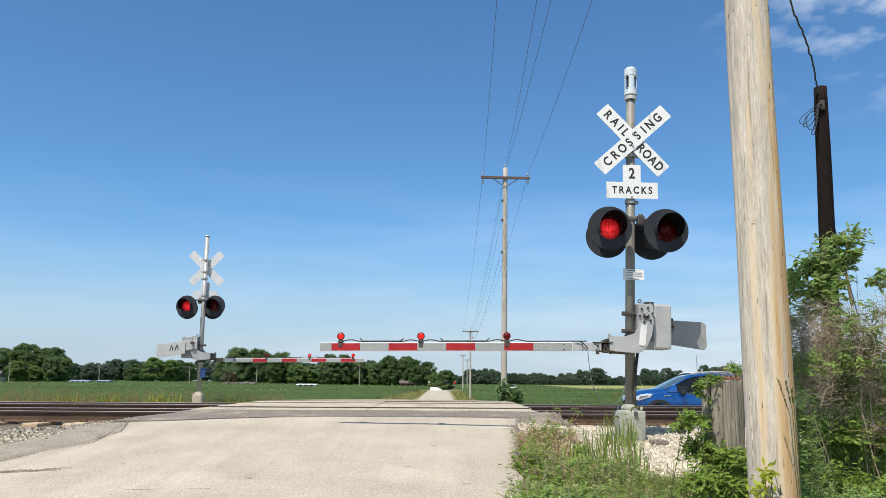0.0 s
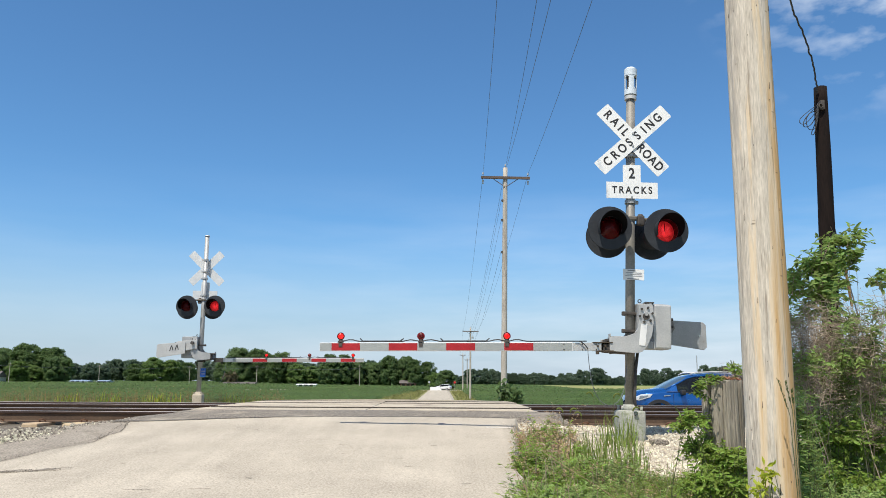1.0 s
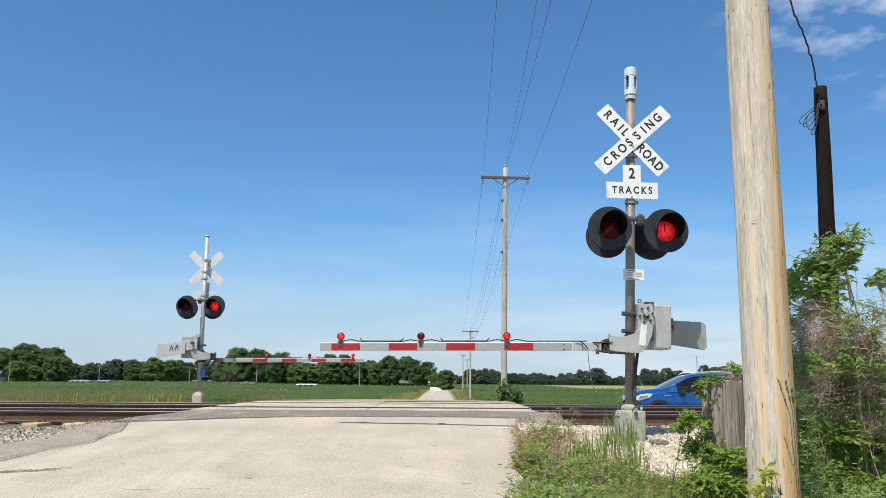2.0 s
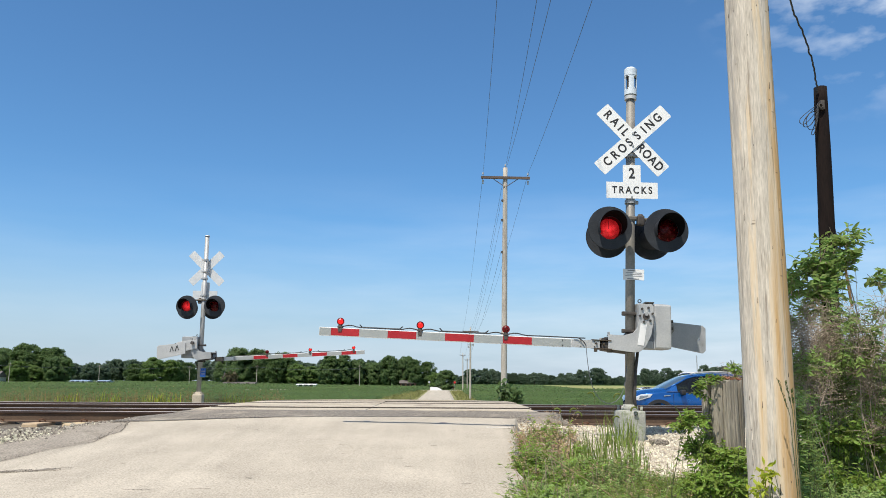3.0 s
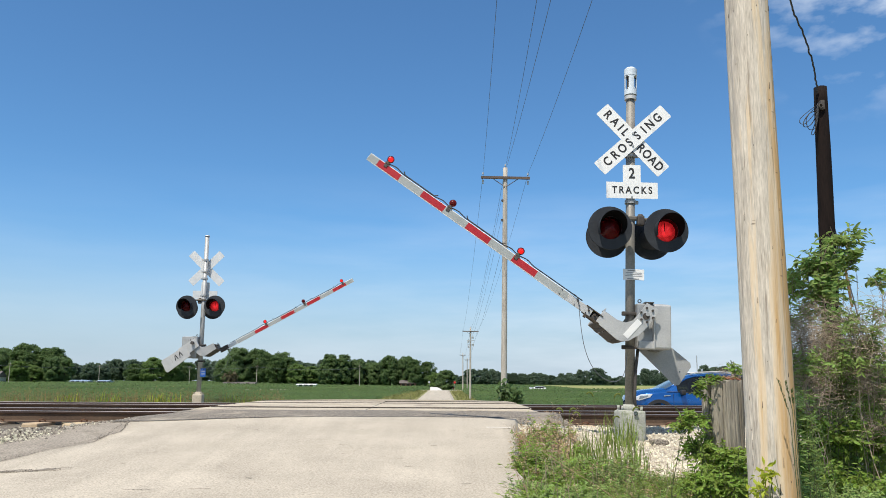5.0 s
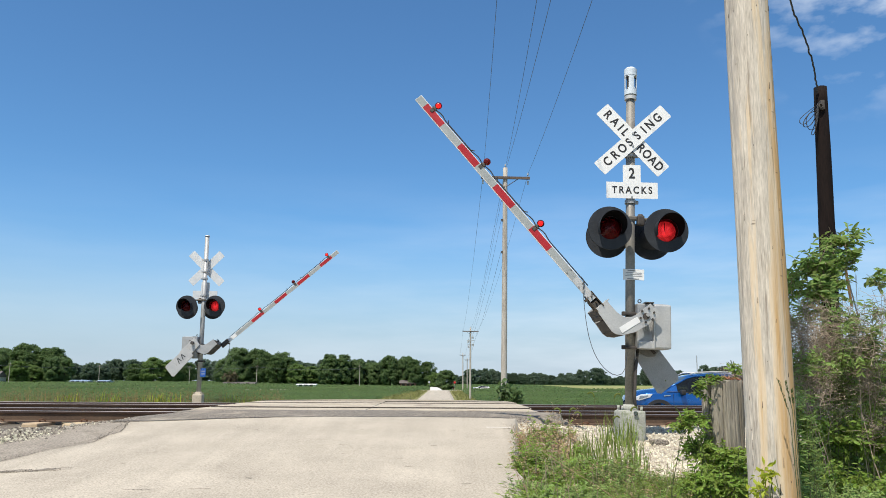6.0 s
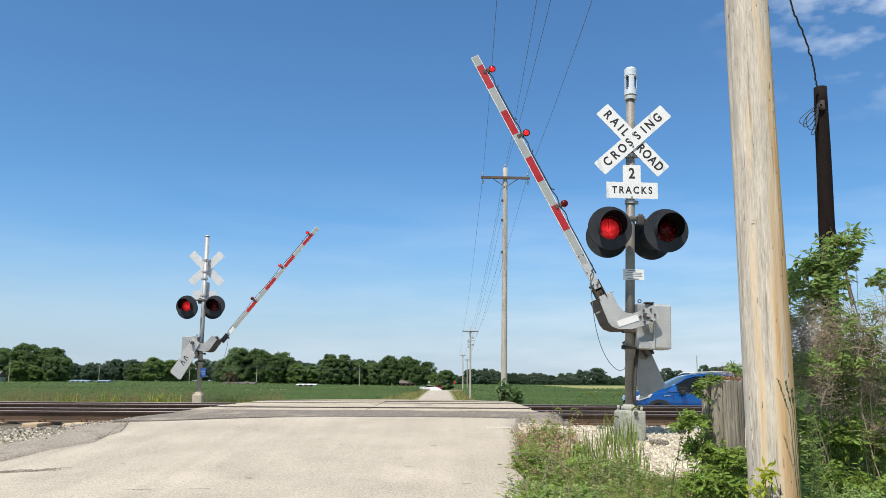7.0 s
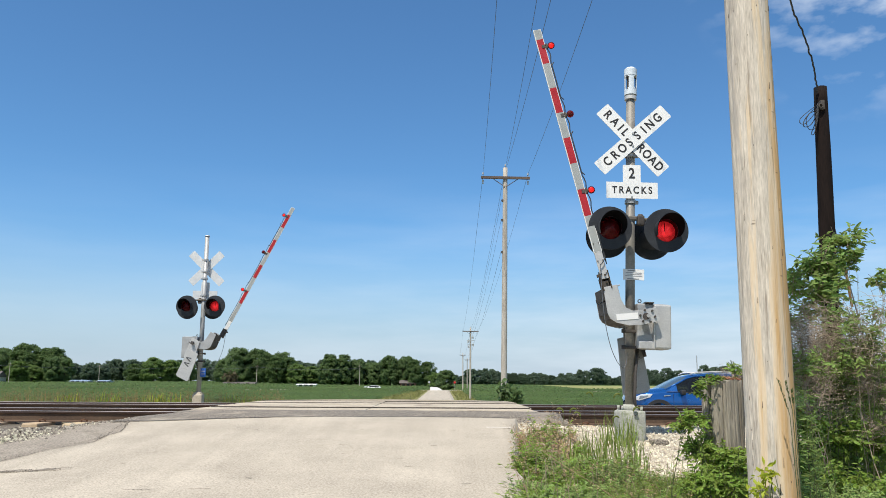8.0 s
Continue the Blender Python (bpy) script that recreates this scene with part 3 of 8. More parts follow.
# ---- ground ----
def ramp(v, knots):
    if v <= knots[0][0]:
        return knots[0][1]
    for (a, p), (b, q) in zip(knots, knots[1:]):
        if v <= b:
            return p + (q - p) * (v - a) / (b - a)
    return knots[-1][1]


BASE_L = [(-60, -0.6), (-6, -0.05), (0, 0.05), (4.5, 0.25), (7, 0.42), (9, 0.57), (10.5, 0.68), (12, 0.75), (12.6, 0.77), (20, 0.78), (22.9, 0.82),
          (25, 0.4), (30, -0.4), (45, -1.2), (62, -1.35), (105, -0.95), (205, -0.50), (300, 0.2), (450, 0.6), (3000, 0.6)]
BASE_R = [(-60, -0.6), (-6, -0.05), (0, 0.05), (4.5, 0.25), (7, 0.42), (9, 0.60), (10.0, 0.73), (10.6, 0.80), (11.2, 0.855), (11.8, 0.85), (12.3, 0.80), (12.6, 0.78), (20, 0.76), (21.6, 0.35),
          (22.4, 0.22), (27, 0.18), (32, -0.5), (45, -1.2), (62, -1.35), (105, -0.95), (205, -0.50), (300, 0.2), (450, 0.6), (3000, 0.6)]
ROAD = [(-60, -0.5), (-6, 0.0), (0, 0.12), (4, 0.34), (7, 0.555), (10, 0.825), (10.9, 0.925), (11.4, 0.972), (12.2, 1.005), (12.7, 1.012), (13.0, 1.012), (15, 1.04), (17, 1.05), (19.4, 1.055),
        (21.5, 1.02), (23.5, 0.8), (26, 0.4), (34, -0.4), (48, -1.1), (62, -1.27), (105, -0.87), (205, -0.44), (3000, -0.44)]
ROAD_L, ROAD_R = -4.5, 1.0


def road_right(y):
    return ramp(y, [(0, 0.45), (6.4, 0.66), (9, 0.86), (10.7, 0.98), (11.8, 1.15), (12.6, 1.75), (20, 1.75), (24, 1.4), (60, 1.7), (300, 1.9)])


def road_left(y):
    return ramp(y, [(-60, -4.75), (8.2, -4.62), (8.9, -4.46), (9.4, -4.18), (9.9, -4.24), (10.2, -4.2), (10.6, -4.28), (11.1, -4.4), (12.5, -4.3), (20, -4.4), (26, -3.9), (60, -3.6), (300, -3.4)])


def ground_z(x, y):
    w = min(1.0, max(0.0, (x + 2) / 5))
    z = ramp(y, BASE_L) * (1 - w) + ramp(y, BASE_R) * w
    if y > 214:
        z += min(1.0, (y - 214) * 0.006) * max(0.0, min(1.0, (-x - 25) / 60))
    # gravel banked against the pavement's edge
    if 9.5 < y < 12.6 and 0 < x < 2.4:
        z += 0.11 * max(0.0, min(1.0, (2.4 - x) / 1.2)) * math.sin(math.pi * (y - 9.5) / 3.1)
        if x < 2.0:
            z = min(z, ramp(y, ROAD) - 0.03)
    # sunk under the road
    if road_left(y) - 0.9 < x < road_right(y) + 0.25:
        z = min(z, ramp(y, ROAD) - 0.07)
    if abs(x) < 30 and y < 60:
        z += noise.noise((x * 0.6, y * 0.6, 0)) * 0.03
    return z


def far_ground(x, y):
    """The same heights for many far places at once."""
    w = np.clip((x + 2) / 5, 0, 1)
    z = np.interp(y, *np.array(BASE_L).T) * (1 - w) + np.interp(y, *np.array(BASE_R).T) * w
    return z + np.clip((y - 214) * 0.006, 0, 1) * np.clip((-x - 25) / 60, 0, 1)


def build_ground():
    xs = np.concatenate([-np.geomspace(2500, 14, 26), np.arange(-13, 13.01, 0.5), np.geomspace(14, 2500, 26)])
    ys = np.concatenate([np.arange(-60, -3, 6.0), np.arange(-2, 30, 0.5), np.arange(30, 64, 2.0), np.geomspace(66, 4000, 30)])
    v, f = [], []
    for y in ys:
        for x in xs:
            v.append((x, y, ground_z(x, y)))
    nx = len(xs)
    mi = []
    for j in range(len(ys) - 1):
        for i in range(nx - 1):
            a = j * nx + i
            f.append((a, a + 1, a + nx + 1, a + nx))
            yc = ys[j]
            xc = xs[i]
            mi.append((3 if -9.0 + max(0.0, yc - 120) * 0.05 < xc < 4.6 and yc < 205 else 2) if yc > 30 else (4 if 0.5 < xc < 6 and 8.6 < yc < 12.6 else (1 if 10.2 < yc < 20.5 else 0)))
    g = sheet("ground", v, f, [M_GROUND, M_FINES, M_FIELD, M_VERGE, M_FINES_PALE], idx=mi, smooth=True)
    tagged(g, "flat farmland ground with a low railway embankment", "ground", kind="structure")


def strip(name, ys, left, right, zfun, mat, nx=14, thick=0.3, crown=0.03, wob=0.0, apron=0.12, front=None):
    """A road surface along y between two edges, with thickness and a slight crown."""
    v, f = [], []
    for y in ys:
        l, r = left(y), right(y)
        l += noise.noise((3.1, y * 1.7, 0)) * wob
        r += noise.noise((9.3, y * 1.7, 0)) * wob + noise.noise((5.3, y * 9.0, 0)) * wob * 0.35
        z = zfun(y)
        for i in range(nx):
            s = i / (nx - 1)
            x = l + (r - l) * s
            yy, zz = y, z
            if front:
                # the near edge wanders along the width
                yy = y + front(x) * (ys[-1] - y) / (ys[-1] - ys[0])
                zz = zfun(yy)
            v.append((x, yy, zz + crown * (1 - (2 * s - 1) ** 2) + noise.noise((x * 0.8, yy * 0.8, 5)) * 0.012))
        v.append((l - 0.12, y, z - thick))
        v.append((r + apron, y, z - thick))
    n = nx + 2
    f.append(tuple(range(nx)) + (nx + 1, nx))
    for j in range(len(ys) - 1):
        a, b = j * n, (j + 1) * n
        for i in range(nx - 1):
            f.append((a + i, a + i + 1, b + i + 1, b + i))
        f.append((a + nx, a, b, b + nx))
        f.append((a + nx - 1, a + nx + 1, b + nx + 1, b + nx - 1))
    ob = sheet(name, v, f, mat, smooth=True)
    for p in ob.data.polygons:
        if p.normal.z < 0.9:
            p.use_smooth = False
    return ob


def build_roads():
    ys1 = np.concatenate([np.arange(-40, 2, 3.0), np.arange(2, 11.81, 0.2)])
    road = strip("road", ys1, road_left, road_right, lambda y: ramp(y, ROAD), M_ASPHALT, nx=26, wob=0.05, apron=0.2)
    tagged(road, "sun-bleached rough asphalt country road", "road", kind="structure")
    ys2 = np.concatenate([np.arange(11.0, 11.8, 0.1), np.arange(11.8, 13.05, 0.15)])
    patch = strip("road_patch", ys2, lambda y: ramp(y, [(11.0, -4.62), (11.5, -4.5), (12.0, -4.2), (13.0, -4.25)]), lambda y: ramp(y, [(11.0, 0.95), (11.25, 1.45), (11.7, 1.72), (12.1, 1.84), (13.0, 1.9)]),
                  lambda y: ramp(y, ROAD) + 0.008 + 0.006 * min(1, (y - 11.0) * 4), M_PATCH, nx=34, wob=0.10, crown=0.02, front=lambda x: 0.42 * max(0.0, min(1.0, (x + 4.2) / 2.4)) + 0.12 * max(0.0, x + 1.5) * (x < 0.6) + 0.25 * (x >= 0.6) + 0.05 * noise.noise((x * 2.2, 3.0, 0)))
    tagged(patch, "darker coarse asphalt patch beside the rails", "road", kind="structure")
    ys3 = np.arange(5.5, 11.7, 0.12)
    sh = strip("road_shoulder", ys3, lambda y: ramp(y, [(5.5, -5.6), (9.2, -5.2), (9.9, -5.06), (10.5, -5.16), (10.9, -4.95), (11.2, -4.68), (11.7, -4.42)]), lambda y: road_left(y) + 0.25, lambda y: ramp(y, ROAD) - 0.006, M_SHOULDER, nx=12, wob=0.10, crown=0.0, thick=0.2)
    tagged(sh, "crumbling grey asphalt shoulder", "road", kind="structure")
    ys4 = np.concatenate([np.arange(19.6, 64, 1.2), np.geomspace(66, 206, 24)])
    far = strip("road_beyond", ys4, road_left, road_right, lambda y: ramp(y, ROAD), M_ASPHALT, nx=8)
    tagged(far, "pale country road running on between the fields", "road", kind="structure")
    v = [(-700, 205, -0.47), (700, 205, -0.47), (700, 212, -0.44), (-700, 212, -0.44)]
    cr = sheet("crossroad", v, [(0, 1, 2, 3)], M_ASPHALT)
    tagged(cr, "level crossroad beyond the fields", "road", kind="structure")
    # cracks and tar lines in the pavement
    bm = bmesh.new()
    def road_z(x, y):
        s = (x - road_left(y)) / (road_right(y) - road_left(y))
        return ramp(y, ROAD) + 0.03 * (1 - (2 * s - 1) ** 2) + noise.noise((x * 0.8, y * 0.8, 5)) * 0.012 + 0.005
    def crack(x0, y0, x1, y1, w, seed):
        n = 56
        amp = min(1.0, math.hypot(x1 - x0, y1 - y0) / 0.8)
        prev = None
        for i in range(n + 1):
            s = i / n
            x = x0 + (x1 - x0) * s
            y = y0 + (y1 - y0) * s + (noise.noise((seed, s * 6, 0)) * 0.10 + noise.noise((seed, s * 25, 3)) * 0.03 + noise.noise((seed, s * 90, 5)) * 0.02) * amp
            ww = w * (0.4 + abs(noise.noise((seed, s * 9, 7))) * 1.6) * min(1, 6 * s + .2, 6 * (1 - s) + .2)
            if abs(y1 - y0) > abs(x1 - x0):
                x += noise.noise((seed, s * 7, 1)) * 0.14 + noise.noise((seed, s * 28, 4)) * 0.04
                cur = (bm.verts.new((x - ww, y, road_z(x, y))), bm.verts.new((x + ww, y, road_z(x, y))))
            else:
                cur = (bm.verts.new((x, y - ww, road_z(x, y - ww))), bm.verts.new((x, y + ww, road_z(x, y + ww))))
            if prev:
                bm.faces.new((prev[0], cur[0], cur[1], prev[1]))
            prev = cur
    crack(-4.5, 7.68, -3.66, 7.86, 0.017, 2.0)
    crack(-4.5, 7.62, -3.85, 7.76, 0.012, 2.6)
    crack(-2.75, 6.86, -2.45, 6.88, 0.007, 3.0)
    crack(-2.2, 6.91, -2.0, 6.90, 0.006, 4.0)
    # the open joint between road and shoulder
    prev = None
    for i in range(121):
        y = 6.0 + 5.7 * i / 120
        x = road_left(y) + noise.noise((3.1, y * 1.7, 0)) * 0.05 - 0.012 + noise.noise((y * 9, 2.0, 0)) * 0.02
        ww = 0.007 * (0.35 + abs(noise.noise((y * 5, 7.0, 0))) * 2.2)
        z = ramp(y, ROAD) + 0.006
        cur = (bm.verts.new((x - ww, y, z)), bm.verts.new((x + ww, y, z)))
        if prev:
            bm.faces.new((prev[0], cur[0], cur[1], prev[1]))
        prev = cur
    for k in range(22):
        x, y = rng.uniform(-3.5, 0.3), rng.uniform(6.3, 10.8)
        crack(x, y, x + rng.uniform(.03, .13), y + rng.uniform(-.04, .04), 0.003 + 0.0003 * k, 10.0 + k)
    stop = bmesh.new()
    prev = None
    for i in range(25):
        x = 0.60 + 0.34 * i / 24
        w0, w1 = 0.035 + 0.03 * noise.noise((x * 30, 1.0, 0)), 0.035 + 0.03 * noise.noise((x * 30, 5.0, 0))
        cur = (stop.verts.new((x, 10.62 - w0, road_z(x, 10.62 - w0))), stop.verts.new((x, 10.62 + w1, road_z(x, 10.62 + w1))))
        if prev:
            stop.faces.new((prev[0], cur[0], cur[1], prev[1]))
        prev = cur
    tagged(part("stop_line", stop, surf("worn_road_paint", (0.47, 0.425, 0.35), (0.68, 0.64, 0.57), 22, 0.8, bump=0.1)), "worn remnant of a white stop line", "road marking", kind="structure")
    ck = part("road_crack", bm, M_CRACK)
    tagged(ck, "thin dark cracks in the pavement", "road", kind="structure")


def build_tracks():
    prof = [(-0.07, 0), (0.07, 0), (0.07, 0.012), (0.012, 0.035), (0.01, 0.135), (0.037, 0.15), (0.037, 0.178), (0.028, 0.186),
            (-0.028, 0.186), (-0.037, 0.178), (-0.037, 0.15), (-0.01, 0.135), (-0.012, 0.035), (-0.07, 0.012)]
    top = 1.000
    for ti, y0 in enumerate((13.2, 17.3)):
        tr = thing("railway_track", "rusty steel railway track on concrete ties and ballast", "railway track", group="railway tracks")
        for yy in (y0, y0 + 1.51):
            bm = bmesh.new()
            n = len(prof)
            a = [bm.verts.new((-500, yy + p, top - 0.186 + q)) for p, q in prof]
            b = [bm.verts.new((500, yy + p, top - 0.186 + q)) for p, q in prof]
            for i in range(n):
                f = bm.faces.new((a[i], a[(i + 1) % n], b[(i + 1) % n], b[i]))
                f.material_index = 1 if i in (6, 7, 8) else (2 if i in (1, 2, 3, 10, 11, 12) else 0)
            bmesh.ops.recalc_face_normals(bm, faces=bm.faces)
            part("rail", bm, [M_RAIL, M_RAILHEAD, M_RAILWEB], tr, "rust-brown rail with a worn head")
        # ties
        bm = bmesh.new()
        vs = box(bm, (0, 0, 0), (0.26, 2.6, 0.2), 0.025)
        tie = part("tie", bm, M_TIE, tr)
        bmc = bmesh.new()
        tube(bmc, [(-0.05, 0, 0), (-0.03, -0.06, 0.04), (0.03, -0.08, 0.05), (0.06, -0.03, 0.03), (0.03, 0.0, 0.02)], 0.012, 6)
        clip = part("rail_clip", bmc, M_CLIP, tr)
        first = True
        for k in range(-26, 27):
            x = -6.0 + k * 0.7
            if -4.2 < x < 1.6:
                continue
            p = pose(x, y0 + 0.755, top - 0.186 - 0.1 + 0.004, 0, 0, rng.uniform(-1, 1))
            if first:
                tie.matrix_basis = p
                clip.matrix_basis = pose(x, y0 - 0.08, top - 0.18)
                first = False
            else:
                t2 = new("tie", tie.data)
                t2.parent, t2.matrix_basis = tr, p
                c2 = new("rail_clip", clip.data)
                c2.parent, c2.matrix_basis = tr, pose(x, y0 - 0.08, top - 0.18)
        bm = bmesh.new()
        for k in list(range(-250, -26)) + list(range(27, 250)):
            box(bm, (-6.0 + k * 0.7, y0 + 0.755, top - 0.286), (0.26, 2.6, 0.2))
        tagged(part("tie_row", bm, M_TIE, tr), kind="stuff")
    # crossing panels between and beside the rails
    def panel(x0, x1, ya, yb, z):
        bm = bmesh.new()
        box(bm, ((x0 + x1) / 2, (ya + yb) / 2, z - 0.1), (x1 - x0 - 0.02, yb - ya, 0.2), 0.012)
        return bm
    cs = thing("crossing_surface", "worn concrete crossing panels between the rails", "crossing")
    for ya, yb in ((13.0, 13.12), (13.30, 13.95), (13.95, 14.62), (14.80, 15.35), (15.37, 16.3), (16.32, 17.22), (17.40, 18.05), (18.05, 18.72), (18.90, 19.6)):
        cuts = [-4.4 + rng.uniform(-.05, .05), -1.35, 1.7 + rng.uniform(-.05, .05)]
        for x0, x1 in zip(cuts, cuts[1:]):
            part("panel", panel(x0, x1, ya, yb, ramp((ya + yb) / 2, ROAD) + rng.uniform(-.005, .003)), M_PANEL, cs)
    # dark flangeway filler, raised to paint the shade of the gaps
    bm = bmesh.new()
    for yy, lip in ((13.2, 0.013), (14.71, 0.008), (17.3, 0.008), (18.81, 0.008)):
        box(bm, (-1.35, yy, ramp(yy, ROAD) + lip - 0.06), (6.0, 0.15, 0.12))
    part("flangeway", bm, M_CRACK, cs, "dark flangeway filler painting the shade of the gaps beside the rails")


def stones(name, n, area, size, mat, seed, label):
    """Loose broken stone lying on the ground: area gives x, y samples."""
    r = np.random.default_rng(seed)
    bm = bmesh.new()
    bmesh.ops.create_icosphere(bm, subdivisions=1, radius=1)
    base = np.array([v.co[:] for v in bm.verts])
    fac = np.array([[v.index for v in f.verts] for f in bm.faces])
    bm.free()
    V, Fc = [], []
    nb = len(base)
    for i in range(n):
        x, y, lift = area(r)
        s = size * (0.42 + r.random() ** 3 * 1.5)
        q = Euler(r.uniform(0, 6.28, 3)).to_matrix()
        d = base * (0.75 + 0.5 * r.random((nb, 1))) * np.array([1.0, r.uniform(.55, .95), r.uniform(.45, .8)]) * s
        d = d @ np.array(q).T
        V.append(d + np.array([x, y, ground_z(x, y) + lift + s * 0.22]))
        Fc.append(fac + i * nb)
    ob = sheet(name, np.concatenate(V), np.concatenate(Fc), mat)
    return tagged(ob, label, "gravel", kind="stuff")


def rubble(name, n, x0, x1, y0, y1, size, mat, seed, label):
    """Broken lumps of old pavement along its edge."""
    def area(r):
        y = r.uniform(y0, y1)
        x = x0 + (x1 - x0) * r.random()
        return x, y, ramp(y, ROAD) - ground_z(x, y) - 0.05 - 0.07 * abs(x - x0) / abs(x1 - x0)
    stones(name, n, area, size, mat, seed, label)


def build_ballast():
    rubble("asphalt_rubble", 130, 1.6, 2.05, 11.3, 12.9, 0.028, M_PATCH, 8, "broken grey asphalt lumps at the pavement edge")
    rubble("asphalt_rubble", 260, -4.95, -5.5, 9.0, 11.3, 0.022, M_SHOULDER, 9, "crumbled asphalt lumps at the shoulder edge")
    # crumbs along the broken edge and in the hollow of the pavement
    def crumbs(r):
        q = r.random()
        if r.random() < 0.55:
            x, y = -4.5 + 0.85 * q, 7.66 + 0.18 * q + abs(r.normal(0, 0.05)) - 0.09
        else:
            y = 8.2 + 2.9 * q
            x = road_left(y) + r.normal(-0.06, 0.05)
        return x, y, ramp(y, ROAD) + 0.012 - ground_z(x, y)
    stones("asphalt_crumbs", 1500, crumbs, 0.0045, M_SHOULDER, 12, "fine asphalt crumbs along the broken pavement")
    def left(r):
        y = r.uniform(9.0, 12.75)
        return r.uniform(-12.5, ramp(y, [(9.0, -5.2), (10.5, -5.1), (11.0, -4.8), (11.6, -4.35), (13, -4.2)])), y, -0.03 if y > 11.9 else 0.012
    stones("ballast", 23000, left, 0.021, M_BALLAST_GREY, 3, "loose grey and white crushed stone ballast")
    # stones banked against the shoulder and spilt over its edge
    def banked(r):
        y = r.uniform(9.4, 12.3)
        edge = ramp(y, [(9.2, -5.2), (9.9, -5.06), (10.5, -5.16), (10.9, -4.95), (11.2, -4.68), (11.7, -4.42), (12.3, -4.3)])
        off = r.uniform(0, 0.5) if r.random() < 0.8 else -abs(r.normal(0, 0.12))
        x = edge - off
        return x, y, ramp(y, ROAD) - ground_z(x, y) - 0.012 - 0.24 * max(0.0, off)
    stones("ballast", 5200, banked, 0.012, M_BALLAST_GREY, 13, "loose crushed stone banked against the asphalt shoulder")
    def right(r):
        x, y = r.uniform(1.0, 7.0), 9.0 + 3.8 * r.random()
        if r.random() < 0.18:
            x, y = r.uniform(2.05, 3.1), r.uniform(7.3, 9.1)
        return x, y, -0.035 if y > 11.9 else 0.0
    stones("ballast", 30000, right, 0.0165, M_BALLAST, 4, "loose white crushed limestone ballast")
    stones("ballast_chips", 14000, right, 0.008, M_BALLAST, 6, "fine white limestone chips between the ballast")
    def mid(r):
        s = r.random() < 0.5
        return (r.uniform(-13, -4.5) if s else r.uniform(1.8, 12)), r.uniform(13.2, 20.6), 0.0
    stones("ballast", 3500, mid, 0.05, M_BALLAST_GREY, 5, "crushed stone ballast between the rails")


build_ground()
build_roads()
build_tracks()
build_ballast()


# ---- crossing signals ----
NEAR = pose(2.517, 10.5, 0.79, 0, 2.22, 0)
FAR = pose(-6.965, 22.2, 0.874, 0, 0.18, 180)
SPINNERS = []            # (turning reflector, side): side 0 or 1 of the alternating pair


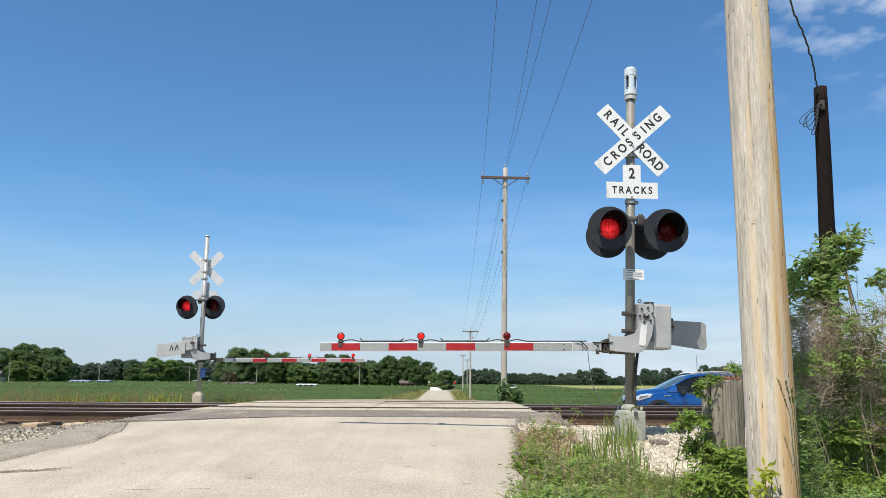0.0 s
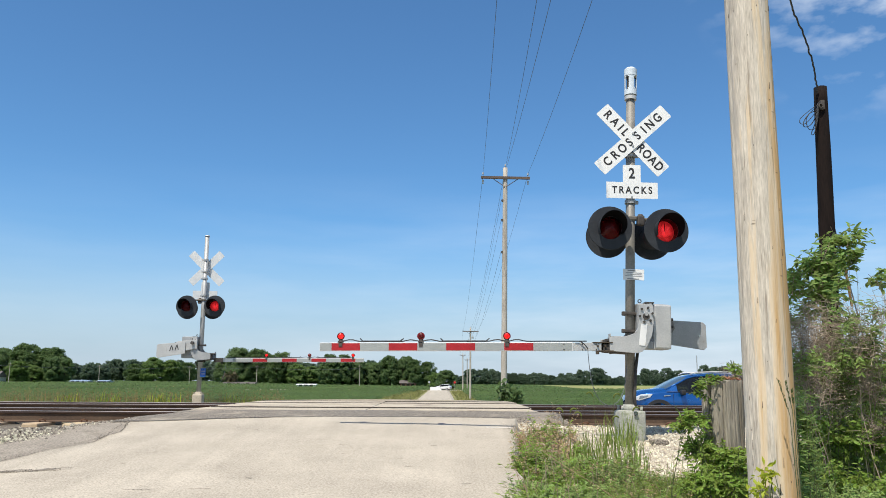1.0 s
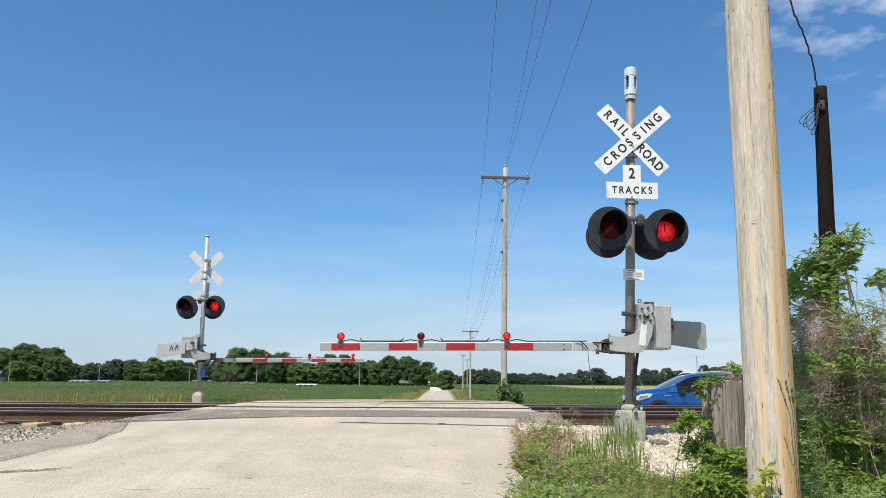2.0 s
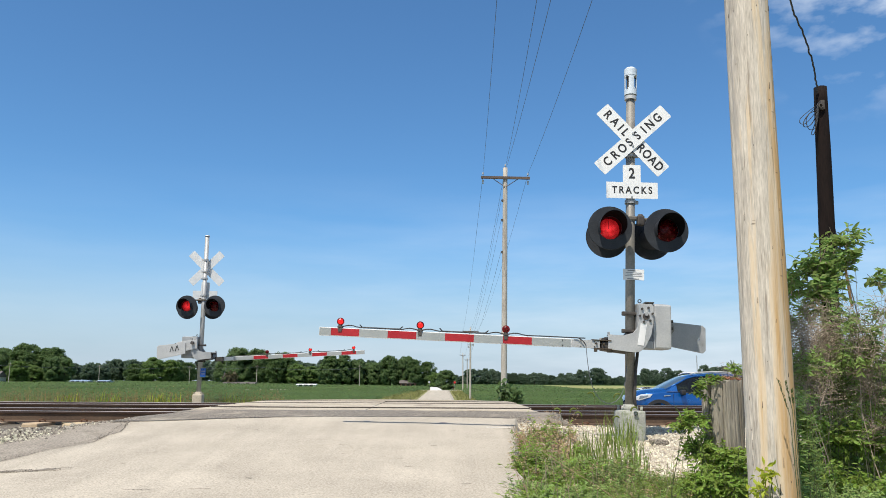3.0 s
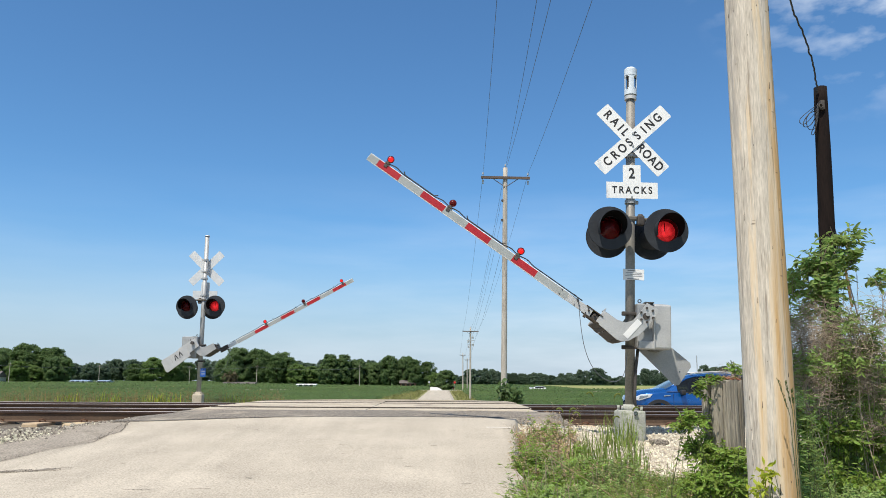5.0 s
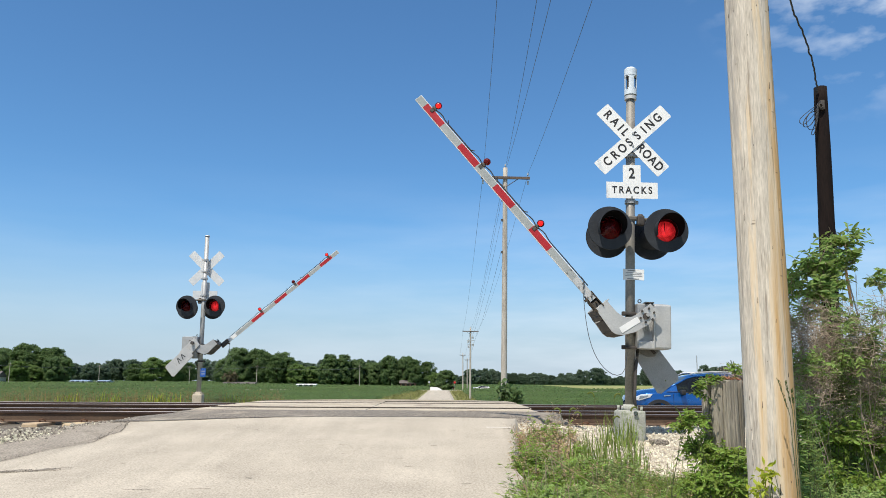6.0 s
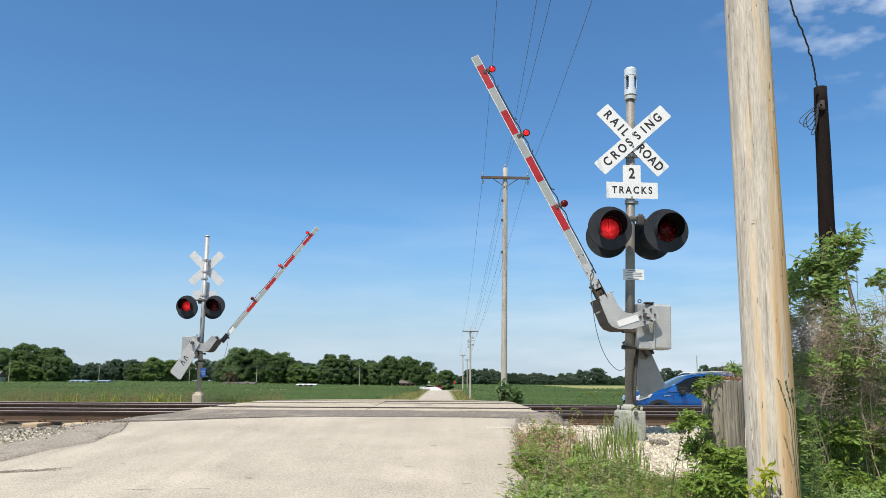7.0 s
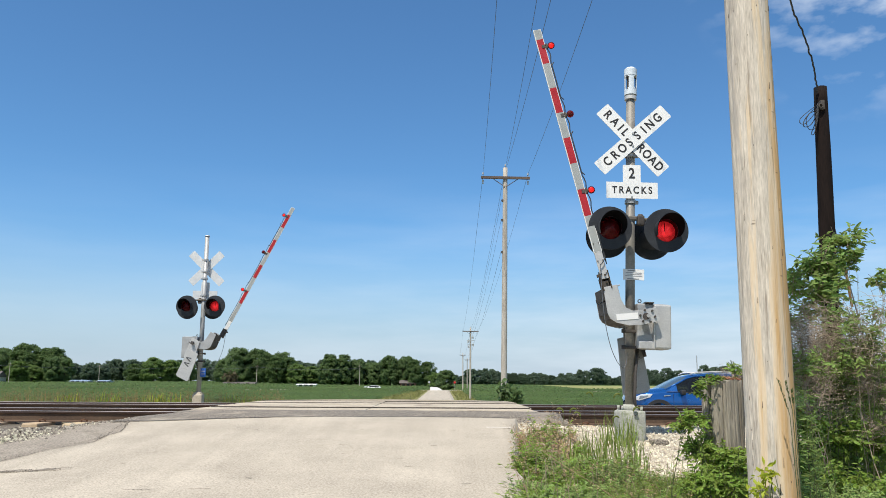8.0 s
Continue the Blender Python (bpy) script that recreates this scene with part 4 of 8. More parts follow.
def round_lamp(sig, x, z, y, face, side):
    """One flashing lamp: background disc, hood, red lens and the reflector that turns behind it. face -1 looks to -y."""
    f = face
    bm = bmesh.new()
    r = bmesh.ops.create_cone(bm, cap_ends=True, segments=40, radius1=0.305, radius2=0.295, depth=0.012,
                              matrix=Matrix.Translation((x, y, z)) @ pose(0, 0, 0, 90 * -f))
    # keep the disc open behind the lens
    bmesh.ops.delete(bm, geom=[g for g in bm.faces if len(g.verts) > 8], context="FACES")
    ring(bm, (x, 0, z), 0.158, 0.300, y - 0.006, y + 0.006, 40)
    lamp = part("flashing_lamp", bm, M_HOOD, sig, "black background disc with a hooded round lamp")
    # hood: a tube round the lens, open below, flaring towards its mouth
    bm = bmesh.new()
    seg, n = 30, 4
    a0, a1 = radians(-32), radians(212)
    rows = []
    for k in range(n + 1):
        s = k / n
        row = []
        for i in range(seg + 1):
            u = i / seg
            a = a0 + (a1 - a0) * u
            reach = 0.30 * (0.45 + 0.55 * math.sin(math.pi * u) ** 0.7)
            rad = 0.165 + 0.012 * s
            row.append(((x + rad * math.cos(a)), y + f * (0.006 + reach * s), z + rad * math.sin(a)))
        rows.append(row)
    for lining, t in enumerate((0.006, 0.0)):
        vs = [[bm.verts.new((x + (p[0] - x) * (1 + t * 6), p[1], z + (p[2] - z) * (1 + t * 6))) for p in row] for row in rows]
        for a, b in zip(vs, vs[1:]):
            for i in range(seg):
                bm.faces.new((a[i], a[i + 1], b[i + 1], b[i])).material_index = lining
    part("hood", bm, [M_HOOD, M_HOOD_IN], lamp, smooth=True)
    # housing behind the disc
    bm = bmesh.new()
    rod(bm, (x, y - f * 0.006, z), (x, y - f * 0.20, z), 0.165, 0.13, 28, caps=False)
    rod(bm, (x, y - f * 0.20, z), (x, y - f * 0.215, z), 0.13, 0.10, 28)
    part("housing", bm, M_HOOD, lamp, smooth=True)
    # lens: shallow dome
    bm = bmesh.new()
    vs = []
    for k in range(6):
        rr = 0.158 * k / 5
        yy = y + f * 0.06 * (1 - (k / 5) ** 2)
        vs.append([bm.verts.new((x + rr * math.cos(t), yy, z + rr * math.sin(t))) for t in [2 * math.pi * i / 32 for i in range(32)]] if k else [bm.verts.new((x, yy, z))])
    for i in range(32):
        bm.faces.new((vs[0][0], vs[1][i], vs[1][(i + 1) % 32]))
    for a, b in zip(vs[1:], vs[2:]):
        for i in range(32):
            bm.faces.new((a[i], b[i], b[(i + 1) % 32], a[(i + 1) % 32]))
    bmesh.ops.recalc_face_normals(bm, faces=bm.faces)
    ln = part("lens", bm, M_LENS, lamp, "red moulded glass lens", smooth=True)
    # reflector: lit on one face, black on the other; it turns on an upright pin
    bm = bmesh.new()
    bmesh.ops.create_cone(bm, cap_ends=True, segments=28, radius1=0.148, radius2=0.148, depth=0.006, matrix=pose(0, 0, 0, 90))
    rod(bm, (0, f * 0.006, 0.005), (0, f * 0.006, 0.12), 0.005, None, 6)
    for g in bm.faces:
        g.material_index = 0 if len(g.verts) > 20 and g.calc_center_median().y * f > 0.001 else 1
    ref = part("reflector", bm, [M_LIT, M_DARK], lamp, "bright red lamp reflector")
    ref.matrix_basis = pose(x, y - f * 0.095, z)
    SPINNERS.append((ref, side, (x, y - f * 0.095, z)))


def crossbuck(sig, z, lettered=True):
    y = -0.115
    for k, (ang, yy, words) in enumerate(((-45.5, y + 0.012, (("RAIL", -0.365), ("ROAD", 0.365))), (43.8, y - 0.006, (("CROSSING", 0.0),)))):
        bm = bmesh.new()
        hw, hh, c = 0.625 + 0.025 * k, 0.114, 0.012
        pts = [(-hw + c, -hh), (hw - c, -hh), (hw, -hh + c), (hw, hh - c), (hw - c, hh), (-hw + c, hh), (-hw, hh - c), (-hw, -hh + c)]
        plate(bm, pts, -0.003, 0.003)
        for fc in bm.faces:
            fc.normal_update()
            fc.material_index = 0 if fc.normal.y < -0.5 else 1
        bl = part("crossbuck_blade", bm, [M_WHITE, M_SIGNBACK], sig, "white crossbuck blade with black lettering", m=pose(0.005, yy, z, 0, -ang, 0))
        for w, off in words:
            if w == "CROSSING":
                for ch, ox in zip("CROSSING", (-0.49, -0.345, -0.20, -0.065, 0.085, 0.215, 0.335, 0.485)):
                    letters("letter", ch, 0.176, bl, M_BLACK, pose(ox, -0.0045, 0))
            else:
                xs = {"RAIL": (-0.505, -0.36, -0.245, -0.15), "ROAD": (0.165, 0.285, 0.405, 0.525)}[w]
                for ch, ox in zip(w, xs):
                    letters("letter", ch, 0.176, bl, M_BLACK, pose(ox, -0.0045, 0))
    for dz in (0.09, -0.09):
        bm = bmesh.new()
        rod(bm, (0.005, y - 0.02, z + dz), (0.005, y - 0.008, z + dz), 0.016, None, 10)
        part("bolt", bm, M_GALV, sig)


def tracks_sign(sig, dz):
    bm = bmesh.new()
    plate(bm, [(-0.36, 3.275), (0.36, 3.275), (0.36, 3.51), (0.125, 3.51), (0.125, 3.76), (-0.125, 3.76), (-0.125, 3.51), (-0.36, 3.51)], -0.093, -0.087)
    for fc in bm.faces:
        fc.normal_update()
        fc.material_index = 0 if fc.normal.y < -0.5 else 1
    s = part("tracks_sign", bm, [M_WHITE, M_SIGNBACK], sig, "white inverted-T sign telling the number of tracks", m=pose(0, 0, dz) @ pose(0, 0, 3.5) @ pose(0, 0, 0, 0, -1.1) @ pose(0, 0, -3.5))
    letters("lettering", "2", 0.21, s, M_BLACK, pose(0.0, -0.0945, 3.632))
    letters("lettering", "TRACKS", 0.142, s, M_BLACK, pose(0.0, -0.0945, 3.392), 1.42)
    bm = bmesh.new()
    rod(bm, (0, -0.10, 3.30), (0, -0.09, 3.30), 0.012, None, 8)
    part("bolt", bm, M_GALV, sig)


def clamp(sig, z, r=0.078, h=0.05):
    bm = bmesh.new()
    rod(bm, (0, 0, z - h / 2), (0, 0, z + h / 2), r, None, 20)
    box(bm, (r + 0.01, 0, z), (0.05, 0.03, h), 0.004)
    part("clamp", bm, M_GALV, sig)


def build_signal(name_label, m, near):
    sig = thing("crossing_signal", name_label, "railway signal", m, "crossing signals")
    # foundation casting
    bm = bmesh.new()
    w = 0.185 if near else 0.14
    h0 = 0.37 if near else 0.27
    box(bm, (0.0, 0, h0 / 2 - 0.12), (2 * w, 2 * w, h0 + 0.24), 0.035)
    if near:
        bmesh.ops.subdivide_edges(bm, edges=bm.edges[:], cuts=5, use_grid_fill=True)
        for v in bm.verts:
            d = noise.noise(v.co * 9.0) * 0.022 + noise.noise(v.co * 23.0) * 0.012
            v.co += Vector((v.co.x, v.co.y, max(0.0, v.co.z - 0.25))).normalized() * (d - 0.012)
    rod(bm, (0, 0, h0 - 0.02), (0, 0, h0 + 0.07), 0.13, 0.085, 16)
    for sx in (-1, 1):
        for sy in (-1, 1):
            rod(bm, (sx * w * 0.68, sy * w * 0.68, h0 - 0.01), (sx * w * 0.68, sy * w * 0.68, h0 + 0.05), 0.018, None, 8)
    base = part("base", bm, M_CONC if near else M_PANEL, sig, "lichen-stained mast base" if near else "pale concrete mast base", smooth=near)
    if near:
        for dz, dx in ((0.33, 0.03), (0.06, 0.03)):
            bm = bmesh.new()
            rod(bm, (dx, -w - 0.025, dz), (dx, -w, dz), 0.03, None, 12)
            part("cap_bolt", bm, M_CHROME, base, "bright bolt head")
        bm = bmesh.new()
        box(bm, (0.27, -0.42, -0.06), (0.22, 0.2, 0.16), 0.03)
        part("footing", bm, M_PATCH, sig, "broken concrete footing edge")
    top = 4.78 if near else 4.86
    bm = bmesh.new()
    rod(bm, (0, 0, 0.05), (0, 0, top), 0.066, 0.062, 28)
    part("mast", bm, M_MAST if near else M_GALV, sig, "painted tubular steel mast", smooth=True)
    if near:
        # bell on the mast top
        bm = bmesh.new()
        rod(bm, (0, 0, top - 0.02), (0, 0, top + 0.03), 0.085, None, 24)
        rod(bm, (0, 0, top + 0.03), (0, 0, top + 0.06), 0.07, None, 24)
        bell = part("bell", bm, M_ALU, sig, "pale blue-grey slotted bell housing")
        bm = bmesh.new()
        n, rb, z0, z1 = 36, 0.088, top + 0.05, top + 0.44
        cols = []
        for i in range(n):
            a = 2 * math.pi * i / n
            cols.append(a)
        for i in range(n):
            slot = (i % 9) in (2, 3, 4, 5)
            a, b = cols[i], cols[(i + 1) % n]
            lip = 0.03 if (i % 9) in (2, 5) else 0.0
            spans = [(z0, z0 + 0.07 + lip), (z0 + 0.30 - lip, z1)] if slot else [(z0, z1)]
            for s0, s1 in spans:
                q = []
                for rr in (rb, rb - 0.008):
                    q.append([bm.verts.new((rr * math.cos(t), rr * math.sin(t), zz)) for t, zz in ((a, s0), (b, s0), (b, s1), (a, s1))])
                bm.faces.new(q[0])
                bm.faces.new(q[1][::-1])
                for k in range(4):
                    bm.faces.new((q[0][k], q[1][k], q[1][(k + 1) % 4], q[0][(k + 1) % 4]))
        part("slotted_sleeve", bm, surf("bell_paint", (0.58, 0.65, 0.71), (0.68, 0.75, 0.80), 6, 0.5, bump=0.03), bell)
        bm = bmesh.new()
        rod(bm, (0, 0, z1 - 0.10), (0, 0, z1), 0.092, None, 28)
        rod(bm, (0, 0, z1), (0, 0, z1 + 0.03), 0.092, 0.06, 28)
        core = bmesh.new()
        rod(core, (0, 0, z0), (0, 0, z1 - 0.05), 0.055, None, 16)
        part("gong", core, M_DARKSTEEL, bell, "dark gong inside the sleeve")
        part("cap", bm, bpy.data.materials["bell_paint"], bell, smooth=False)
    else:
        bm = bmesh.new()
        rod(bm, (0, 0, top), (0, 0, top + 0.03), 0.075, 0.06, 20)
        part("cap", bm, M_ALU, sig)
    crossbuck(sig, 4.125 if near else 3.92)
    tracks_sign(sig, 0.0 if near else -0.26)
    for z in (4.28, 3.92, 3.66, 3.24) if near else (4.15, 3.8, 3.6, 3.1):
        clamp(sig, z)
    # lamp crossarm and terminal boxes
    zl = 2.80 if near else 2.77
    bm = bmesh.new()
    rod(bm, (-0.30, 0, zl + 0.20), (0.30, 0, zl + 0.20), 0.024, None, 12)
    box(bm, (0.0, 0, zl + 0.20), (0.15, 0.16, 0.055), 0.012)
    for s in (-1, 1):
        box(bm, (s * 0.30, 0, zl + 0.12), (0.08, 0.10, 0.22), 0.015)
    part("lamp_bracket", bm, M_BRONZE, sig, "steel crossarm that carries the lamps")
    bm = bmesh.new()
    box(bm, (0.13, -0.05, zl + 0.17), (0.10, 0.10, 0.14), 0.02)
    rod(bm, (0.13, -0.05, zl + 0.22), (0.13, -0.05, zl + 0.26), 0.05, 0.03, 12)
    part("cable_box", bm, M_DARKSTEEL, sig, "small dark junction box")
    for s, side in ((-1, 0), (1, 1)):
        xo = s * 0.385
        if near:
            round_lamp(sig, xo + 0.045, zl, -0.27, -1, side)
            round_lamp(sig, -0.27 if s < 0 else 0.36, zl - 0.02, 0.27, 1, side)
        else:
            round_lamp(sig, xo * 0.98 + 0.17, zl - 0.03, -0.27, -1, 1 - side)
            round_lamp(sig, xo * 1.05, zl, 0.27, 1, 1 - side)
    # small plate on the mast
    if near:
        bm = bmesh.new()
        box(bm, (0.03, -0.075, 2.20), (0.29, 0.006, 0.15), 0.002)
        pl = part("notice_plate", bm, M_WHITE, sig, "small white notice plate")
        bm = bmesh.new()
        box(bm, (0.0, -0.0795, 2.255), (0.11, 0.002, 0.020))
        for k, (w_, o) in enumerate(((0.22, 0), (0.2, 0.01), (0.23, 0.0))):
            box(bm, (0.03 + o, -0.0795, 2.225 - k * 0.022), (w_, 0.002, 0.008))
        box(bm, (0.02, -0.0795, 2.14), (0.16, 0.002, 0.014))
        part("lines_of_print", bm, M_GREYINK, pl)
    else:
        bm = bmesh.new()
        box(bm, (0.05 * -1 - 0.07, 0.078, 0.88), (0.15, 0.006, 0.24), 0.002)
        pl = part("notice_plate", bm, M_BLUESIGN, sig, "small blue notice plate")
        bm = bmesh.new()
        for k in range(4):
            box(bm, (-0.12, 0.083, 0.95 - k * 0.045), (0.10, 0.003, 0.016))
        part("lines_of_print", bm, M_GREYINK, pl)
    # gate machine box bolted beside the mast
    bm = bmesh.new()
    box(bm, (0.285, 0.02, 1.495), (0.44, 0.32, 0.61), 0.018)
    gm = part("gate_machine", bm, M_GALV, sig, "grey steel gate machine housing", m=pose(0, 0, 0 if near else 0.10))
    bm = bmesh.new()
    box(bm, (0.395, -0.155, 1.49), (0.235, 0.09, 0.595), 0.022)
    part("access_door", bm, M_ALU, gm)
    bm = bmesh.new()
    box(bm, (0.175, -0.17, 1.235), (0.21, 0.08, 0.10), 0.008)
    part("ledge", bm, M_ALU, gm)
    bm = bmesh.new()
    box(bm, (0.272, -0.18, 1.42), (0.012, 0.10, 0.48), 0.003)
    part("rib", bm, M_ALU, gm)
    bm = bmesh.new()
    box(bm, (0.22, -0.12, 1.808), (0.12, 0.16, 0.018), 0.005)
    part("top_cover", bm, M_DARKSTEEL, gm)
    bm = bmesh.new()
    ring(bm, (0.13, 0, 1.845), 0.016, 0.028, -0.004, 0.004, 16)
    part("lifting_eye", bm, M_DARKSTEEL, gm)
    bm = bmesh.new()
    rod(bm, (0.14, -0.32, 1.61), (0.14, 0.42, 1.61), 0.045, None, 18)
    part("main_shaft", bm, M_DARKSTEEL, gm)
    for z in (1.66, 1.42, 1.2):
        bm = bmesh.new()
        box(bm, (-0.01, 0, z), (0.17, 0.17, 0.04), 0.008)
        box(bm, (-0.10, -0.05, z), (0.05, 0.06, 0.055), 0.01)
        part("clamp", bm, M_DARKSTEEL, sig)
    # conduit down the mast
    bm = bmesh.new()
    tube(bm, [(0.12, 0.05, 1.18), (0.085, -0.03, 1.05), (0.055, -0.075, 0.85), (0.045, -0.075, 0.55), (0.06, -0.06, 0.35)], 0.022, 8)
    part("conduit", bm, M_DARKSTEEL, sig, smooth=True)
    return sig


ROOT = (-0.80, -0.335, -0.43)        # where the slack cable leaves the arm
PIVOT, PIVOT_FAR = (0.14, 0.0, 1.61), (0.14, 0.0, 1.71)


def build_gate(m, near, label):
    """The swinging gate: bracket, arm, marker lamps and counterweight, its origin on the shaft. Arm towards -x."""
    g = thing("crossing_gate", label, "gate", m @ pose(*(PIVOT if near else PIVOT_FAR)), "crossing gates")
    za = -0.405 if near else -0.47          # arm's centre line below the shaft
    tip = -4.34 if near else -4.82
    yb = -0.30
    # bent bracket plates either side of the machine
    pts = [(-0.09, 0.16), (0.08, 0.17), (0.10, 0.14), (0.10, -0.08), (0.07, -0.25), (0.0, -0.40), (-0.07, -0.47), (-0.14, -0.49),
           (-0.50, -0.46), (-0.50, -0.28), (-0.28, -0.265), (-0.17, -0.23), (-0.11, -0.15), (-0.095, -0.05)]
    for y0 in (yb, 0.28):
        bm = bmesh.new()
        plate(bm, pts, y0 - 0.008, y0 + 0.008, 0.003)
        pb = part("bracket_plate", bm, M_ALU if near else M_GALV, g, "bent grey steel bracket plate")
        s = -1 if y0 < 0 else 1
        for k in range(6):
            a = radians(60 * k + 10)
            bm = bmesh.new()
            rod(bm, (0.085 * math.cos(a), y0 + s * 0.005, 0.02 + 0.10 * math.sin(a)), (0.085 * math.cos(a), y0 + s * 0.028, 0.02 + 0.10 * math.sin(a)), 0.016, None, 6)
            part("bolt", bm, M_DARKSTEEL, pb)
        bm = bmesh.new()
        rod(bm, (0, y0 + s * 0.005, 0.03), (0, y0 + s * 0.035, 0.03), 0.026, None, 12)
        part("hub_nut", bm, M_GALV, pb)
    bm = bmesh.new()
    box(bm, (-0.05, yb - 0.012, -0.25), (0.085, 0.004, 0.29), 0.001, m=None)
    bmesh.ops.rotate(bm, verts=bm.verts, cent=(-0.03, yb, -0.24), matrix=Matrix.Rotation(radians(8), 3, "Y"))
    part("white_label", bm, M_WHITE, g, "white reflective sticker")
    # cross channel between the plates
    bm = bmesh.new()
    # dark mid plate added to paint the shaded inside of the bracket
    box(bm, (-0.30, 0.02, -0.37), (0.38, 0.02, 0.17), 0.003)
    for cx in (-0.36, -0.16):
        box(bm, (cx, -0.01, -0.472), (0.06, 0.56, 0.014), 0.003)
    box(bm, (-0.30, -0.01, -0.30), (0.012, 0.56, 0.05), 0.003)
    for cx, cz in ((-0.46, -0.30), (-0.47, -0.44)):
        box(bm, (cx, -0.01, cz), (0.03, 0.56, 0.035), 0.004)
    tube(bm, [(-0.46, -0.27, -0.44), (-0.30, 0.25, -0.31)], 0.014, 6)
    part("channel", bm, M_DARKSTEEL, g, "dark channel bars and an added shade plate between the bracket plates")
    # folded flange along the front plate's inner edge
    bm = bmesh.new()
    box(bm, (-0.37, yb + 0.05, -0.272), (0.26, 0.10, 0.012), 0.003)
    box(bm, (-0.485, yb + 0.05, -0.255), (0.014, 0.10, 0.05), 0.003)
    part("flange", bm, M_GALV, g)
    # curved web between the plates' outer edges, in pieces with gaps
    bm = bmesh.new()
    for (xa, za_), (xb, zb_) in (((-0.49, -0.462), (-0.35, -0.470)), ((-0.31, -0.472), (-0.15, -0.486)), ((-0.14, -0.486), (-0.07, -0.466)), ((-0.068, -0.464), (0.0, -0.395)), ((0.0, -0.393), (0.045, -0.31))):
        nx_, nz_ = zb_ - za_, xa - xb
        q = 0.010 / math.hypot(nx_, nz_)
        plate(bm, [(xa, za_), (xb, zb_), (xb - nx_ * q, zb_ - nz_ * q), (xa - nx_ * q, za_ - nz_ * q)], yb + 0.010, 0.270)
    # the dark steel colour stands for shade on the web's outer face
    part("web", bm, M_DARKSTEEL, g, "curved steel web under the bracket, coloured dark for its shade")
    # rusty breakaway adapter in the socket between the plates
    bm = bmesh.new()
    box(bm, (-0.59, yb + 0.03, za + 0.056), (0.26, 0.10, 0.014), 0.003)
    box(bm, (-0.59, yb + 0.075, za), (0.26, 0.014, 0.11), 0.003)
    box(bm, (-0.55, yb + 0.03, za - 0.055), (0.20, 0.10, 0.014), 0.003)
    box(bm, (-0.665, yb + 0.0, za - 0.075), (0.04, 0.05, 0.05), 0.006)
    if near:
        box(bm, (-0.56, yb + 0.11, za), (0.14, 0.05, 0.13), 0.008)
    for bx_ in (-0.66, -0.56):
        rod(bm, (bx_, yb - 0.03, za + 0.01), (bx_, yb + 0.09, za + 0.01), 0.013, None, 8)
    part("breakaway_adapter", bm, M_RUST if near else M_DARKSTEEL, g, "rusty steel breakaway adapter")
    bm = bmesh.new()
    box(bm, (-0.535, yb + 0.035, za - 0.005), (0.10, 0.06, 0.085), 0.01)
    part("adapter_body", bm, M_DARKSTEEL, g, "dark steel arm socket")
    # arm: bare inner length, then banded reflective sheeting on a white boom
    h = 0.058
    bm = bmesh.new()
    box(bm, ((-0.62 - 1.02) / 2, yb, za), (0.42, 0.022, 2 * h - 0.01), 0.003)
    part("inner_boom", bm, M_ALU if near else M_BOOM, g, "bare aluminium root of the arm" if near else "white root of the arm")
    bm = bmesh.new()
    box(bm, ((tip - 0.98) / 2, yb, za), (abs(tip) - 0.98, 0.028, 2 * h), 0.006)
    part("boom", bm, M_BOOM, g, "slender white gate boom")
    e = tip + 0.004
    first, pitch = (0.16, 0.383) if near else (0.25, 0.428)
    edges = [e, tip + first] + [tip + first + pitch * k for k in range(1, 10)]
    k = 0
    while k + 1 < len(edges) and edges[k] < -1.0:
        x0, x1 = edges[k], min(edges[k + 1], -0.99)
        for s in (-1, 1):
            bm = bmesh.new()
            box(bm, ((x0 + x1) / 2, yb + s * 0.0148, za), (x1 - x0 - 0.001, 0.0016, 2 * h - 0.018))
            part("band", bm, M_TAPE_RED if k % 2 and k < 9 else M_TAPE_GREY, g, "red reflective band" if k % 2 and k < 9 else "silver reflective band")
        k += 1
    for bx in (-0.68, -0.86, -1.10):
        for dz in (0.035, -0.035):
            bm = bmesh.new()
            rod(bm, (bx, yb - 0.022, za + dz), (bx, yb - 0.008, za + dz), 0.008, None, 8)
            part("rivet", bm, M_DARKSTEEL, g)
    # marker lamps with a clear red lens both ways, on the arm's upper edge
    spots = (-4.06, -2.985, -1.845) if near else (-4.50, -3.23, -1.97)
    for i, lx in enumerate(spots):
        bm = bmesh.new()
        box(bm, (lx, yb, za + h + 0.012), (0.07, 0.06, 0.024), 0.004)
        box(bm, (lx, yb + 0.0, za + h - 0.03), (0.05, 0.05, 0.05), 0.004)
        rod(bm, (lx, yb, za + h + 0.02), (lx, yb, za + h + 0.04), 0.028, None, 10)
        ml = part("marker_lamp", bm, M_DARKSTEEL, g, "small red marker lamp on the arm")
        bm = bmesh.new()
        ball(bm, (0, 0, 0), 0.052, 20, 14, Matrix.Translation((lx, yb, za + h + 0.085)) @ Matrix.Diagonal((1, 0.8, 1, 1)))
        part("red_globe", bm, M_LENS_SMALL, ml, "red lens", smooth=True)
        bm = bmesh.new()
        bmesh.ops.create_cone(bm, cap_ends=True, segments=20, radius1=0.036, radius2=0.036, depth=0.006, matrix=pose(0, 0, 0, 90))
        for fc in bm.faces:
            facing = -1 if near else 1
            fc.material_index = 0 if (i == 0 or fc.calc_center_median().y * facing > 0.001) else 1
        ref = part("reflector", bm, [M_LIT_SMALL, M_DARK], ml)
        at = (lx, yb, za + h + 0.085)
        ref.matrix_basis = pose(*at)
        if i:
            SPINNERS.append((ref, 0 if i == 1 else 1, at))
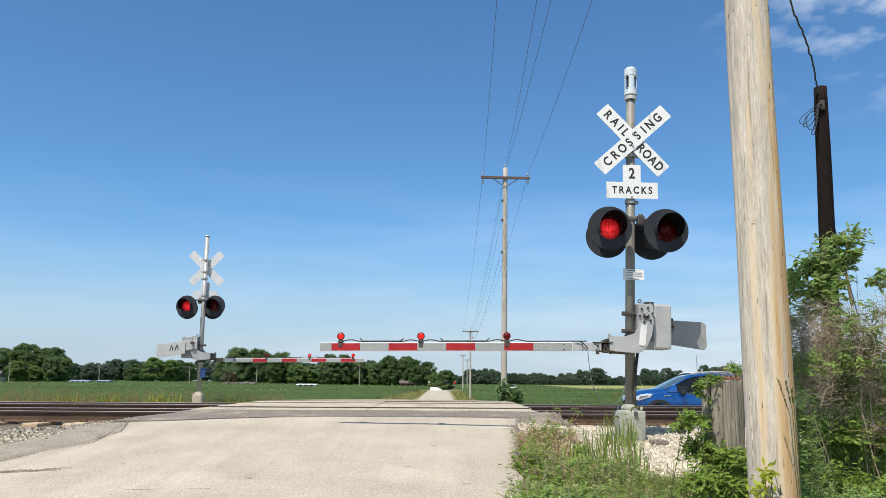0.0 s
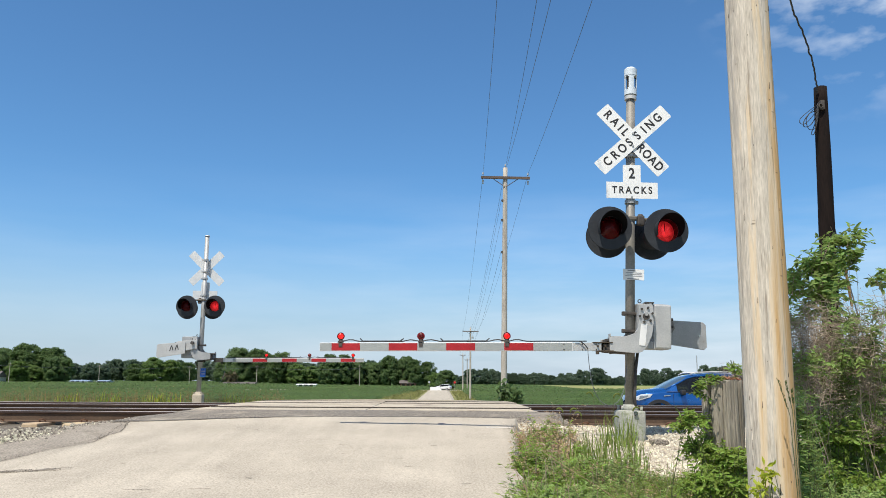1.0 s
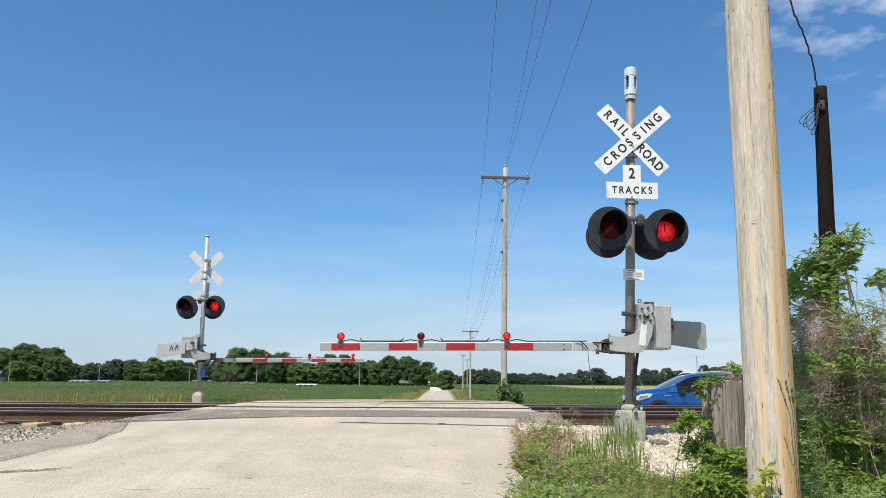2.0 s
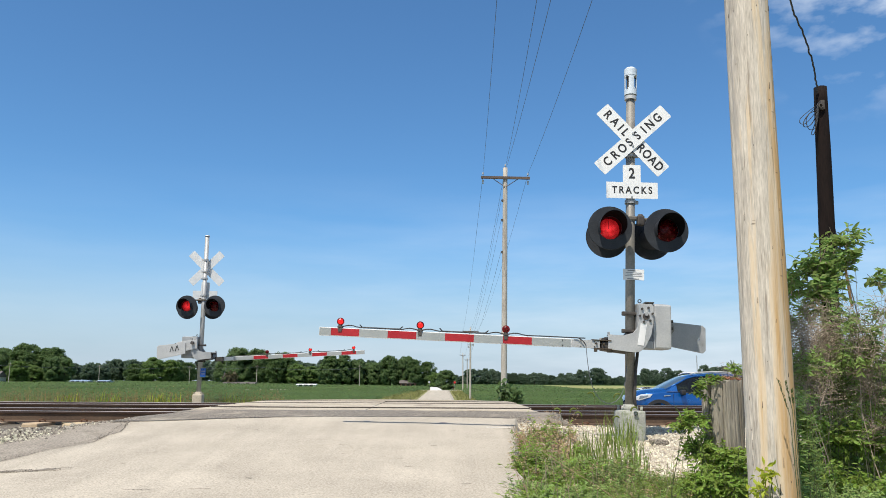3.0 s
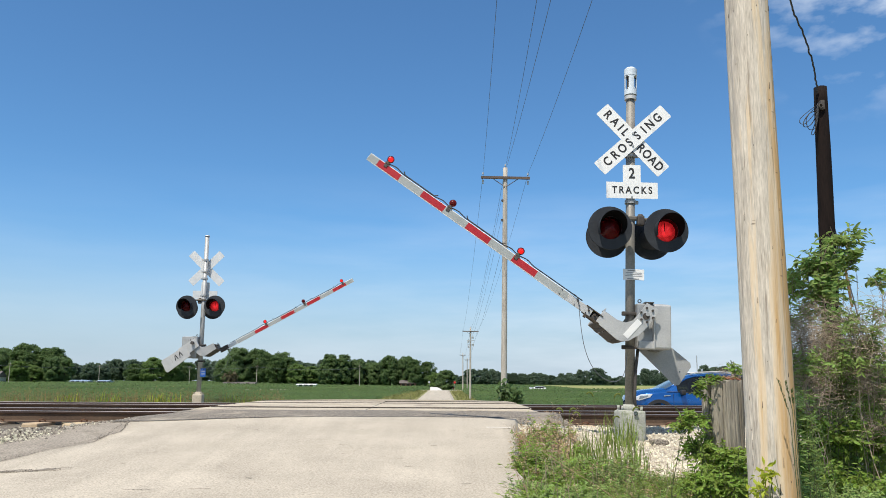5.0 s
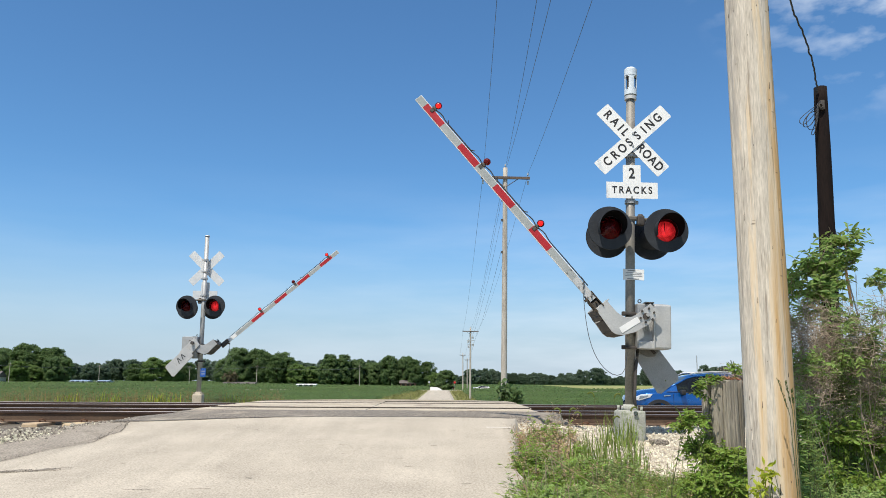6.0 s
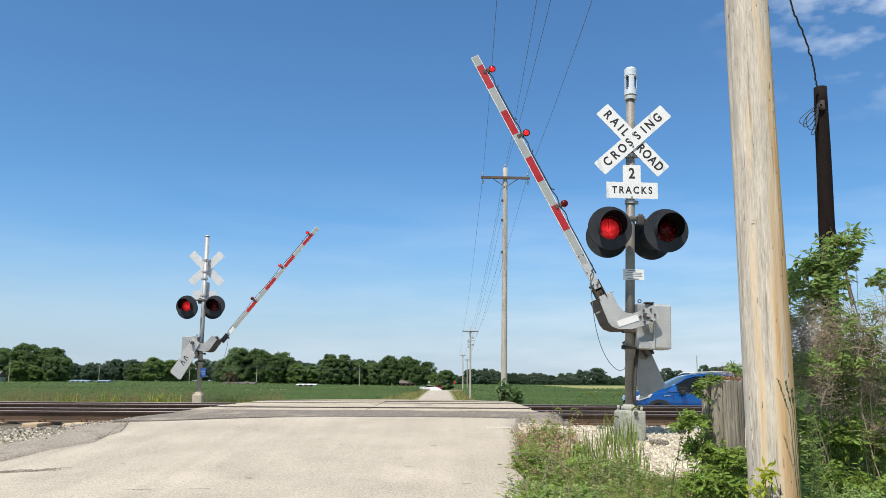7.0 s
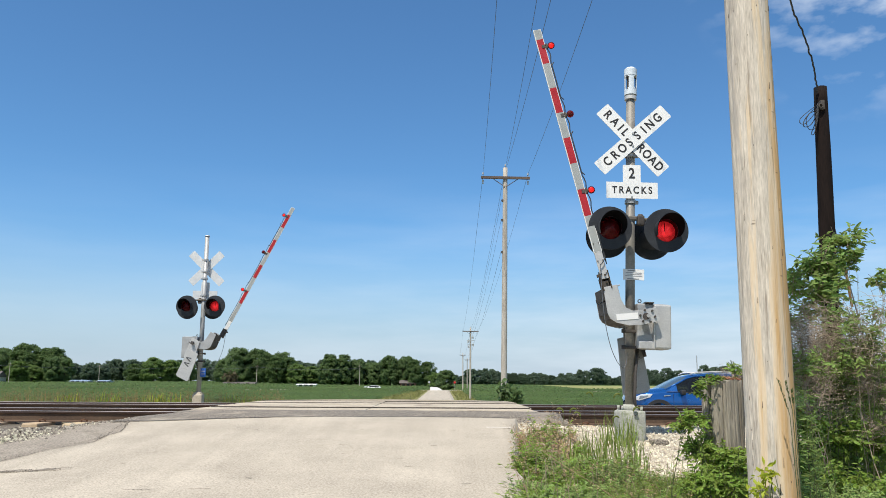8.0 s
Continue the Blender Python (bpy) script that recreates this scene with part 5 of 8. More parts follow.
    # cable along the arm in clips
    bm = bmesh.new()
    pts = []
    top_z = za + h + 0.016
    for k in range(60):
        s = k / 59
        x = spots[0] + (-0.80 - spots[0]) * s
        bump = 0.006 * noise.noise((x * 5, 1.0, 0))
        for lx in spots:
            d = abs(x - lx)
            if d < 0.26:
                bump += 0.022 * (math.sin(math.pi * d / 0.26) ** 2)
        pts.append((x, yb, top_z + bump))
    tube(bm, pts, 0.008, 6)
    part("lamp_cable", bm, M_CABLE, g, "black lamp cable clipped along the arm", smooth=True)
    bm = bmesh.new()
    tube(bm, smooth_path([(-0.96, yb - 0.005, za + h + 0.014), (-0.90, yb - 0.015, za + h + 0.012), (-0.84, yb - 0.03, za + 0.03), ROOT]), 0.007, 6)
    part("cable_tail", bm, M_CABLE, g, smooth=True)
    # spiral-wrapped thick lengths
    for x0, x1 in ((spots[0] + 0.30, spots[1] - 0.28), (spots[1] + 0.30, spots[2] - 0.28)):
        bm = bmesh.new()
        rod(bm, (x0, yb, top_z + 0.002), (x1, yb, top_z + 0.002), 0.010, None, 8)
        for xx in (x0, x1):
            rod(bm, (xx, yb, top_z), (xx + (0.05 if xx == x1 else -0.04), yb, top_z + 0.04), 0.009, 0.007, 8)
        part("cable_wrap", bm, M_CABLE, g, "spiral-wrapped black cable")
    # counterweight on the far side of the shaft
    bm = bmesh.new()
    yc = 0.33
    plate(bm, [(0.20, 0.02), (0.97, -0.03), (1.01, -0.07), (1.01, -0.38), (0.97, -0.42), (0.20, -0.30)], yc, yc + 0.03, 0.004)
    cw = part("counterweight", bm, M_GALV if near else M_ALU, g, "flat grey steel counterweight plate")
    bm = bmesh.new()
    plate(bm, [(-0.12, 0.10), (0.42, 0.05), (0.54, -0.03), (0.56, -0.12), (0.50, -0.20), (0.40, -0.25), (-0.12, -0.16)], yc - 0.04, yc - 0.005, 0.004)
    part("weight_arm", bm, M_MAST if near else M_ALU, cw)
    for k in range(2):
        bm = bmesh.new()
        box(bm, (0.42, yc - 0.06, 0.0 - k * 0.10), (0.22, 0.035, 0.04), 0.006)
        part("slotted_bar", bm, M_DARKSTEEL, cw)
    bm = bmesh.new()
    rod(bm, (0.91, yc - 0.006, -0.22), (0.91, yc + 0.002, -0.22), 0.012, None, 10)
    part("bolt", bm, M_CHROME, cw)
    if not near:
        for k in range(2):
            bm = bmesh.new()
            for turn, off in ((52, 0.028), (84, -0.028)):
                box(bm, (0, 0, 0), (0.15, 0.006, 0.022), 0.002, m=pose(0.44 + 0.15 * k, yc + 0.032, -0.13 - 0.02 * k, 0, 22) @ pose(off, 0, 0) @ pose(0, 0, 0, 0, turn))
            part("slot", bm, M_BLACK, cw, "dark slot in the counterweight")
    if near:
        # the arm stands back a little towards its tip
        swing = Matrix.Translation((-0.6, yb, 0)) @ pose(0, 0, 0, 0, 0, -3) @ Matrix.Diagonal((1.012, 1, 1, 1)) @ Matrix.Translation((0.6, -yb, 0))
        for ob in g.children:
            if ob.name.split(".")[0] in ("inner_boom", "boom", "band", "rivet", "marker_lamp", "lamp_cable", "cable_wrap"):
                ob.matrix_basis = swing @ ob.matrix_basis
    return g


sig_near = build_signal("grey crossing signal mast with crossbuck, flashing red lamps and bell", NEAR, True)
sig_far = build_signal("grey crossing signal mast across the tracks, seen from behind", FAR, False)
gate_near = build_gate(NEAR, True, "red and silver banded crossing gate arm, rising")
gate_far = build_gate(FAR, False, "red and silver banded gate arm across the tracks, rising")


# ---- poles and wires ----
def log(bm, p0, p1, r0, r1, rings=24, seg=36, rough=0.004, seed=0.0, facet=0.0):
    """A round timber with slightly uneven faces."""
    p0, p1 = Vector(p0), Vector(p1)
    vs = []
    for j in range(rings + 1):
        s = j / rings
        c = p0.lerp(p1, s)
        r = r0 + (r1 - r0) * s
        row = []
        for i in range(seg):
            a = 2 * math.pi * i / seg
            d = noise.noise((math.cos(a) * 3 + seed, math.sin(a) * 3, s * 5)) * rough + noise.noise((math.cos(a) * 14 + seed, math.sin(a) * 14, s * 2)) * facet
            row.append(bm.verts.new((c.x + (r + d) * math.cos(a), c.y + (r + d) * math.sin(a), c.z)))
        vs.append(row)
    for a, b in zip(vs, vs[1:]):
        for i in range(seg):
            bm.faces.new((a[i], a[(i + 1) % seg], b[(i + 1) % seg], b[i]))
    bm.faces.new(vs[0][::-1])
    bm.faces.new(vs[-1])


def crossarm_pole(label, x, y, z, h, lean=(0, 0), r=0.15, arm=1.22, mat=None, seg=20, extra=True):
    p = thing("utility_pole", label, "utility pole", pose(x, y, z, lean[0], lean[1]), "utility poles")
    bm = bmesh.new()
    log(bm, (0, 0, -0.5), (0, 0, h), r, r * 0.72, 14, seg, 0.006, x)
    part("pole", bm, mat or M_POLE_FAR, p, "weathered grey timber pole", smooth=True)
    bm = bmesh.new()
    box(bm, (0, -0.14, h - 0.55), (2 * arm, 0.10, 0.125), 0.008)
    part("crossarm", bm, M_CROSSARM, p, "dark wooden crossarm")
    for s in (-1, 1):
        bm = bmesh.new()
        rod(bm, (s * 0.62, -0.10, h - 0.60), (s * 0.04, -0.12, h - 1.0), 0.018, None, 6)
        part("brace", bm, M_CROSSARM, p)
    for px in (-arm + 0.1, 0.0, arm - 0.1) + ((-0.45, 0.5) if not extra else ()):
        bm = bmesh.new()
        zz = h - 0.49 if px else h
        rod(bm, (px, -0.14 if px else 0, zz), (px, -0.14 if px else 0, zz + 0.12), 0.02, None, 8)
        rod(bm, (px, -0.14 if px else 0, zz + 0.10), (px, -0.14 if px else 0, zz + 0.2), 0.05, 0.03, 12)
        part("insulator", bm, M_PORCELAIN, p)
    return p


# pole beside the camera: only its lower length shows
np_ = thing("utility_pole", "bleached tan timber utility pole with drying cracks", "utility pole", pose(1.88, 4.5, 0.2, 0, 0.57, 0), "utility poles")
bm = bmesh.new()
log(bm, (0, 0, -0.6), (0, 0, 10.2), 0.137, 0.112, 120, 96, 0.006, 4.0, 0.0035)
part("pole", bm, M_POLE, np_, smooth=True)
for k in range(70):
    bm = bmesh.new()
    a, zz, ln = rng.uniform(radians(175), radians(365)), rng.uniform(0.5, 4.6), 0.008 + 0.05 * rng.random() ** 2
    rr = 0.137 - 0.0024 * zz
    p = Vector((rr * math.cos(a), rr * math.sin(a), zz))
    t = Vector((-math.sin(a), math.cos(a), 0))
    rod(bm, p - t * 0.001 - Vector((0, 0, ln / 2)), p + t * 0.001 + Vector((0, 0, ln / 2)), 0.0018, 0.0009, 5)
    part("drying_crack", bm, M_CRACK, np_)
bm = bmesh.new()
box(bm, (0, -0.14, 9.6), (2.44, 0.10, 0.125), 0.008)
part("crossarm", bm, M_CROSSARM, np_)
NEAR_ARM = [(1.868 + dx, 4.4, 9.9) for dx in (-1.1, -0.25, 0.25, 1.1)]

P2 = (2.918, 37.0, -0.75)
pole2 = crossarm_pole("tall grey utility pole with one crossarm beside the road", *P2, 12.9, lean=(0, 0.82), r=0.155, arm=1.22, seg=24)
for s_ in (-1, 1):
    bm = bmesh.new()
    rod(bm, (s_ * 1.12, -0.14, 12.29), (s_ * 1.12, -0.14, 12.10), 0.012, None, 6)
    for k in range(3):
        rod(bm, (s_ * 1.12, -0.14, 12.20 - 0.07 * k), (s_ * 1.12, -0.14, 12.16 - 0.07 * k), 0.055, 0.03, 10)
    part("hanging_insulator", bm, M_PORCELAIN, pole2)
bm = bmesh.new()
for zz in (11.2, 10.2, 8.6):
    box(bm, (-0.13, -0.05, zz), (0.10, 0.06, 0.12), 0.01)
    rod(bm, (-0.2, -0.05, zz + 0.02), (-0.14, -0.05, zz + 0.02), 0.03, 0.02, 8)
part("wire_bracket", bm, M_DARKSTEEL, pole2)
P3 = (4.15, 115.0, -0.95)
pole3 = crossarm_pole("distant grey utility pole with crossarm beside the road", *P3, 10.65, lean=(0, 0.3), r=0.16, arm=1.2, seg=12)
bm = bmesh.new()
for zz, xx in ((9.0, 0.35), (8.4, -0.35), (7.9, 0.4), (7.6, -0.3)):
    rod(bm, (xx, -0.15, zz), (xx, -0.15, zz + 0.30), 0.10, None, 12)
    ball(bm, (xx, -0.15, zz + 0.30), 0.10, 10, 6)
    rod(bm, (xx, -0.15, zz + .38), (xx, -0.15, zz + .52), 0.035, 0.02, 8)
    rod(bm, (xx, -0.15, zz + .15), (0, 0, zz + .15), 0.03, None, 6)
rod(bm, (-0.55, -0.12, 8.75), (0.55, -0.12, 8.75), 0.035, None, 6)
rod(bm, (-0.42, -0.12, 8.2), (0.42, -0.12, 8.2), 0.035, None, 6)
part("transformer", bm, M_GALV, pole3, "small grey transformer cans")
for x, y in ((5.6, 210.0), (7.6, 236.0)):
    crossarm_pole("far utility pole beside the road", x, y, ground_z(x, y) - 0.2, 10.2 if y < 220 else 9.5, r=0.16, arm=0.8, seg=10)
for x, y, h in ((-168, 300, 8.5), (-142, 320, 8.0), (-72, 300, 8.2), (-31, 290, 8.6), (-100, 306, 7.5)):
    crossarm_pole("far utility pole along the treeline", x, y, ground_z(x, y) - 0.2, h - 0.8, r=0.13, arm=0.7, seg=8)


def wire(name, a, b, sag, r, label, n=24, mat=None):
    bm = bmesh.new()
    a, b = Vector(a), Vector(b)
    tube(bm, [a.lerp(b, i / n) - Vector((0, 0, 4 * sag * (i / n) * (1 - i / n))) for i in range(n + 1)], r, 6)
    ob = part(name, bm, mat or M_WIRE, None, smooth=True)
    return tagged(ob, label, "wire", "overhead wires")


W = "thin dark overhead power line conductor"
def on_pole(base, h, dx, lean=0.0):
    return (base[0] + dx + math.sin(radians(lean)) * h, base[1] - 0.14, base[2] + h)
for i, dx in enumerate((-1.12, 0.0, 1.12)):
    hz = 12.75 if dx else 13.1
    a = on_pole(P2, hz - 0.2, dx, 0.82)
    wire("power_line", NEAR_ARM[(0, 1, 3)[i]], a, 0.35, 0.0065, W)
    wire("power_line", a, on_pole(P3, 10.4, dx, 0.3), 1.1, 0.007, W)
wire("power_line", NEAR_ARM[2], on_pole(P2, 12.9, 0.05, 0.82), 0.35, 0.0065, W)
for zz in (11.2, 10.2, 8.6):
    wire("power_line", on_pole(P2, zz, -0.2, 0.82), on_pole(P3, zz * 0.62 + 2.4, -0.1, 0.3), 1.0, 0.006, W)
for dx in (-1.1, 0.0, 1.1):
    wire("power_line", on_pole(P3, 10.4, dx), (5.6 + dx, 210, 9.3), 1.6, 0.010, W)
for (x0, y0), (x1, y1) in zip([(-260, 300), (-168, 300), (-142, 320), (-100, 306), (-72, 300)], [(-168, 300), (-142, 320), (-100, 306), (-72, 300), (-31, 290)]):
    wire("power_line", (x0, y0, ground_z(x0, y0) + 6.6), (x1, y1, ground_z(x1, y1) + 6.6), 0.8, 0.03, "far power line along the treeline")

# dark stub pole with a service cable
dp = thing("utility_pole", "short dark creosoted pole half hidden by shrubs", "utility pole", pose(4.516, 9.0, 0.47, 0, 2.07, 0), "utility poles")
bm = bmesh.new()
log(bm, (0, 0, -0.4), (0.0, 0, 4.68), 0.115, 0.075, 30, 28, 0.006, 8.0, 0.003)
part("pole", bm, M_POLE_DARK, dp, smooth=True)
bm = bmesh.new()
ring(bm, (-0.06, 0, 4.40), 0.018, 0.028, -0.12, -0.09, 14)
box(bm, (-0.03, -0.085, 4.42), (0.05, 0.04, 0.12), 0.008)
part("cable_hook", bm, M_DARKSTEEL, dp)
bm = bmesh.new()
tube(bm, smooth_path([(-0.08, -0.09, 4.45), (-0.12, -0.1, 4.30), (-0.22, -0.11, 4.22), (-0.30, -0.11, 4.06), (-0.29, -0.11, 3.97), (-0.2, -0.1, 4.02), (-0.12, -0.1, 4.2), (-0.09, -0.1, 4.36)]), 0.0065, 6)
tube(bm, smooth_path([(-0.08, -0.09, 4.40), (-0.13, -0.11, 4.1), (-0.2, -0.11, 3.86), (-0.16, -0.11, 3.86), (-0.1, -0.1, 4.2), (-0.07, -0.09, 4.44)]), 0.006, 6)
tube(bm, smooth_path([(-0.07, -0.09, 4.43), (-0.2, -0.12, 4.25), (-0.27, -0.12, 4.1), (-0.24, -0.12, 3.93), (-0.15, -0.11, 3.95), (-0.1, -0.1, 4.15), (-0.08, -0.09, 4.4)]), 0.0055, 6)
tube(bm, smooth_path([(-0.08, -0.09, 4.42), (-0.17, -0.1, 4.33), (-0.33, -0.1, 4.14), (-0.34, -0.1, 4.04), (-0.26, -0.1, 4.05), (-0.1, -0.1, 4.3)]), 0.005, 6)
bmesh.ops.scale(bm, vec=(0.9, 1, 0.68), space=Matrix.Translation((0.08, 0.09, -4.44)), verts=bm.verts)
part("cable_loop", bm, M_CABLE, dp, "coiled black cable end", smooth=True)
bm = bmesh.new()
way = smooth_path([(4.591, 8.92, 5.044), (4.589, 8.9, 5.146), (4.524, 8.8, 5.287), (4.391, 8.6, 5.416), (4.161, 8.3, 5.559), (3.943, 8.0, 5.616), (3.758, 7.7, 5.626), (3.128, 6.6, 5.437), (2.2, 4.6, 7.037)], 10)
tube(bm, [p + Vector((noise.noise((i * 0.31, 1.0, 0)), noise.noise((i * 0.31, 5.0, 0)), 0)) * 0.018 for i, p in enumerate(way)], 0.0105, 8)
tagged(part("service_cable", bm, M_CABLE, None, smooth=True), "twisted black service cable running up to the tall pole", "cable")
bm = bmesh.new()
tube(bm, [(4.62, 9.02, 3.95), (4.95, 9.05, 2.2), (5.2, 9.1, 0.6)], 0.008, 6)
tagged(part("guy_wire", bm, M_WIRE, None), "thin steel guy wire beside the dark pole", "wire")

bm = bmesh.new()
tube(bm, [(4.815, 9.03, 2.92), (4.83, 9.035, 2.75), (4.865, 9.04, 2.42)], 0.015, 8)
tagged(part("guy_guard", bm, surf("rusty_guard", (0.16, 0.09, 0.035), (0.30, 0.18, 0.08), 9, 0.85, bump=0.3)), "rusty brown guard on the guy wire", "wire guard")

# sawn-off pole butt
sp = thing("pole_stump", "grey weathered sawn-off pole stump with a split top", "stump", pose(1.937, 5.4, 0.285, 0, 0.47, 0))
bm = bmesh.new()
log(bm, (0, 0, -0.3), (0, 0, 1.235), 0.138, 0.132, 20, 144, 0.008, 2.0, 0.006)
for v in bm.verts:
    a = math.atan2(v.co.y, v.co.x)
    g = max(0.0, noise.noise((math.cos(a) * 7, math.sin(a) * 7, v.co.z * 0.35 + 4)) - 0.12) * 0.075
    q = math.hypot(v.co.x, v.co.y)
    v.co.x, v.co.y = v.co.x * (1 - g / q), v.co.y * (1 - g / q)
    if v.co.z > 1.2:
        v.co.z += noise.noise((v.co.x * 22, v.co.y * 22, 1.0)) * 0.03
part("butt", bm, M_STUMP, sp)
bm = bmesh.new()
for k in range(60):
    a, d = rng.uniform(0, 6.28), rng.uniform(0, 0.12)
    c = Vector((d * math.cos(a), d * math.sin(a), 1.245 + rng.uniform(0, .02)))
    box(bm, (0, 0, 0), (0.026, 0.012, 0.003), 0, m=Matrix.Translation(c) @ Euler(rng.uniform(-.6, .6, 3)).to_matrix().to_4x4() @ pose(0, 0, 0, 0, 0, rng.uniform(0, 180)))
tagged(part("dead_leaf_litter", bm, surf("dead_leaves", (0.22, 0.08, 0.04), (0.36, 0.17, 0.09), 8, 0.9, bump=0, island=.3), sp), "curled red-brown dead leaves")


# ---- vehicles ----
def build_car(label, paint_mat, m, L=4.5, W=1.84, H=1.64, rails=True, detail=True):
    """A crossover car, nose towards -x, standing on z = 0, centred across y."""
    car = thing("car", label, "car", m, "")
    k = H / 1.64
    st = [  # x, bottom, belt, top, half width at belt, half width at top
        (0.16, 0.42, 0.74, 0.78, 0.52, 0.46), (0.20, 0.32, 0.86, 0.92, 0.72, 0.64), (0.34, 0.26, 0.97, 1.03, 0.85, 0.73), (0.60, 0.24, 1.03, 1.10, 0.90, 0.76),
        (0.95, 0.23, 1.05, 1.14, 0.915, 0.77), (1.16, 0.23, 1.06, 1.17, 0.92, 0.77), (1.50, 0.23, 1.06, 1.35, 0.92, 0.73), (1.85, 0.23, 1.03, 1.53, 0.92, 0.645),
        (2.10, 0.23, 1.04, 1.60, 0.92, 0.63), (2.60, 0.23, 1.06, 1.64, 0.92, 0.62), (3.20, 0.23, 1.09, 1.63, 0.92, 0.61), (3.75, 0.25, 1.13, 1.58, 0.91, 0.59),
        (4.10, 0.28, 1.16, 1.50, 0.89, 0.57), (4.33, 0.34, 1.12, 1.18, 0.84, 0.60), (4.48, 0.42, 0.95, 1.00, 0.74, 0.55), (4.50, 0.50, 0.80, 0.84, 0.66, 0.50)]
    rows = []
    for x, zb, zl, zt, wb, wt in st:
        half = [(0, zb), (wb * 0.80, zb), (wb * 0.97, zb + 0.08), (wb * 1.0, (zb + zl) / 2), (wb * 0.995, zl - 0.05), (wb * 0.97, zl), (wt, zt - 0.05), (wt - 0.10, zt), (0, zt + 0.015)]
        rows.append([(x / 4.5 * L - L / 2, y * W / 1.84, z * k) for y, z in half])
    sides = {"body": [], "windscreen": [], "rear_window": [], "side_l": [], "side_r": []}
    for i in range(len(rows) - 1):
        cab = 5 <= i <= 12
        for j in range(8):
            for sgn in (-1, 1):
                q = [rows[i][j], rows[i + 1][j], rows[i + 1][j + 1], rows[i][j + 1]]
                q = [(p[0], p[1] * sgn, p[2]) for p in q]
                if sgn > 0:
                    q = q[::-1]
                key = "body"
                if cab and j == 5 and 6 <= i <= 11:
                    key = "side_l" if sgn < 0 else "side_r"
                if j in (6, 7) and i in (5, 6):
                    key = "windscreen"
                if j in (6, 7) and i in (12,):
                    key = "rear_window"
                sides[key].append(q)
    for key, qs in sides.items():
        bm = bmesh.new()
        for q in qs:
            bm.faces.new([bm.verts.new(p) for p in q])
        bmesh.ops.remove_doubles(bm, verts=bm.verts, dist=0.0005)
        if key == "body":
            # wheel openings cut by laying dark wells proud of the sides below
            part("body", bm, paint_mat, car, smooth=True)
        else:
            part({"windscreen": "windscreen", "rear_window": "rear_window"}.get(key, "side_window"), bm, M_WINDSCREEN if key == "windscreen" else M_GLASS, car, "dark tinted glass", smooth=True)
    hx = L / 2
    # painted frames round the side glass
    for sgn in (-1, 1):
        bm = bmesh.new()
        tube(bm, [(p[0], p[1] * sgn, p[2]) for p in [rows[i][6] for i in range(5, 14)]], 0.034, 6)
        part("window_frame", bm, paint_mat, car, smooth=True)
        bm = bmesh.new()
        tube(bm, [(p[0], p[1] * sgn * 1.005, p[2]) for p in [rows[i][5] for i in range(5, 13)]], 0.014, 6)
        part("waist_strip", bm, M_PLASTIC, car, smooth=True)
    # cabin inside
    bm = bmesh.new()
    for sx in (-0.15, 0.85):
        for sy in (-0.38, 0.38):
            box(bm, (sx, sy, 0.72 * k), (0.5, 0.5, 0.2), 0.05)
            box(bm, (sx + 0.25, sy, 1.0 * k), (0.14, 0.48, 0.6), 0.05, m=None)
            box(bm, (sx + 0.28, sy, 1.38 * k), (0.1, 0.26, 0.16), 0.04)
    part("seats", bm, M_SEATS, car, "dark seats")
    for sx in (-hx + 0.92, hx - 0.82):
        for s in (-1, 1):
            yy = s * W / 2
            bm = bmesh.new()
            rod(bm, (sx, yy - s * 0.22, 0.345), (sx, yy - s * 0.005, 0.345), 0.345, None, 26)
            wh = part("wheel", bm, M_RUBBER, car, "black tyre with alloy rim")
            bm = bmesh.new()
            rod(bm, (sx, yy - s * 0.01, 0.345), (sx, yy + s * 0.004, 0.345), 0.235, 0.22, 24)
            part("rim", bm, M_CHROME if detail else M_GALV, wh, "silver alloy rim")
            if detail:
                bm = bmesh.new()
                ring(bm, (sx, 0, 0.345), 0.355, 0.455, yy - s * 0.10, yy + s * 0.03, 24, radians(-8), radians(188))
                part("arch_trim", bm, M_PLASTIC, car, "black plastic wheel-arch trim")
    # lamps, grille, sill, mirrors
    for s in (-1, 1):
        bm = bmesh.new()
        plate(bm, [(-hx + 0.22, 0.78), (-hx + 0.32, 0.76), (-hx + 0.66, 0.86), (-hx + 0.74, 0.96), (-hx + 0.40, 0.95), (-hx + 0.26, 0.88)], s * W * 0.36, s * W * 0.498, 0.015)
        part("headlight", bm, M_HEADLAMP, car, "clear wrap-round headlight")
        bm = bmesh.new()
        plate(bm, [(-hx + 0.30, 0.80), (-hx + 0.60, 0.88), (-hx + 0.60, 0.92), (-hx + 0.34, 0.90)], s * W * 0.37, s * W * 0.501, 0.0)
        part("headlight_bowl", bm, M_CHROME, car)
        bm = bmesh.new()
        box(bm, (-hx + 1.62, s * (W / 2 + 0.10), 1.05 * k), (0.14, 0.20, 0.15), 0.04)
        part("mirror", bm, M_PLASTIC if s else M_PLASTIC, car, "black door mirror")
        bm = bmesh.new()
        plate(bm, [(-hx + 1.30, 0.28), (hx - 1.2, 0.28), (hx - 1.2, 0.38), (-hx + 1.30, 0.38)], s * W * 0.485, s * W * 0.503, 0.008)
        part("sill", bm, M_PLASTIC, car)
        if detail:
            for px in (-hx + 2.45, -hx + 3.35):
                bm = bmesh.new()
                box(bm, (px, s * W * 0.503, 0.93 * k), (0.20, 0.03, 0.035), 0.01)
                part("door_handle", bm, M_CARBLUE if paint_mat is M_CARBLUE else M_CHROME, car)
            for px in (-hx + 1.36, -hx + 2.55):
                bm = bmesh.new()
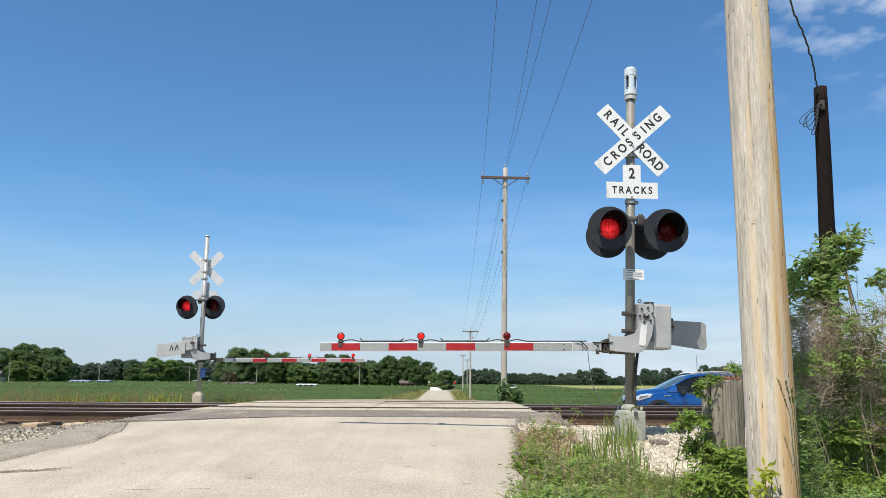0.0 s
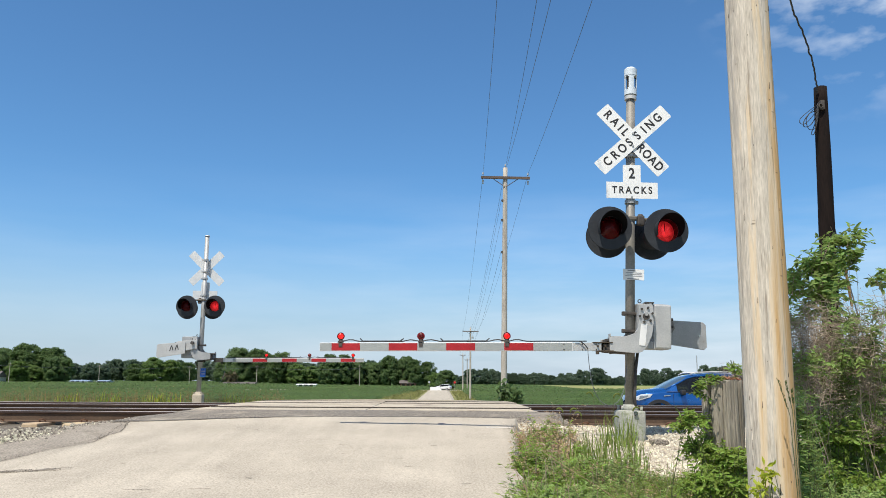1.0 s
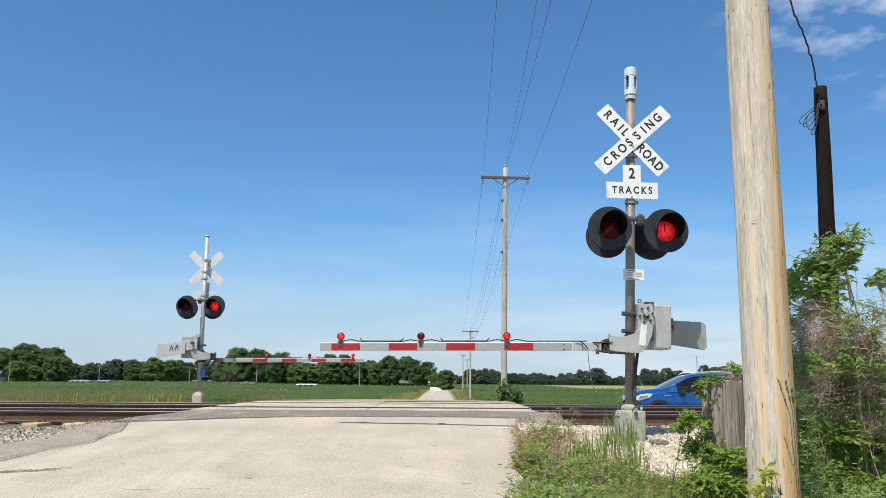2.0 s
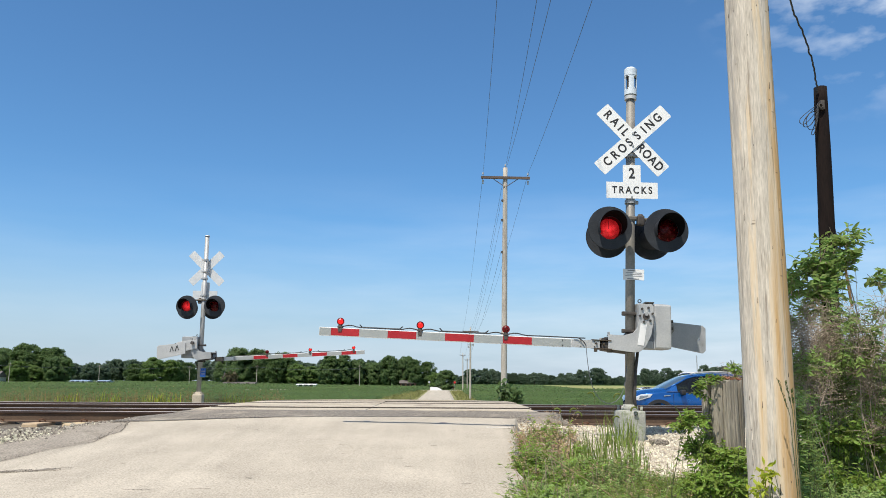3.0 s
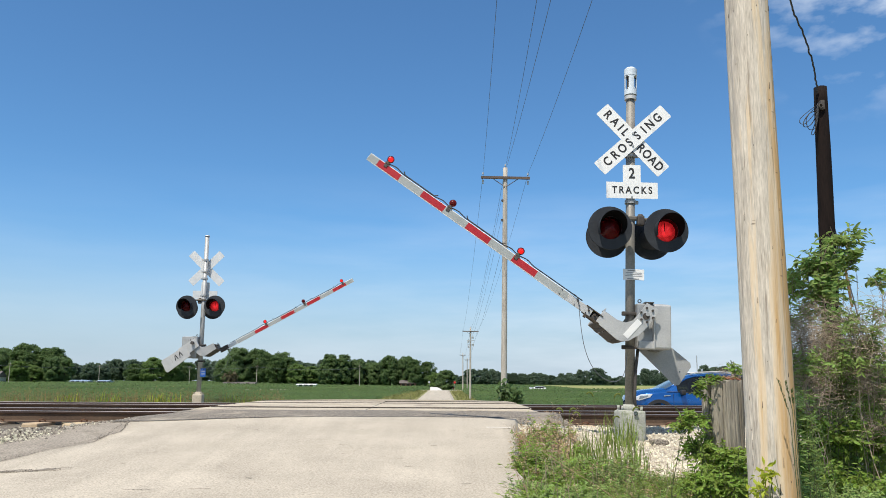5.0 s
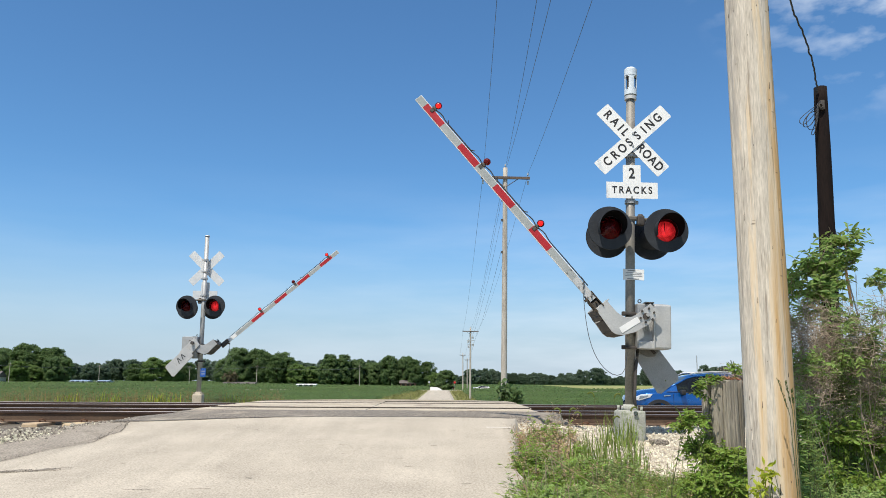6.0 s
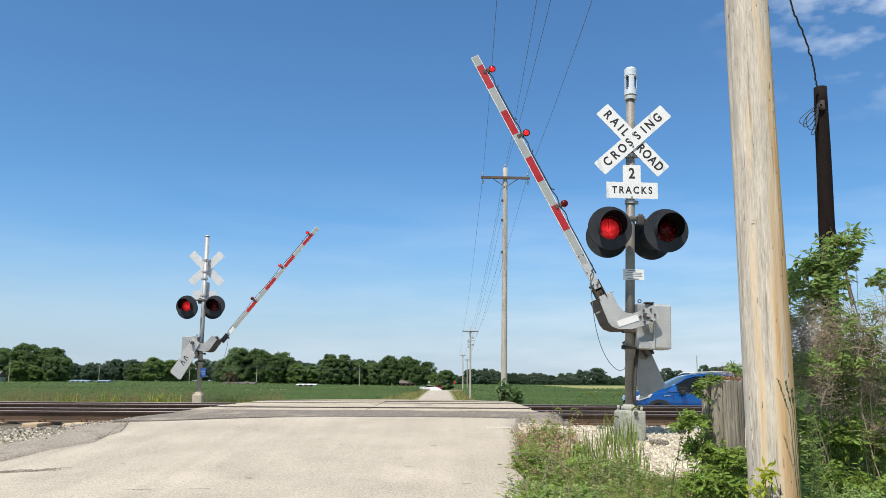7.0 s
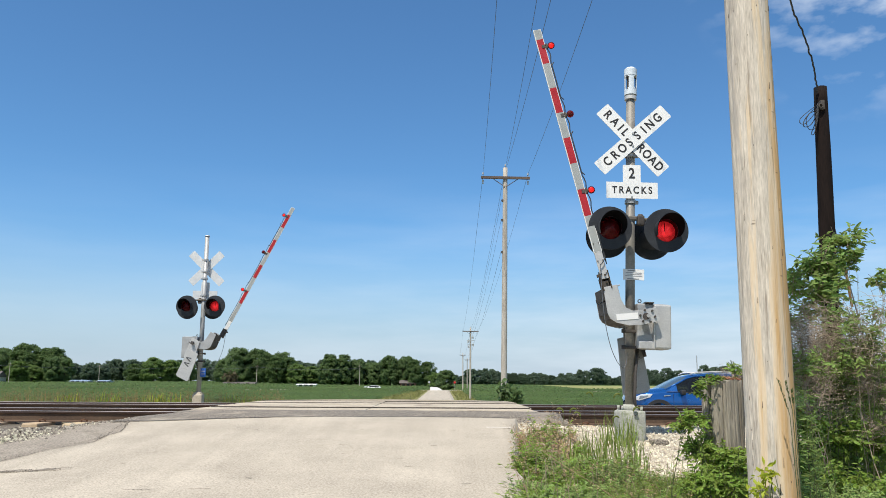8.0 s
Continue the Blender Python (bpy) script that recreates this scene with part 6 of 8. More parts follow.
                box(bm, (px, s * W * 0.5005, 0.68 * k), (0.008, 0.010, 0.62))
                part("door_gap", bm, M_PLASTIC, car)
            bm = bmesh.new()
            plate(bm, [(-hx + 1.05, 0.885), (-hx + 1.26, 0.90), (-hx + 1.27, 0.93), (-hx + 1.09, 0.93)], s * W * 0.497, s * W * 0.507, 0.004)
            part("side_vent", bm, M_CHROME, car)
            # pillars
            for x0, x1, x2, x3 in ((2.52, 2.62, 2.64, 2.56), (3.42, 3.55, 3.50, 3.40)):
                bm = bmesh.new()
                a = [bm.verts.new((x0 - hx, s * W * 0.488, 1.05 * k)), bm.verts.new((x1 - hx, s * W * 0.488, 1.05 * k)), bm.verts.new((x2 - hx, s * 0.632 * W / 1.84, 1.57 * k)), bm.verts.new((x3 - hx, s * 0.632 * W / 1.84, 1.57 * k))]
                bm.faces.new(a)
                bmesh.ops.solidify(bm, geom=bm.faces[:], thickness=0.02)
                part("pillar", bm, M_PLASTIC, car)
        if rails:
            bm = bmesh.new()
            tube(bm, [(-hx + 1.98, s * 0.58, 1.60 * k), (-hx + 2.12, s * 0.585, 1.665 * k), (-hx + 2.8, s * 0.58, 1.695 * k), (-hx + 3.6, s * 0.565, 1.665 * k), (-hx + 3.9, s * 0.55, 1.58 * k)], 0.022, 8)
            part("roof_rail", bm, M_ALU, car, "bright roof rail", smooth=True)
    bm = bmesh.new()
    box(bm, (-hx + 0.18, 0, 0.60), (0.05, 0.95, 0.16), 0.02)
    box(bm, (-hx + 0.22, 0, 0.40), (0.05, 1.2, 0.12), 0.02)
    part("grille", bm, M_PLASTIC, car, "black grille")
    return car


blue_car = build_car("bright blue crossover car waiting beyond the tracks", M_CARBLUE, pose(7.86, 24.3, 0.25, 0, 0, 0), H=1.58)
white_car = build_car("white car driving along the crossroad", M_CARWHITE, pose(60, 207, -0.45), rails=False, detail=False, H=1.22, L=4.6)
white_van = build_car("white pickup driving along the crossroad", M_CARWHITE, pose(16, 208, -0.45), rails=False, detail=False, H=1.6, L=4.3)
red_car = build_car("dark red car driving along the crossroad", M_CARRED, pose(1.2, 222, -0.4), rails=False, detail=False, H=1.22)


# ---- leaves, grass, stems ----
LEAF = np.array([(0, 0, 0), (0.5, 0.22, 0.05), (1, 0, -0.05), (0.5, -0.22, 0.05)])


def scatter_leaves(name, pts, size, mat, r, label="", parent=None, droop=0.3, aspect=1.0, kind="", normals=None, spread=0.42):
    """Many small pointed leaves, one at each point, in one mesh."""
    n = len(pts)
    s = size * (0.55 + 0.9 * r.random(n))
    yaw = r.uniform(0, 2 * np.pi, n)
    pit = r.normal(-droop, 0.5, n)
    rol = r.normal(0, 0.6, n)
    cy, sy, cp, sp_, cr, sr = np.cos(yaw), np.sin(yaw), np.cos(pit), np.sin(pit), np.cos(rol), np.sin(rol)
    ax = np.stack([cy * cp, sy * cp, sp_], 1)
    side = np.stack([-sy, cy, np.zeros(n)], 1)
    up = np.cross(ax, side)
    sd = side * cr[:, None] + up * sr[:, None]
    up = np.cross(ax, sd)
    if normals is not None:
        up = normals + r.normal(0, spread, (n, 3))
        up /= np.linalg.norm(up, axis=1)[:, None]
        ax = np.cross(up, r.normal(0, 1, (n, 3)))
        ax /= np.linalg.norm(ax, axis=1)[:, None]
        sd = np.cross(up, ax)
    V = (pts[:, None, :] + s[:, None, None] * (LEAF[None, :, 0:1] * ax[:, None] + aspect * LEAF[None, :, 1:2] * sd[:, None] + LEAF[None, :, 2:3] * up[:, None])).reshape(-1, 3)
    base = np.arange(n)[:, None] * 4
    Fc = np.concatenate([base + np.array([0, 1, 2]), base + np.array([0, 2, 3])])
    ob = sheet(name, V, Fc, mat, parent)
    if label:
        tagged(ob, label, kind=kind)
    return ob


def blades(name, roots, height, width, mat, r, bend=0.5, label="", parent=None):
    """Grass blades: tapering bent strips."""
    n = len(roots)
    h = height * (0.5 + 0.8 * r.random(n))
    yaw = r.uniform(0, 2 * np.pi, n)
    d = np.stack([np.cos(yaw), np.sin(yaw), np.zeros(n)], 1)
    w = np.stack([-np.sin(yaw), np.cos(yaw), np.zeros(n)], 1) * width * (0.6 + 0.8 * r.random((n, 1)))
    b = bend * h * r.random(n)
    V = []
    for s in (0.0, 0.35, 0.7, 1.0):
        c = roots + d * (b * s * s)[:, None] + np.array([0, 0, 1]) * (h * (s - 0.25 * s * s * (b / h)))[:, None]
        if s < 1:
            V += [c - w * (1 - s * 0.7), c + w * (1 - s * 0.7)]
        else:
            V += [c]
    V = np.stack(V, 1).reshape(-1, 3)
    base = np.arange(n)[:, None] * 7
    Fc = []
    for q in ([0, 1, 3], [0, 3, 2], [2, 3, 5], [2, 5, 4], [4, 5, 6]):
        Fc.append(base + np.array(q))
    ob = sheet(name, V, np.concatenate(Fc), mat, parent)
    return tagged(ob, label)


def in_blob(r, c, rad, n, shell=0.35):
    u = r.normal(0, 1, (n, 3))
    u /= np.linalg.norm(u, axis=1)[:, None]
    q = r.random(n) ** shell
    return np.array(c) + u * q[:, None] * np.array(rad)


def on_ground(r, n, x0, x1, y0, y1):
    p = np.stack([r.uniform(x0, x1, n), r.uniform(y0, y1, n), np.zeros(n)], 1)
    for i in range(n):
        p[i, 2] = ground_z(p[i, 0], p[i, 1]) - 0.01
    return p


def at(px, py, D):
    """The place at distance y = D along a sight line given by its two bearings from the standing point."""
    c, sn, th = math.cos(radians(0.33)), math.sin(radians(0.33)), radians(9.96)
    u, v = px - 784, py - 441
    a, b = (u * c + v * sn) / 1350, (u * sn - v * c) / 1350
    s = D / (math.cos(th) - b * math.sin(th))
    return a * s, D, 1.5 + (math.sin(th) + b * math.cos(th)) * s


# ---- trees ----
def tree_meshes(seed, kind):
    """A prototype tree: tapered trunk with limbs, and a lobed crown of leaf clumps. Unit height is 10 m."""
    r = np.random.default_rng(seed)
    bm = bmesh.new()
    tube(bm, [(0, 0, -0.3), (0.05, 0.03, 1.2), (0.1, -0.05, 2.6), (0, 0.05, 4.6), (0.05, 0, 6.8)], [0.34, 0.28, 0.24, 0.16, 0.06], 8)
    for k in range(7):
        a, z = r.uniform(0, 6.28), r.uniform(1.8, 4.5)
        q = Vector((math.cos(a), math.sin(a), 0.6))
        tube(bm, [Vector((0.05, 0, z)), Vector((0.05, 0, z)) + q * 1.2, Vector((0, 0, z + 0.5)) + q * 2.5], [0.13, 0.09, 0.04], 6)
    # small lobes stand on an uneven dome, with a few inside it
    lobes = []
    wide = 3.6 if kind == "round" else 2.6
    count = 150
    for k in range(count):
        a, z = r.uniform(0, 6.28), 0.6 + 9.0 * ((k + 0.5) / count) ** 0.9
        env = max(0.10, 1 - (abs(z - 4.6) / 5.4) ** 2.3) ** 0.6
        env *= 1 + 0.34 * noise.noise((math.cos(a) * 1.1 + seed * 3.7, math.sin(a) * 1.1, z * 0.30)) + 0.12 * noise.noise((math.cos(a) * 3 + seed, math.sin(a) * 3, z * 0.8))
        d = env * wide * (r.uniform(0.70, 1.02) if k % 5 else r.uniform(0.15, 0.5))
        lobes.append((d * math.cos(a), d * math.sin(a), z, r.uniform(0.45, 0.95) * (1 if kind == "round" else 0.85)))
    pts, nrm = [], []
    for lx, ly, lz, lr in lobes:
        q = in_blob(r, (lx, ly, lz), (lr * 1.15, lr * 1.15, lr * 0.8), int(330 * lr * lr), 0.35)
        pts.append(q)
        d = q - np.array([lx, ly, lz - 0.2 * lr])
        d /= np.linalg.norm(d, axis=1)[:, None]
        out = q - np.array([0, 0, 3.8])
        out /= np.linalg.norm(out, axis=1)[:, None]
        nrm.append(d * 0.5 + out * 0.5 + np.array([-0.1, -0.3, 0.35]))
    pts, nrm = np.concatenate(pts), np.concatenate(nrm)
    ok = pts[:, 2] > 0.25
    return bm, pts[ok], nrm[ok], r


PROTOS = []


def build_trees():
    # f: far leaves, with the distance haze in their colour
    mats = {"d": M_LEAF_TREE, "l": M_LEAF_LIGHT, "f": M_LEAF_HAZED}
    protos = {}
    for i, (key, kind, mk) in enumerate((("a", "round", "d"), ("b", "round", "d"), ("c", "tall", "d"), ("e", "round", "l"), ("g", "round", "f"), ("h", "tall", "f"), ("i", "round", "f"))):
        t = thing("tree", {"d": "full dark green broadleaf tree at the field edge", "l": "lighter green broadleaf tree at the field edge", "f": "distant broadleaf tree with air haze put into its leaf colour"}[mk], "tree", pose(0, -500 - 20 * i, -2), "treeline")
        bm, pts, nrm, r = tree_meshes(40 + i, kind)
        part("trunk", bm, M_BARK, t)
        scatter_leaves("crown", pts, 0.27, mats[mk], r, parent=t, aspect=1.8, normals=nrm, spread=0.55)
        protos[key] = (t, float(np.percentile(pts[:, 2], 99.5)), float(np.percentile(np.abs(pts[:, 0]), 98) + np.percentile(np.abs(pts[:, 1]), 98)))
    used = set()

    def put(key, px, top, width, D, depth=0):
        X, _, zt = at(px, top, D)
        zb = ground_z(X, D) - 0.15
        h = zt - zb
        w = width / 1350 * D
        src, ptop, pwid = protos[key]
        sx, sz = w / pwid, h / ptop
        if sx > 1.5 * sz and depth < 2:
            put(key, px - width * 0.23, top, width * 0.58, D, depth + 1)
            put(key, px + width * 0.23, top + float(rng.uniform(0.5, 0.12 * width)), width * 0.58, D + 4, depth + 1)
            return
        m = pose(X, D, zb, 0, 0, float(rng.uniform(0, 360)))
        if key not in used:
            used.add(key)
            ob = src
            ob.matrix_world = m
        else:
            ob = copy_thing(src, m)
        ob.scale = (sx, sx, sz)

    plan = [("a", 72, 610, 95, 330), ("b", 20, 617, 80, 340), ("b", 105, 632, 50, 325), ("a", -40, 612, 90, 345), ("e", 45, 640, 55, 320),
            ("e", 288, 634, 62, 360), ("b", 250, 645, 50, 380), ("b", 322, 642, 45, 380), ("a", 440, 617, 80, 330), ("b", 480, 624, 75, 335), ("c", 502, 632, 50, 325), ("a", 410, 636, 55, 340),
            ("e", 540, 645, 56, 320), ("c", 596, 628, 52, 310), ("b", 585, 640, 40, 312), ("a", 645, 638, 58, 318), ("c", 672, 644, 36, 312), ("a", 705, 631, 60, 305), ("b", 745, 638, 52, 300), ("c", 722, 636, 40, 306),
            ("a", 788, 656, 33, 219), ("e", 770, 660, 24, 240),
            ("b", 562, 652, 40, 330), ("b", 622, 648, 36, 325)]
    for p in plan:
        put(*p)
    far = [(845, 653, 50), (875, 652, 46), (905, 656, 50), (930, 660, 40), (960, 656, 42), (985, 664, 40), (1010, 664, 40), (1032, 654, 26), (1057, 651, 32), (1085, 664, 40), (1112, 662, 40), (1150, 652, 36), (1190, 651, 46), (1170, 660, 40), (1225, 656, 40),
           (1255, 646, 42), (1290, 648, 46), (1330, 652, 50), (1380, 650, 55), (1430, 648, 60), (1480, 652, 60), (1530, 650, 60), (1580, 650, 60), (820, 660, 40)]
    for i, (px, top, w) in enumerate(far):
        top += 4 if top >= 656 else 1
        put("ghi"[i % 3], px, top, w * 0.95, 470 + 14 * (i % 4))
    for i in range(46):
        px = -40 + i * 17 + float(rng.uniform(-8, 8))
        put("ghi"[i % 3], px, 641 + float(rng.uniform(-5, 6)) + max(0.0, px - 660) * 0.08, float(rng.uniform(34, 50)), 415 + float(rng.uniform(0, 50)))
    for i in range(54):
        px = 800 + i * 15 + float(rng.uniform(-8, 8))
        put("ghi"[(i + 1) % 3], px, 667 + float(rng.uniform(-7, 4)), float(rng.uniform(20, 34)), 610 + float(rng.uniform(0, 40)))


build_trees()


def house(label, px, D, w, d, h, roof_h, wall, roof):
    X = (px - 784) / 1350 * D
    zb = ground_z(X, D) - 0.4
    hs = thing("house", label, "house", pose(X, D, zb, 0, 0, 0), "far houses")
    bm = bmesh.new()
    box(bm, (0, 0, h / 2), (w, d, h), 0.03)
    part("wall", bm, wall, hs)
    bm = bmesh.new()
    o = 0.4
    v = [(-w / 2 - o, -d / 2 - o, h), (w / 2 + o, -d / 2 - o, h), (w / 2 + o, d / 2 + o, h), (-w / 2 - o, d / 2 + o, h), (-w / 2 - o, 0, h + roof_h), (w / 2 + o, 0, h + roof_h)]
    vv = [bm.verts.new(p) for p in v]
    for f in ((0, 1, 5, 4), (2, 3, 4, 5), (0, 4, 3), (1, 2, 5), (3, 2, 1, 0)):
        bm.faces.new([vv[i] for i in f])
    part("roof", bm, roof, hs)
    for k in range(3):
        bm = bmesh.new()
        box(bm, (-w * 0.3 + k * w * 0.3, -d / 2 - 0.02, h * 0.55), (1.1, 0.08, 1.2), 0.01)
        part("window", bm, M_GLASS, hs)


house("low house with a dark roof at the treeline", -2, 315, 8, 7, 2.4, 2.4, M_SIDING, M_ROOF)
house("long shed with a pale blue metal roof", 155, 312, 7, 6, 0.9, 0.55, M_SIDING, M_ROOFBLUE)
house("shed with a pale blue metal roof", 196, 312, 4, 6, 0.9, 0.55, M_SIDING, M_ROOFBLUE)
house("low farm building with a grey roof", 432, 300, 12, 6, 0.6, 0.6, M_SIDING, M_ROOF)
house("white mobile home among the trees", 548, 262, 6, 3, 1.0, 0.35, M_WHITE, M_WHITE)
house("brick house with a dark roof among the trees", 725, 300, 6, 6, 1.5, 1.2, M_BRICKRED, M_ROOF)


# signs and parapet at the far junction
def stop_sign(label, x, y, z, face):
    s = thing("road_sign", label, "road sign", pose(x, y, z, 0, 0, 0 if face < 0 else 180), "junction signs")
    bm = bmesh.new()
    rod(bm, (0, 0, 0), (0, 0, 2.6), 0.04, None, 8)
    part("post", bm, M_GALV, s)
    bm = bmesh.new()
    pts = [(0.3 * math.cos(radians(22.5 + 45 * k)), 2.2 + 0.3 * math.sin(radians(22.5 + 45 * k))) for k in range(8)]
    plate(bm, pts, -0.06, -0.045)
    for fc in bm.faces:
        fc.normal_update()
        fc.material_index = 0 if fc.normal.y < -0.5 else 1
    part("panel", bm, [M_REDSIGN, M_SIGNBACK], s, "red octagonal panel")


stop_sign("red octagonal stop sign on a post by the far junction", 3.2, 198, -0.55, -1)
stop_sign("grey back of an octagonal sign on a post", -3.6, 214, -0.5, 1)
bm = bmesh.new()
plate(bm, [(-2.4, 0), (0.7, 0), (0.7, 0.25), (0.3, 0.55), (-0.5, 0.95), (-2.4, 1.0)], -0.2, 0.2, 0.03)
par = part("culvert_wall", bm, M_WHITE, None, m=pose(-0.75, 203.5, -0.55))
tagged(par, "low whitewashed culvert wall beside the far road", "wall")
mast2 = thing("radio_mast", "thin distant lattice radio mast", "mast", pose(218, 660, 0))
bm = bmesh.new()
for dx, dy in ((-.4, 0), (.4, 0), (0, .5)):
    rod(bm, (dx, dy, 0), (dx * .6, dy * .6, 26), 0.12, None, 5)
for k in range(13):
    rod(bm, (-.4, 0, k * 2), (.4, 0, k * 2 + 2), 0.07, None, 4)
part("lattice", bm, M_GALV, mast2)


v, f = [], []
for k in range(13):
    x = 44 + k * 5.0
    for y in (246, 300, 350, 400):
        v.append((x + (y - 246) * 0.05, y, ground_z(x, y) + 0.1))
for k in range(12):
    for q in range(3):
        a = k * 4 + q
        f.append((a, a + 4, a + 5, a + 1))
tagged(sheet("stubble_field", v, f, M_STUBBLE), "pale ripe field beyond the soybeans", "field", kind="structure")


# ---- near plants ----
def shrub(label, name, blobs, leaf, size, seed, stems, stem_mat=None, aspect=1.0, lush=1.0, tilt=0.6):
    """A shrub: stems from the ground into each clump, and leaves filling the clumps."""
    r = np.random.default_rng(seed)
    t = thing(name, label, "shrub" if "weed" not in name else "weed", None)
    bm = bmesh.new()
    pts = []
    for (x, y, z, rx, ry, rz, n) in blobs:
        pts.append(in_blob(r, (x, y, z), (rx, ry, rz), int(n * lush), 0.45))
        for k in range(stems):
            gx, gy = x + r.uniform(-.3, .3) * rx, y + r.uniform(-.5, .5) * ry
            e = in_blob(r, (x, y, z), (rx, ry, rz), 1, 0.8)[0]
            gz = ground_z(gx, gy) - 0.05
            mid = Vector((gx, gy, gz)).lerp(Vector(e), 0.5) + Vector((r.uniform(-.08, .08), r.uniform(-.08, .08), 0.05))
            tube(bm, [(gx, gy, gz), mid, Vector(e)], [0.006, 0.0045, 0.002], 4)
    tagged(part("stem_growth", bm, stem_mat or M_STEM, t), kind="stuff")
    pts = np.concatenate(pts)
    for i in range(len(pts)):
        pts[i, 2] = max(pts[i, 2], ground_z(pts[i, 0], pts[i, 1]) + 0.02)
    scatter_leaves("foliage", pts, size, leaf, r, parent=t, aspect=aspect, normals=np.tile([-0.35, -0.45, 0.6], (len(pts), 1)), spread=tilt)
    return t


def clump(px, py, D, w, h, n, depth=0.5):
    x, y, z = at(px, py, D)
    return (x, y, z, w / 1350 * D / 2, depth, h / 1350 * D / 2, n)


def leaf_sheet(name, base, axis, up, size, mat, parent=None, aspect=1.0, full=True):
    """Leaves with a folded midrib, one at each base point along its axis."""
    axis = axis / np.linalg.norm(axis, axis=1)[:, None]
    side = np.cross(up, axis)
    side /= np.linalg.norm(side, axis=1)[:, None] + 1e-9
    up = np.cross(axis, side)
    shape = [(0, 0, 0), (0.30, 0.20, 0.05), (0.70, 0.15, 0.02), (1, 0, -0.10), (0.70, -0.15, 0.02), (0.30, -0.20, 0.05)] if full else [(0, 0, 0), (0.5, 0.2, 0.03), (1, 0, -0.06), (0.5, -0.2, 0.03)]
    shape = np.array(shape)
    n, k = len(base), len(shape)
    V = base[:, None] + size[:, None, None] * (shape[None, :, 0:1] * axis[:, None] + aspect * shape[None, :, 1:2] * side[:, None] + shape[None, :, 2:3] * up[:, None])
    at0 = np.arange(n)[:, None] * k
    if full:
        F = np.concatenate([at0 + np.array([0, 3, 2, 1]), at0 + np.array([0, 5, 4, 3])])
    else:
        F = np.concatenate([at0 + np.array([0, 2, 1]), at0 + np.array([0, 3, 2])])
    return sheet(name, V.reshape(-1, 3), F, mat, parent)


def twig_sheet(name, paths, radius, mat, parent=None):
    """Thin three-sided stems along many paths of equal count: paths is (n, m, 3)."""
    n, m, _ = paths.shape
    ring_ = np.array([(math.cos(a), math.sin(a), 0) for a in (0.3, 2.4, 4.5)])
    taper = np.linspace(1.0, 0.35, m)
    V = paths[:, :, None, :] + ring_[None, None] * (radius * taper)[None, :, None, None]
    idx = np.arange(n * m * 3).reshape(n, m, 3)
    F = []
    for k in range(3):
        q = np.stack([idx[:, :-1, k], idx[:, :-1, (k + 1) % 3], idx[:, 1:, (k + 1) % 3], idx[:, 1:, k]], -1)
        F.append(q.reshape(-1, 4))
    ob = sheet(name, V.reshape(-1, 3), np.concatenate(F), mat, parent)
    return tagged(ob, kind="stuff")


def leafy_shrub(name, label, category, blobs, mat, size, seed, leaves=11, length=0.34, droop=0.10, aspect=1.0, stem=None, group=""):
    """A shrub of arching twigs with leaves to either side; each clump gives centre, radii and its count of twigs."""
    r = np.random.default_rng(seed)
    t = thing(name, label, category, None, group)
    P, B, A, U, S = [], [], [], [], []
    for (x, y, z, rx, ry, rz, n) in blobs:
        c, rad = np.array((x, y, z)), np.array((rx, ry, rz))
        u = r.normal(0, 1, (n, 3))
        u /= np.linalg.norm(u, axis=1)[:, None]
        p0 = c + u * rad * (0.75 * r.random((n, 1)) ** 0.6)
        L = length * r.uniform(0.6, 1.25, n) * min(1.0, 1.6 * max(rx, rz) / length)
        d = u * 0.75 + np.array([0, -0.1, 0.45]) + r.normal(0, 0.45, (n, 3))
        d /= np.linalg.norm(d, axis=1)[:, None]
        p0 = p0 - d * (L * 0.5)[:, None]
        side = np.cross(d, np.array([0, 0, 1.0]) + r.normal(0, 0.25, (n, 3)))
        side /= np.linalg.norm(side, axis=1)[:, None]
        def along(q):
            return p0 + d * (L * q)[:, None] - np.array([0, 0, 1.0]) * (droop * L * q * q)[:, None]
        P.append(np.stack([along(q) for q in (0.0, 0.5, 1.0)], 1))
        for k in range(leaves):
            q = 0.12 + 0.88 * (k + r.uniform(0, 0.6, n)) / leaves
            sgn = 1 if k % 2 else -1
            B.append(along(q))
            A.append(d * r.uniform(0.2, 0.9, (n, 1)) + side * sgn * 0.9 + r.normal(0, 0.28, (n, 3)) - np.array([0, 0, 0.25]))
            U.append(np.array([-0.15, -0.50, 0.8]) + r.normal(0, 0.42, (n, 3)))
            S.append(size * r.uniform(0.55, 1.15, n) * (1.0 - 0.25 * (k / leaves)))
    B, A, U, S = (np.concatenate(v) for v in (B, A, U, S))
    leaf_sheet("foliage", B, A, U, S, mat, t, aspect)
    P = np.concatenate(P)
    # a few main stems run from the ground into each clump
    trunks = []
    for (x, y, z, rx, ry, rz, n) in blobs:
        for k in range(n // 12 if size < 0.05 else max(2, n // 12)):
            e = np.array((x, y, z)) + r.uniform(-0.6, 0.6, 3) * np.array((rx, ry, rz))
            gx, gy = e[0] + r.uniform(-.15, .15), e[1] + r.uniform(-.1, .2)
            g = np.array((gx, gy, ground_z(gx, gy) - 0.05))
            trunks.append(np.stack([g, (g + e) / 2 + np.array((r.uniform(-.07, .07), r.uniform(-.07, .07), 0.04)), e]))
    twig_sheet("stem_growth", np.concatenate([P, np.stack(trunks)]), 0.0042, stem or M_STEM, t)
    return t


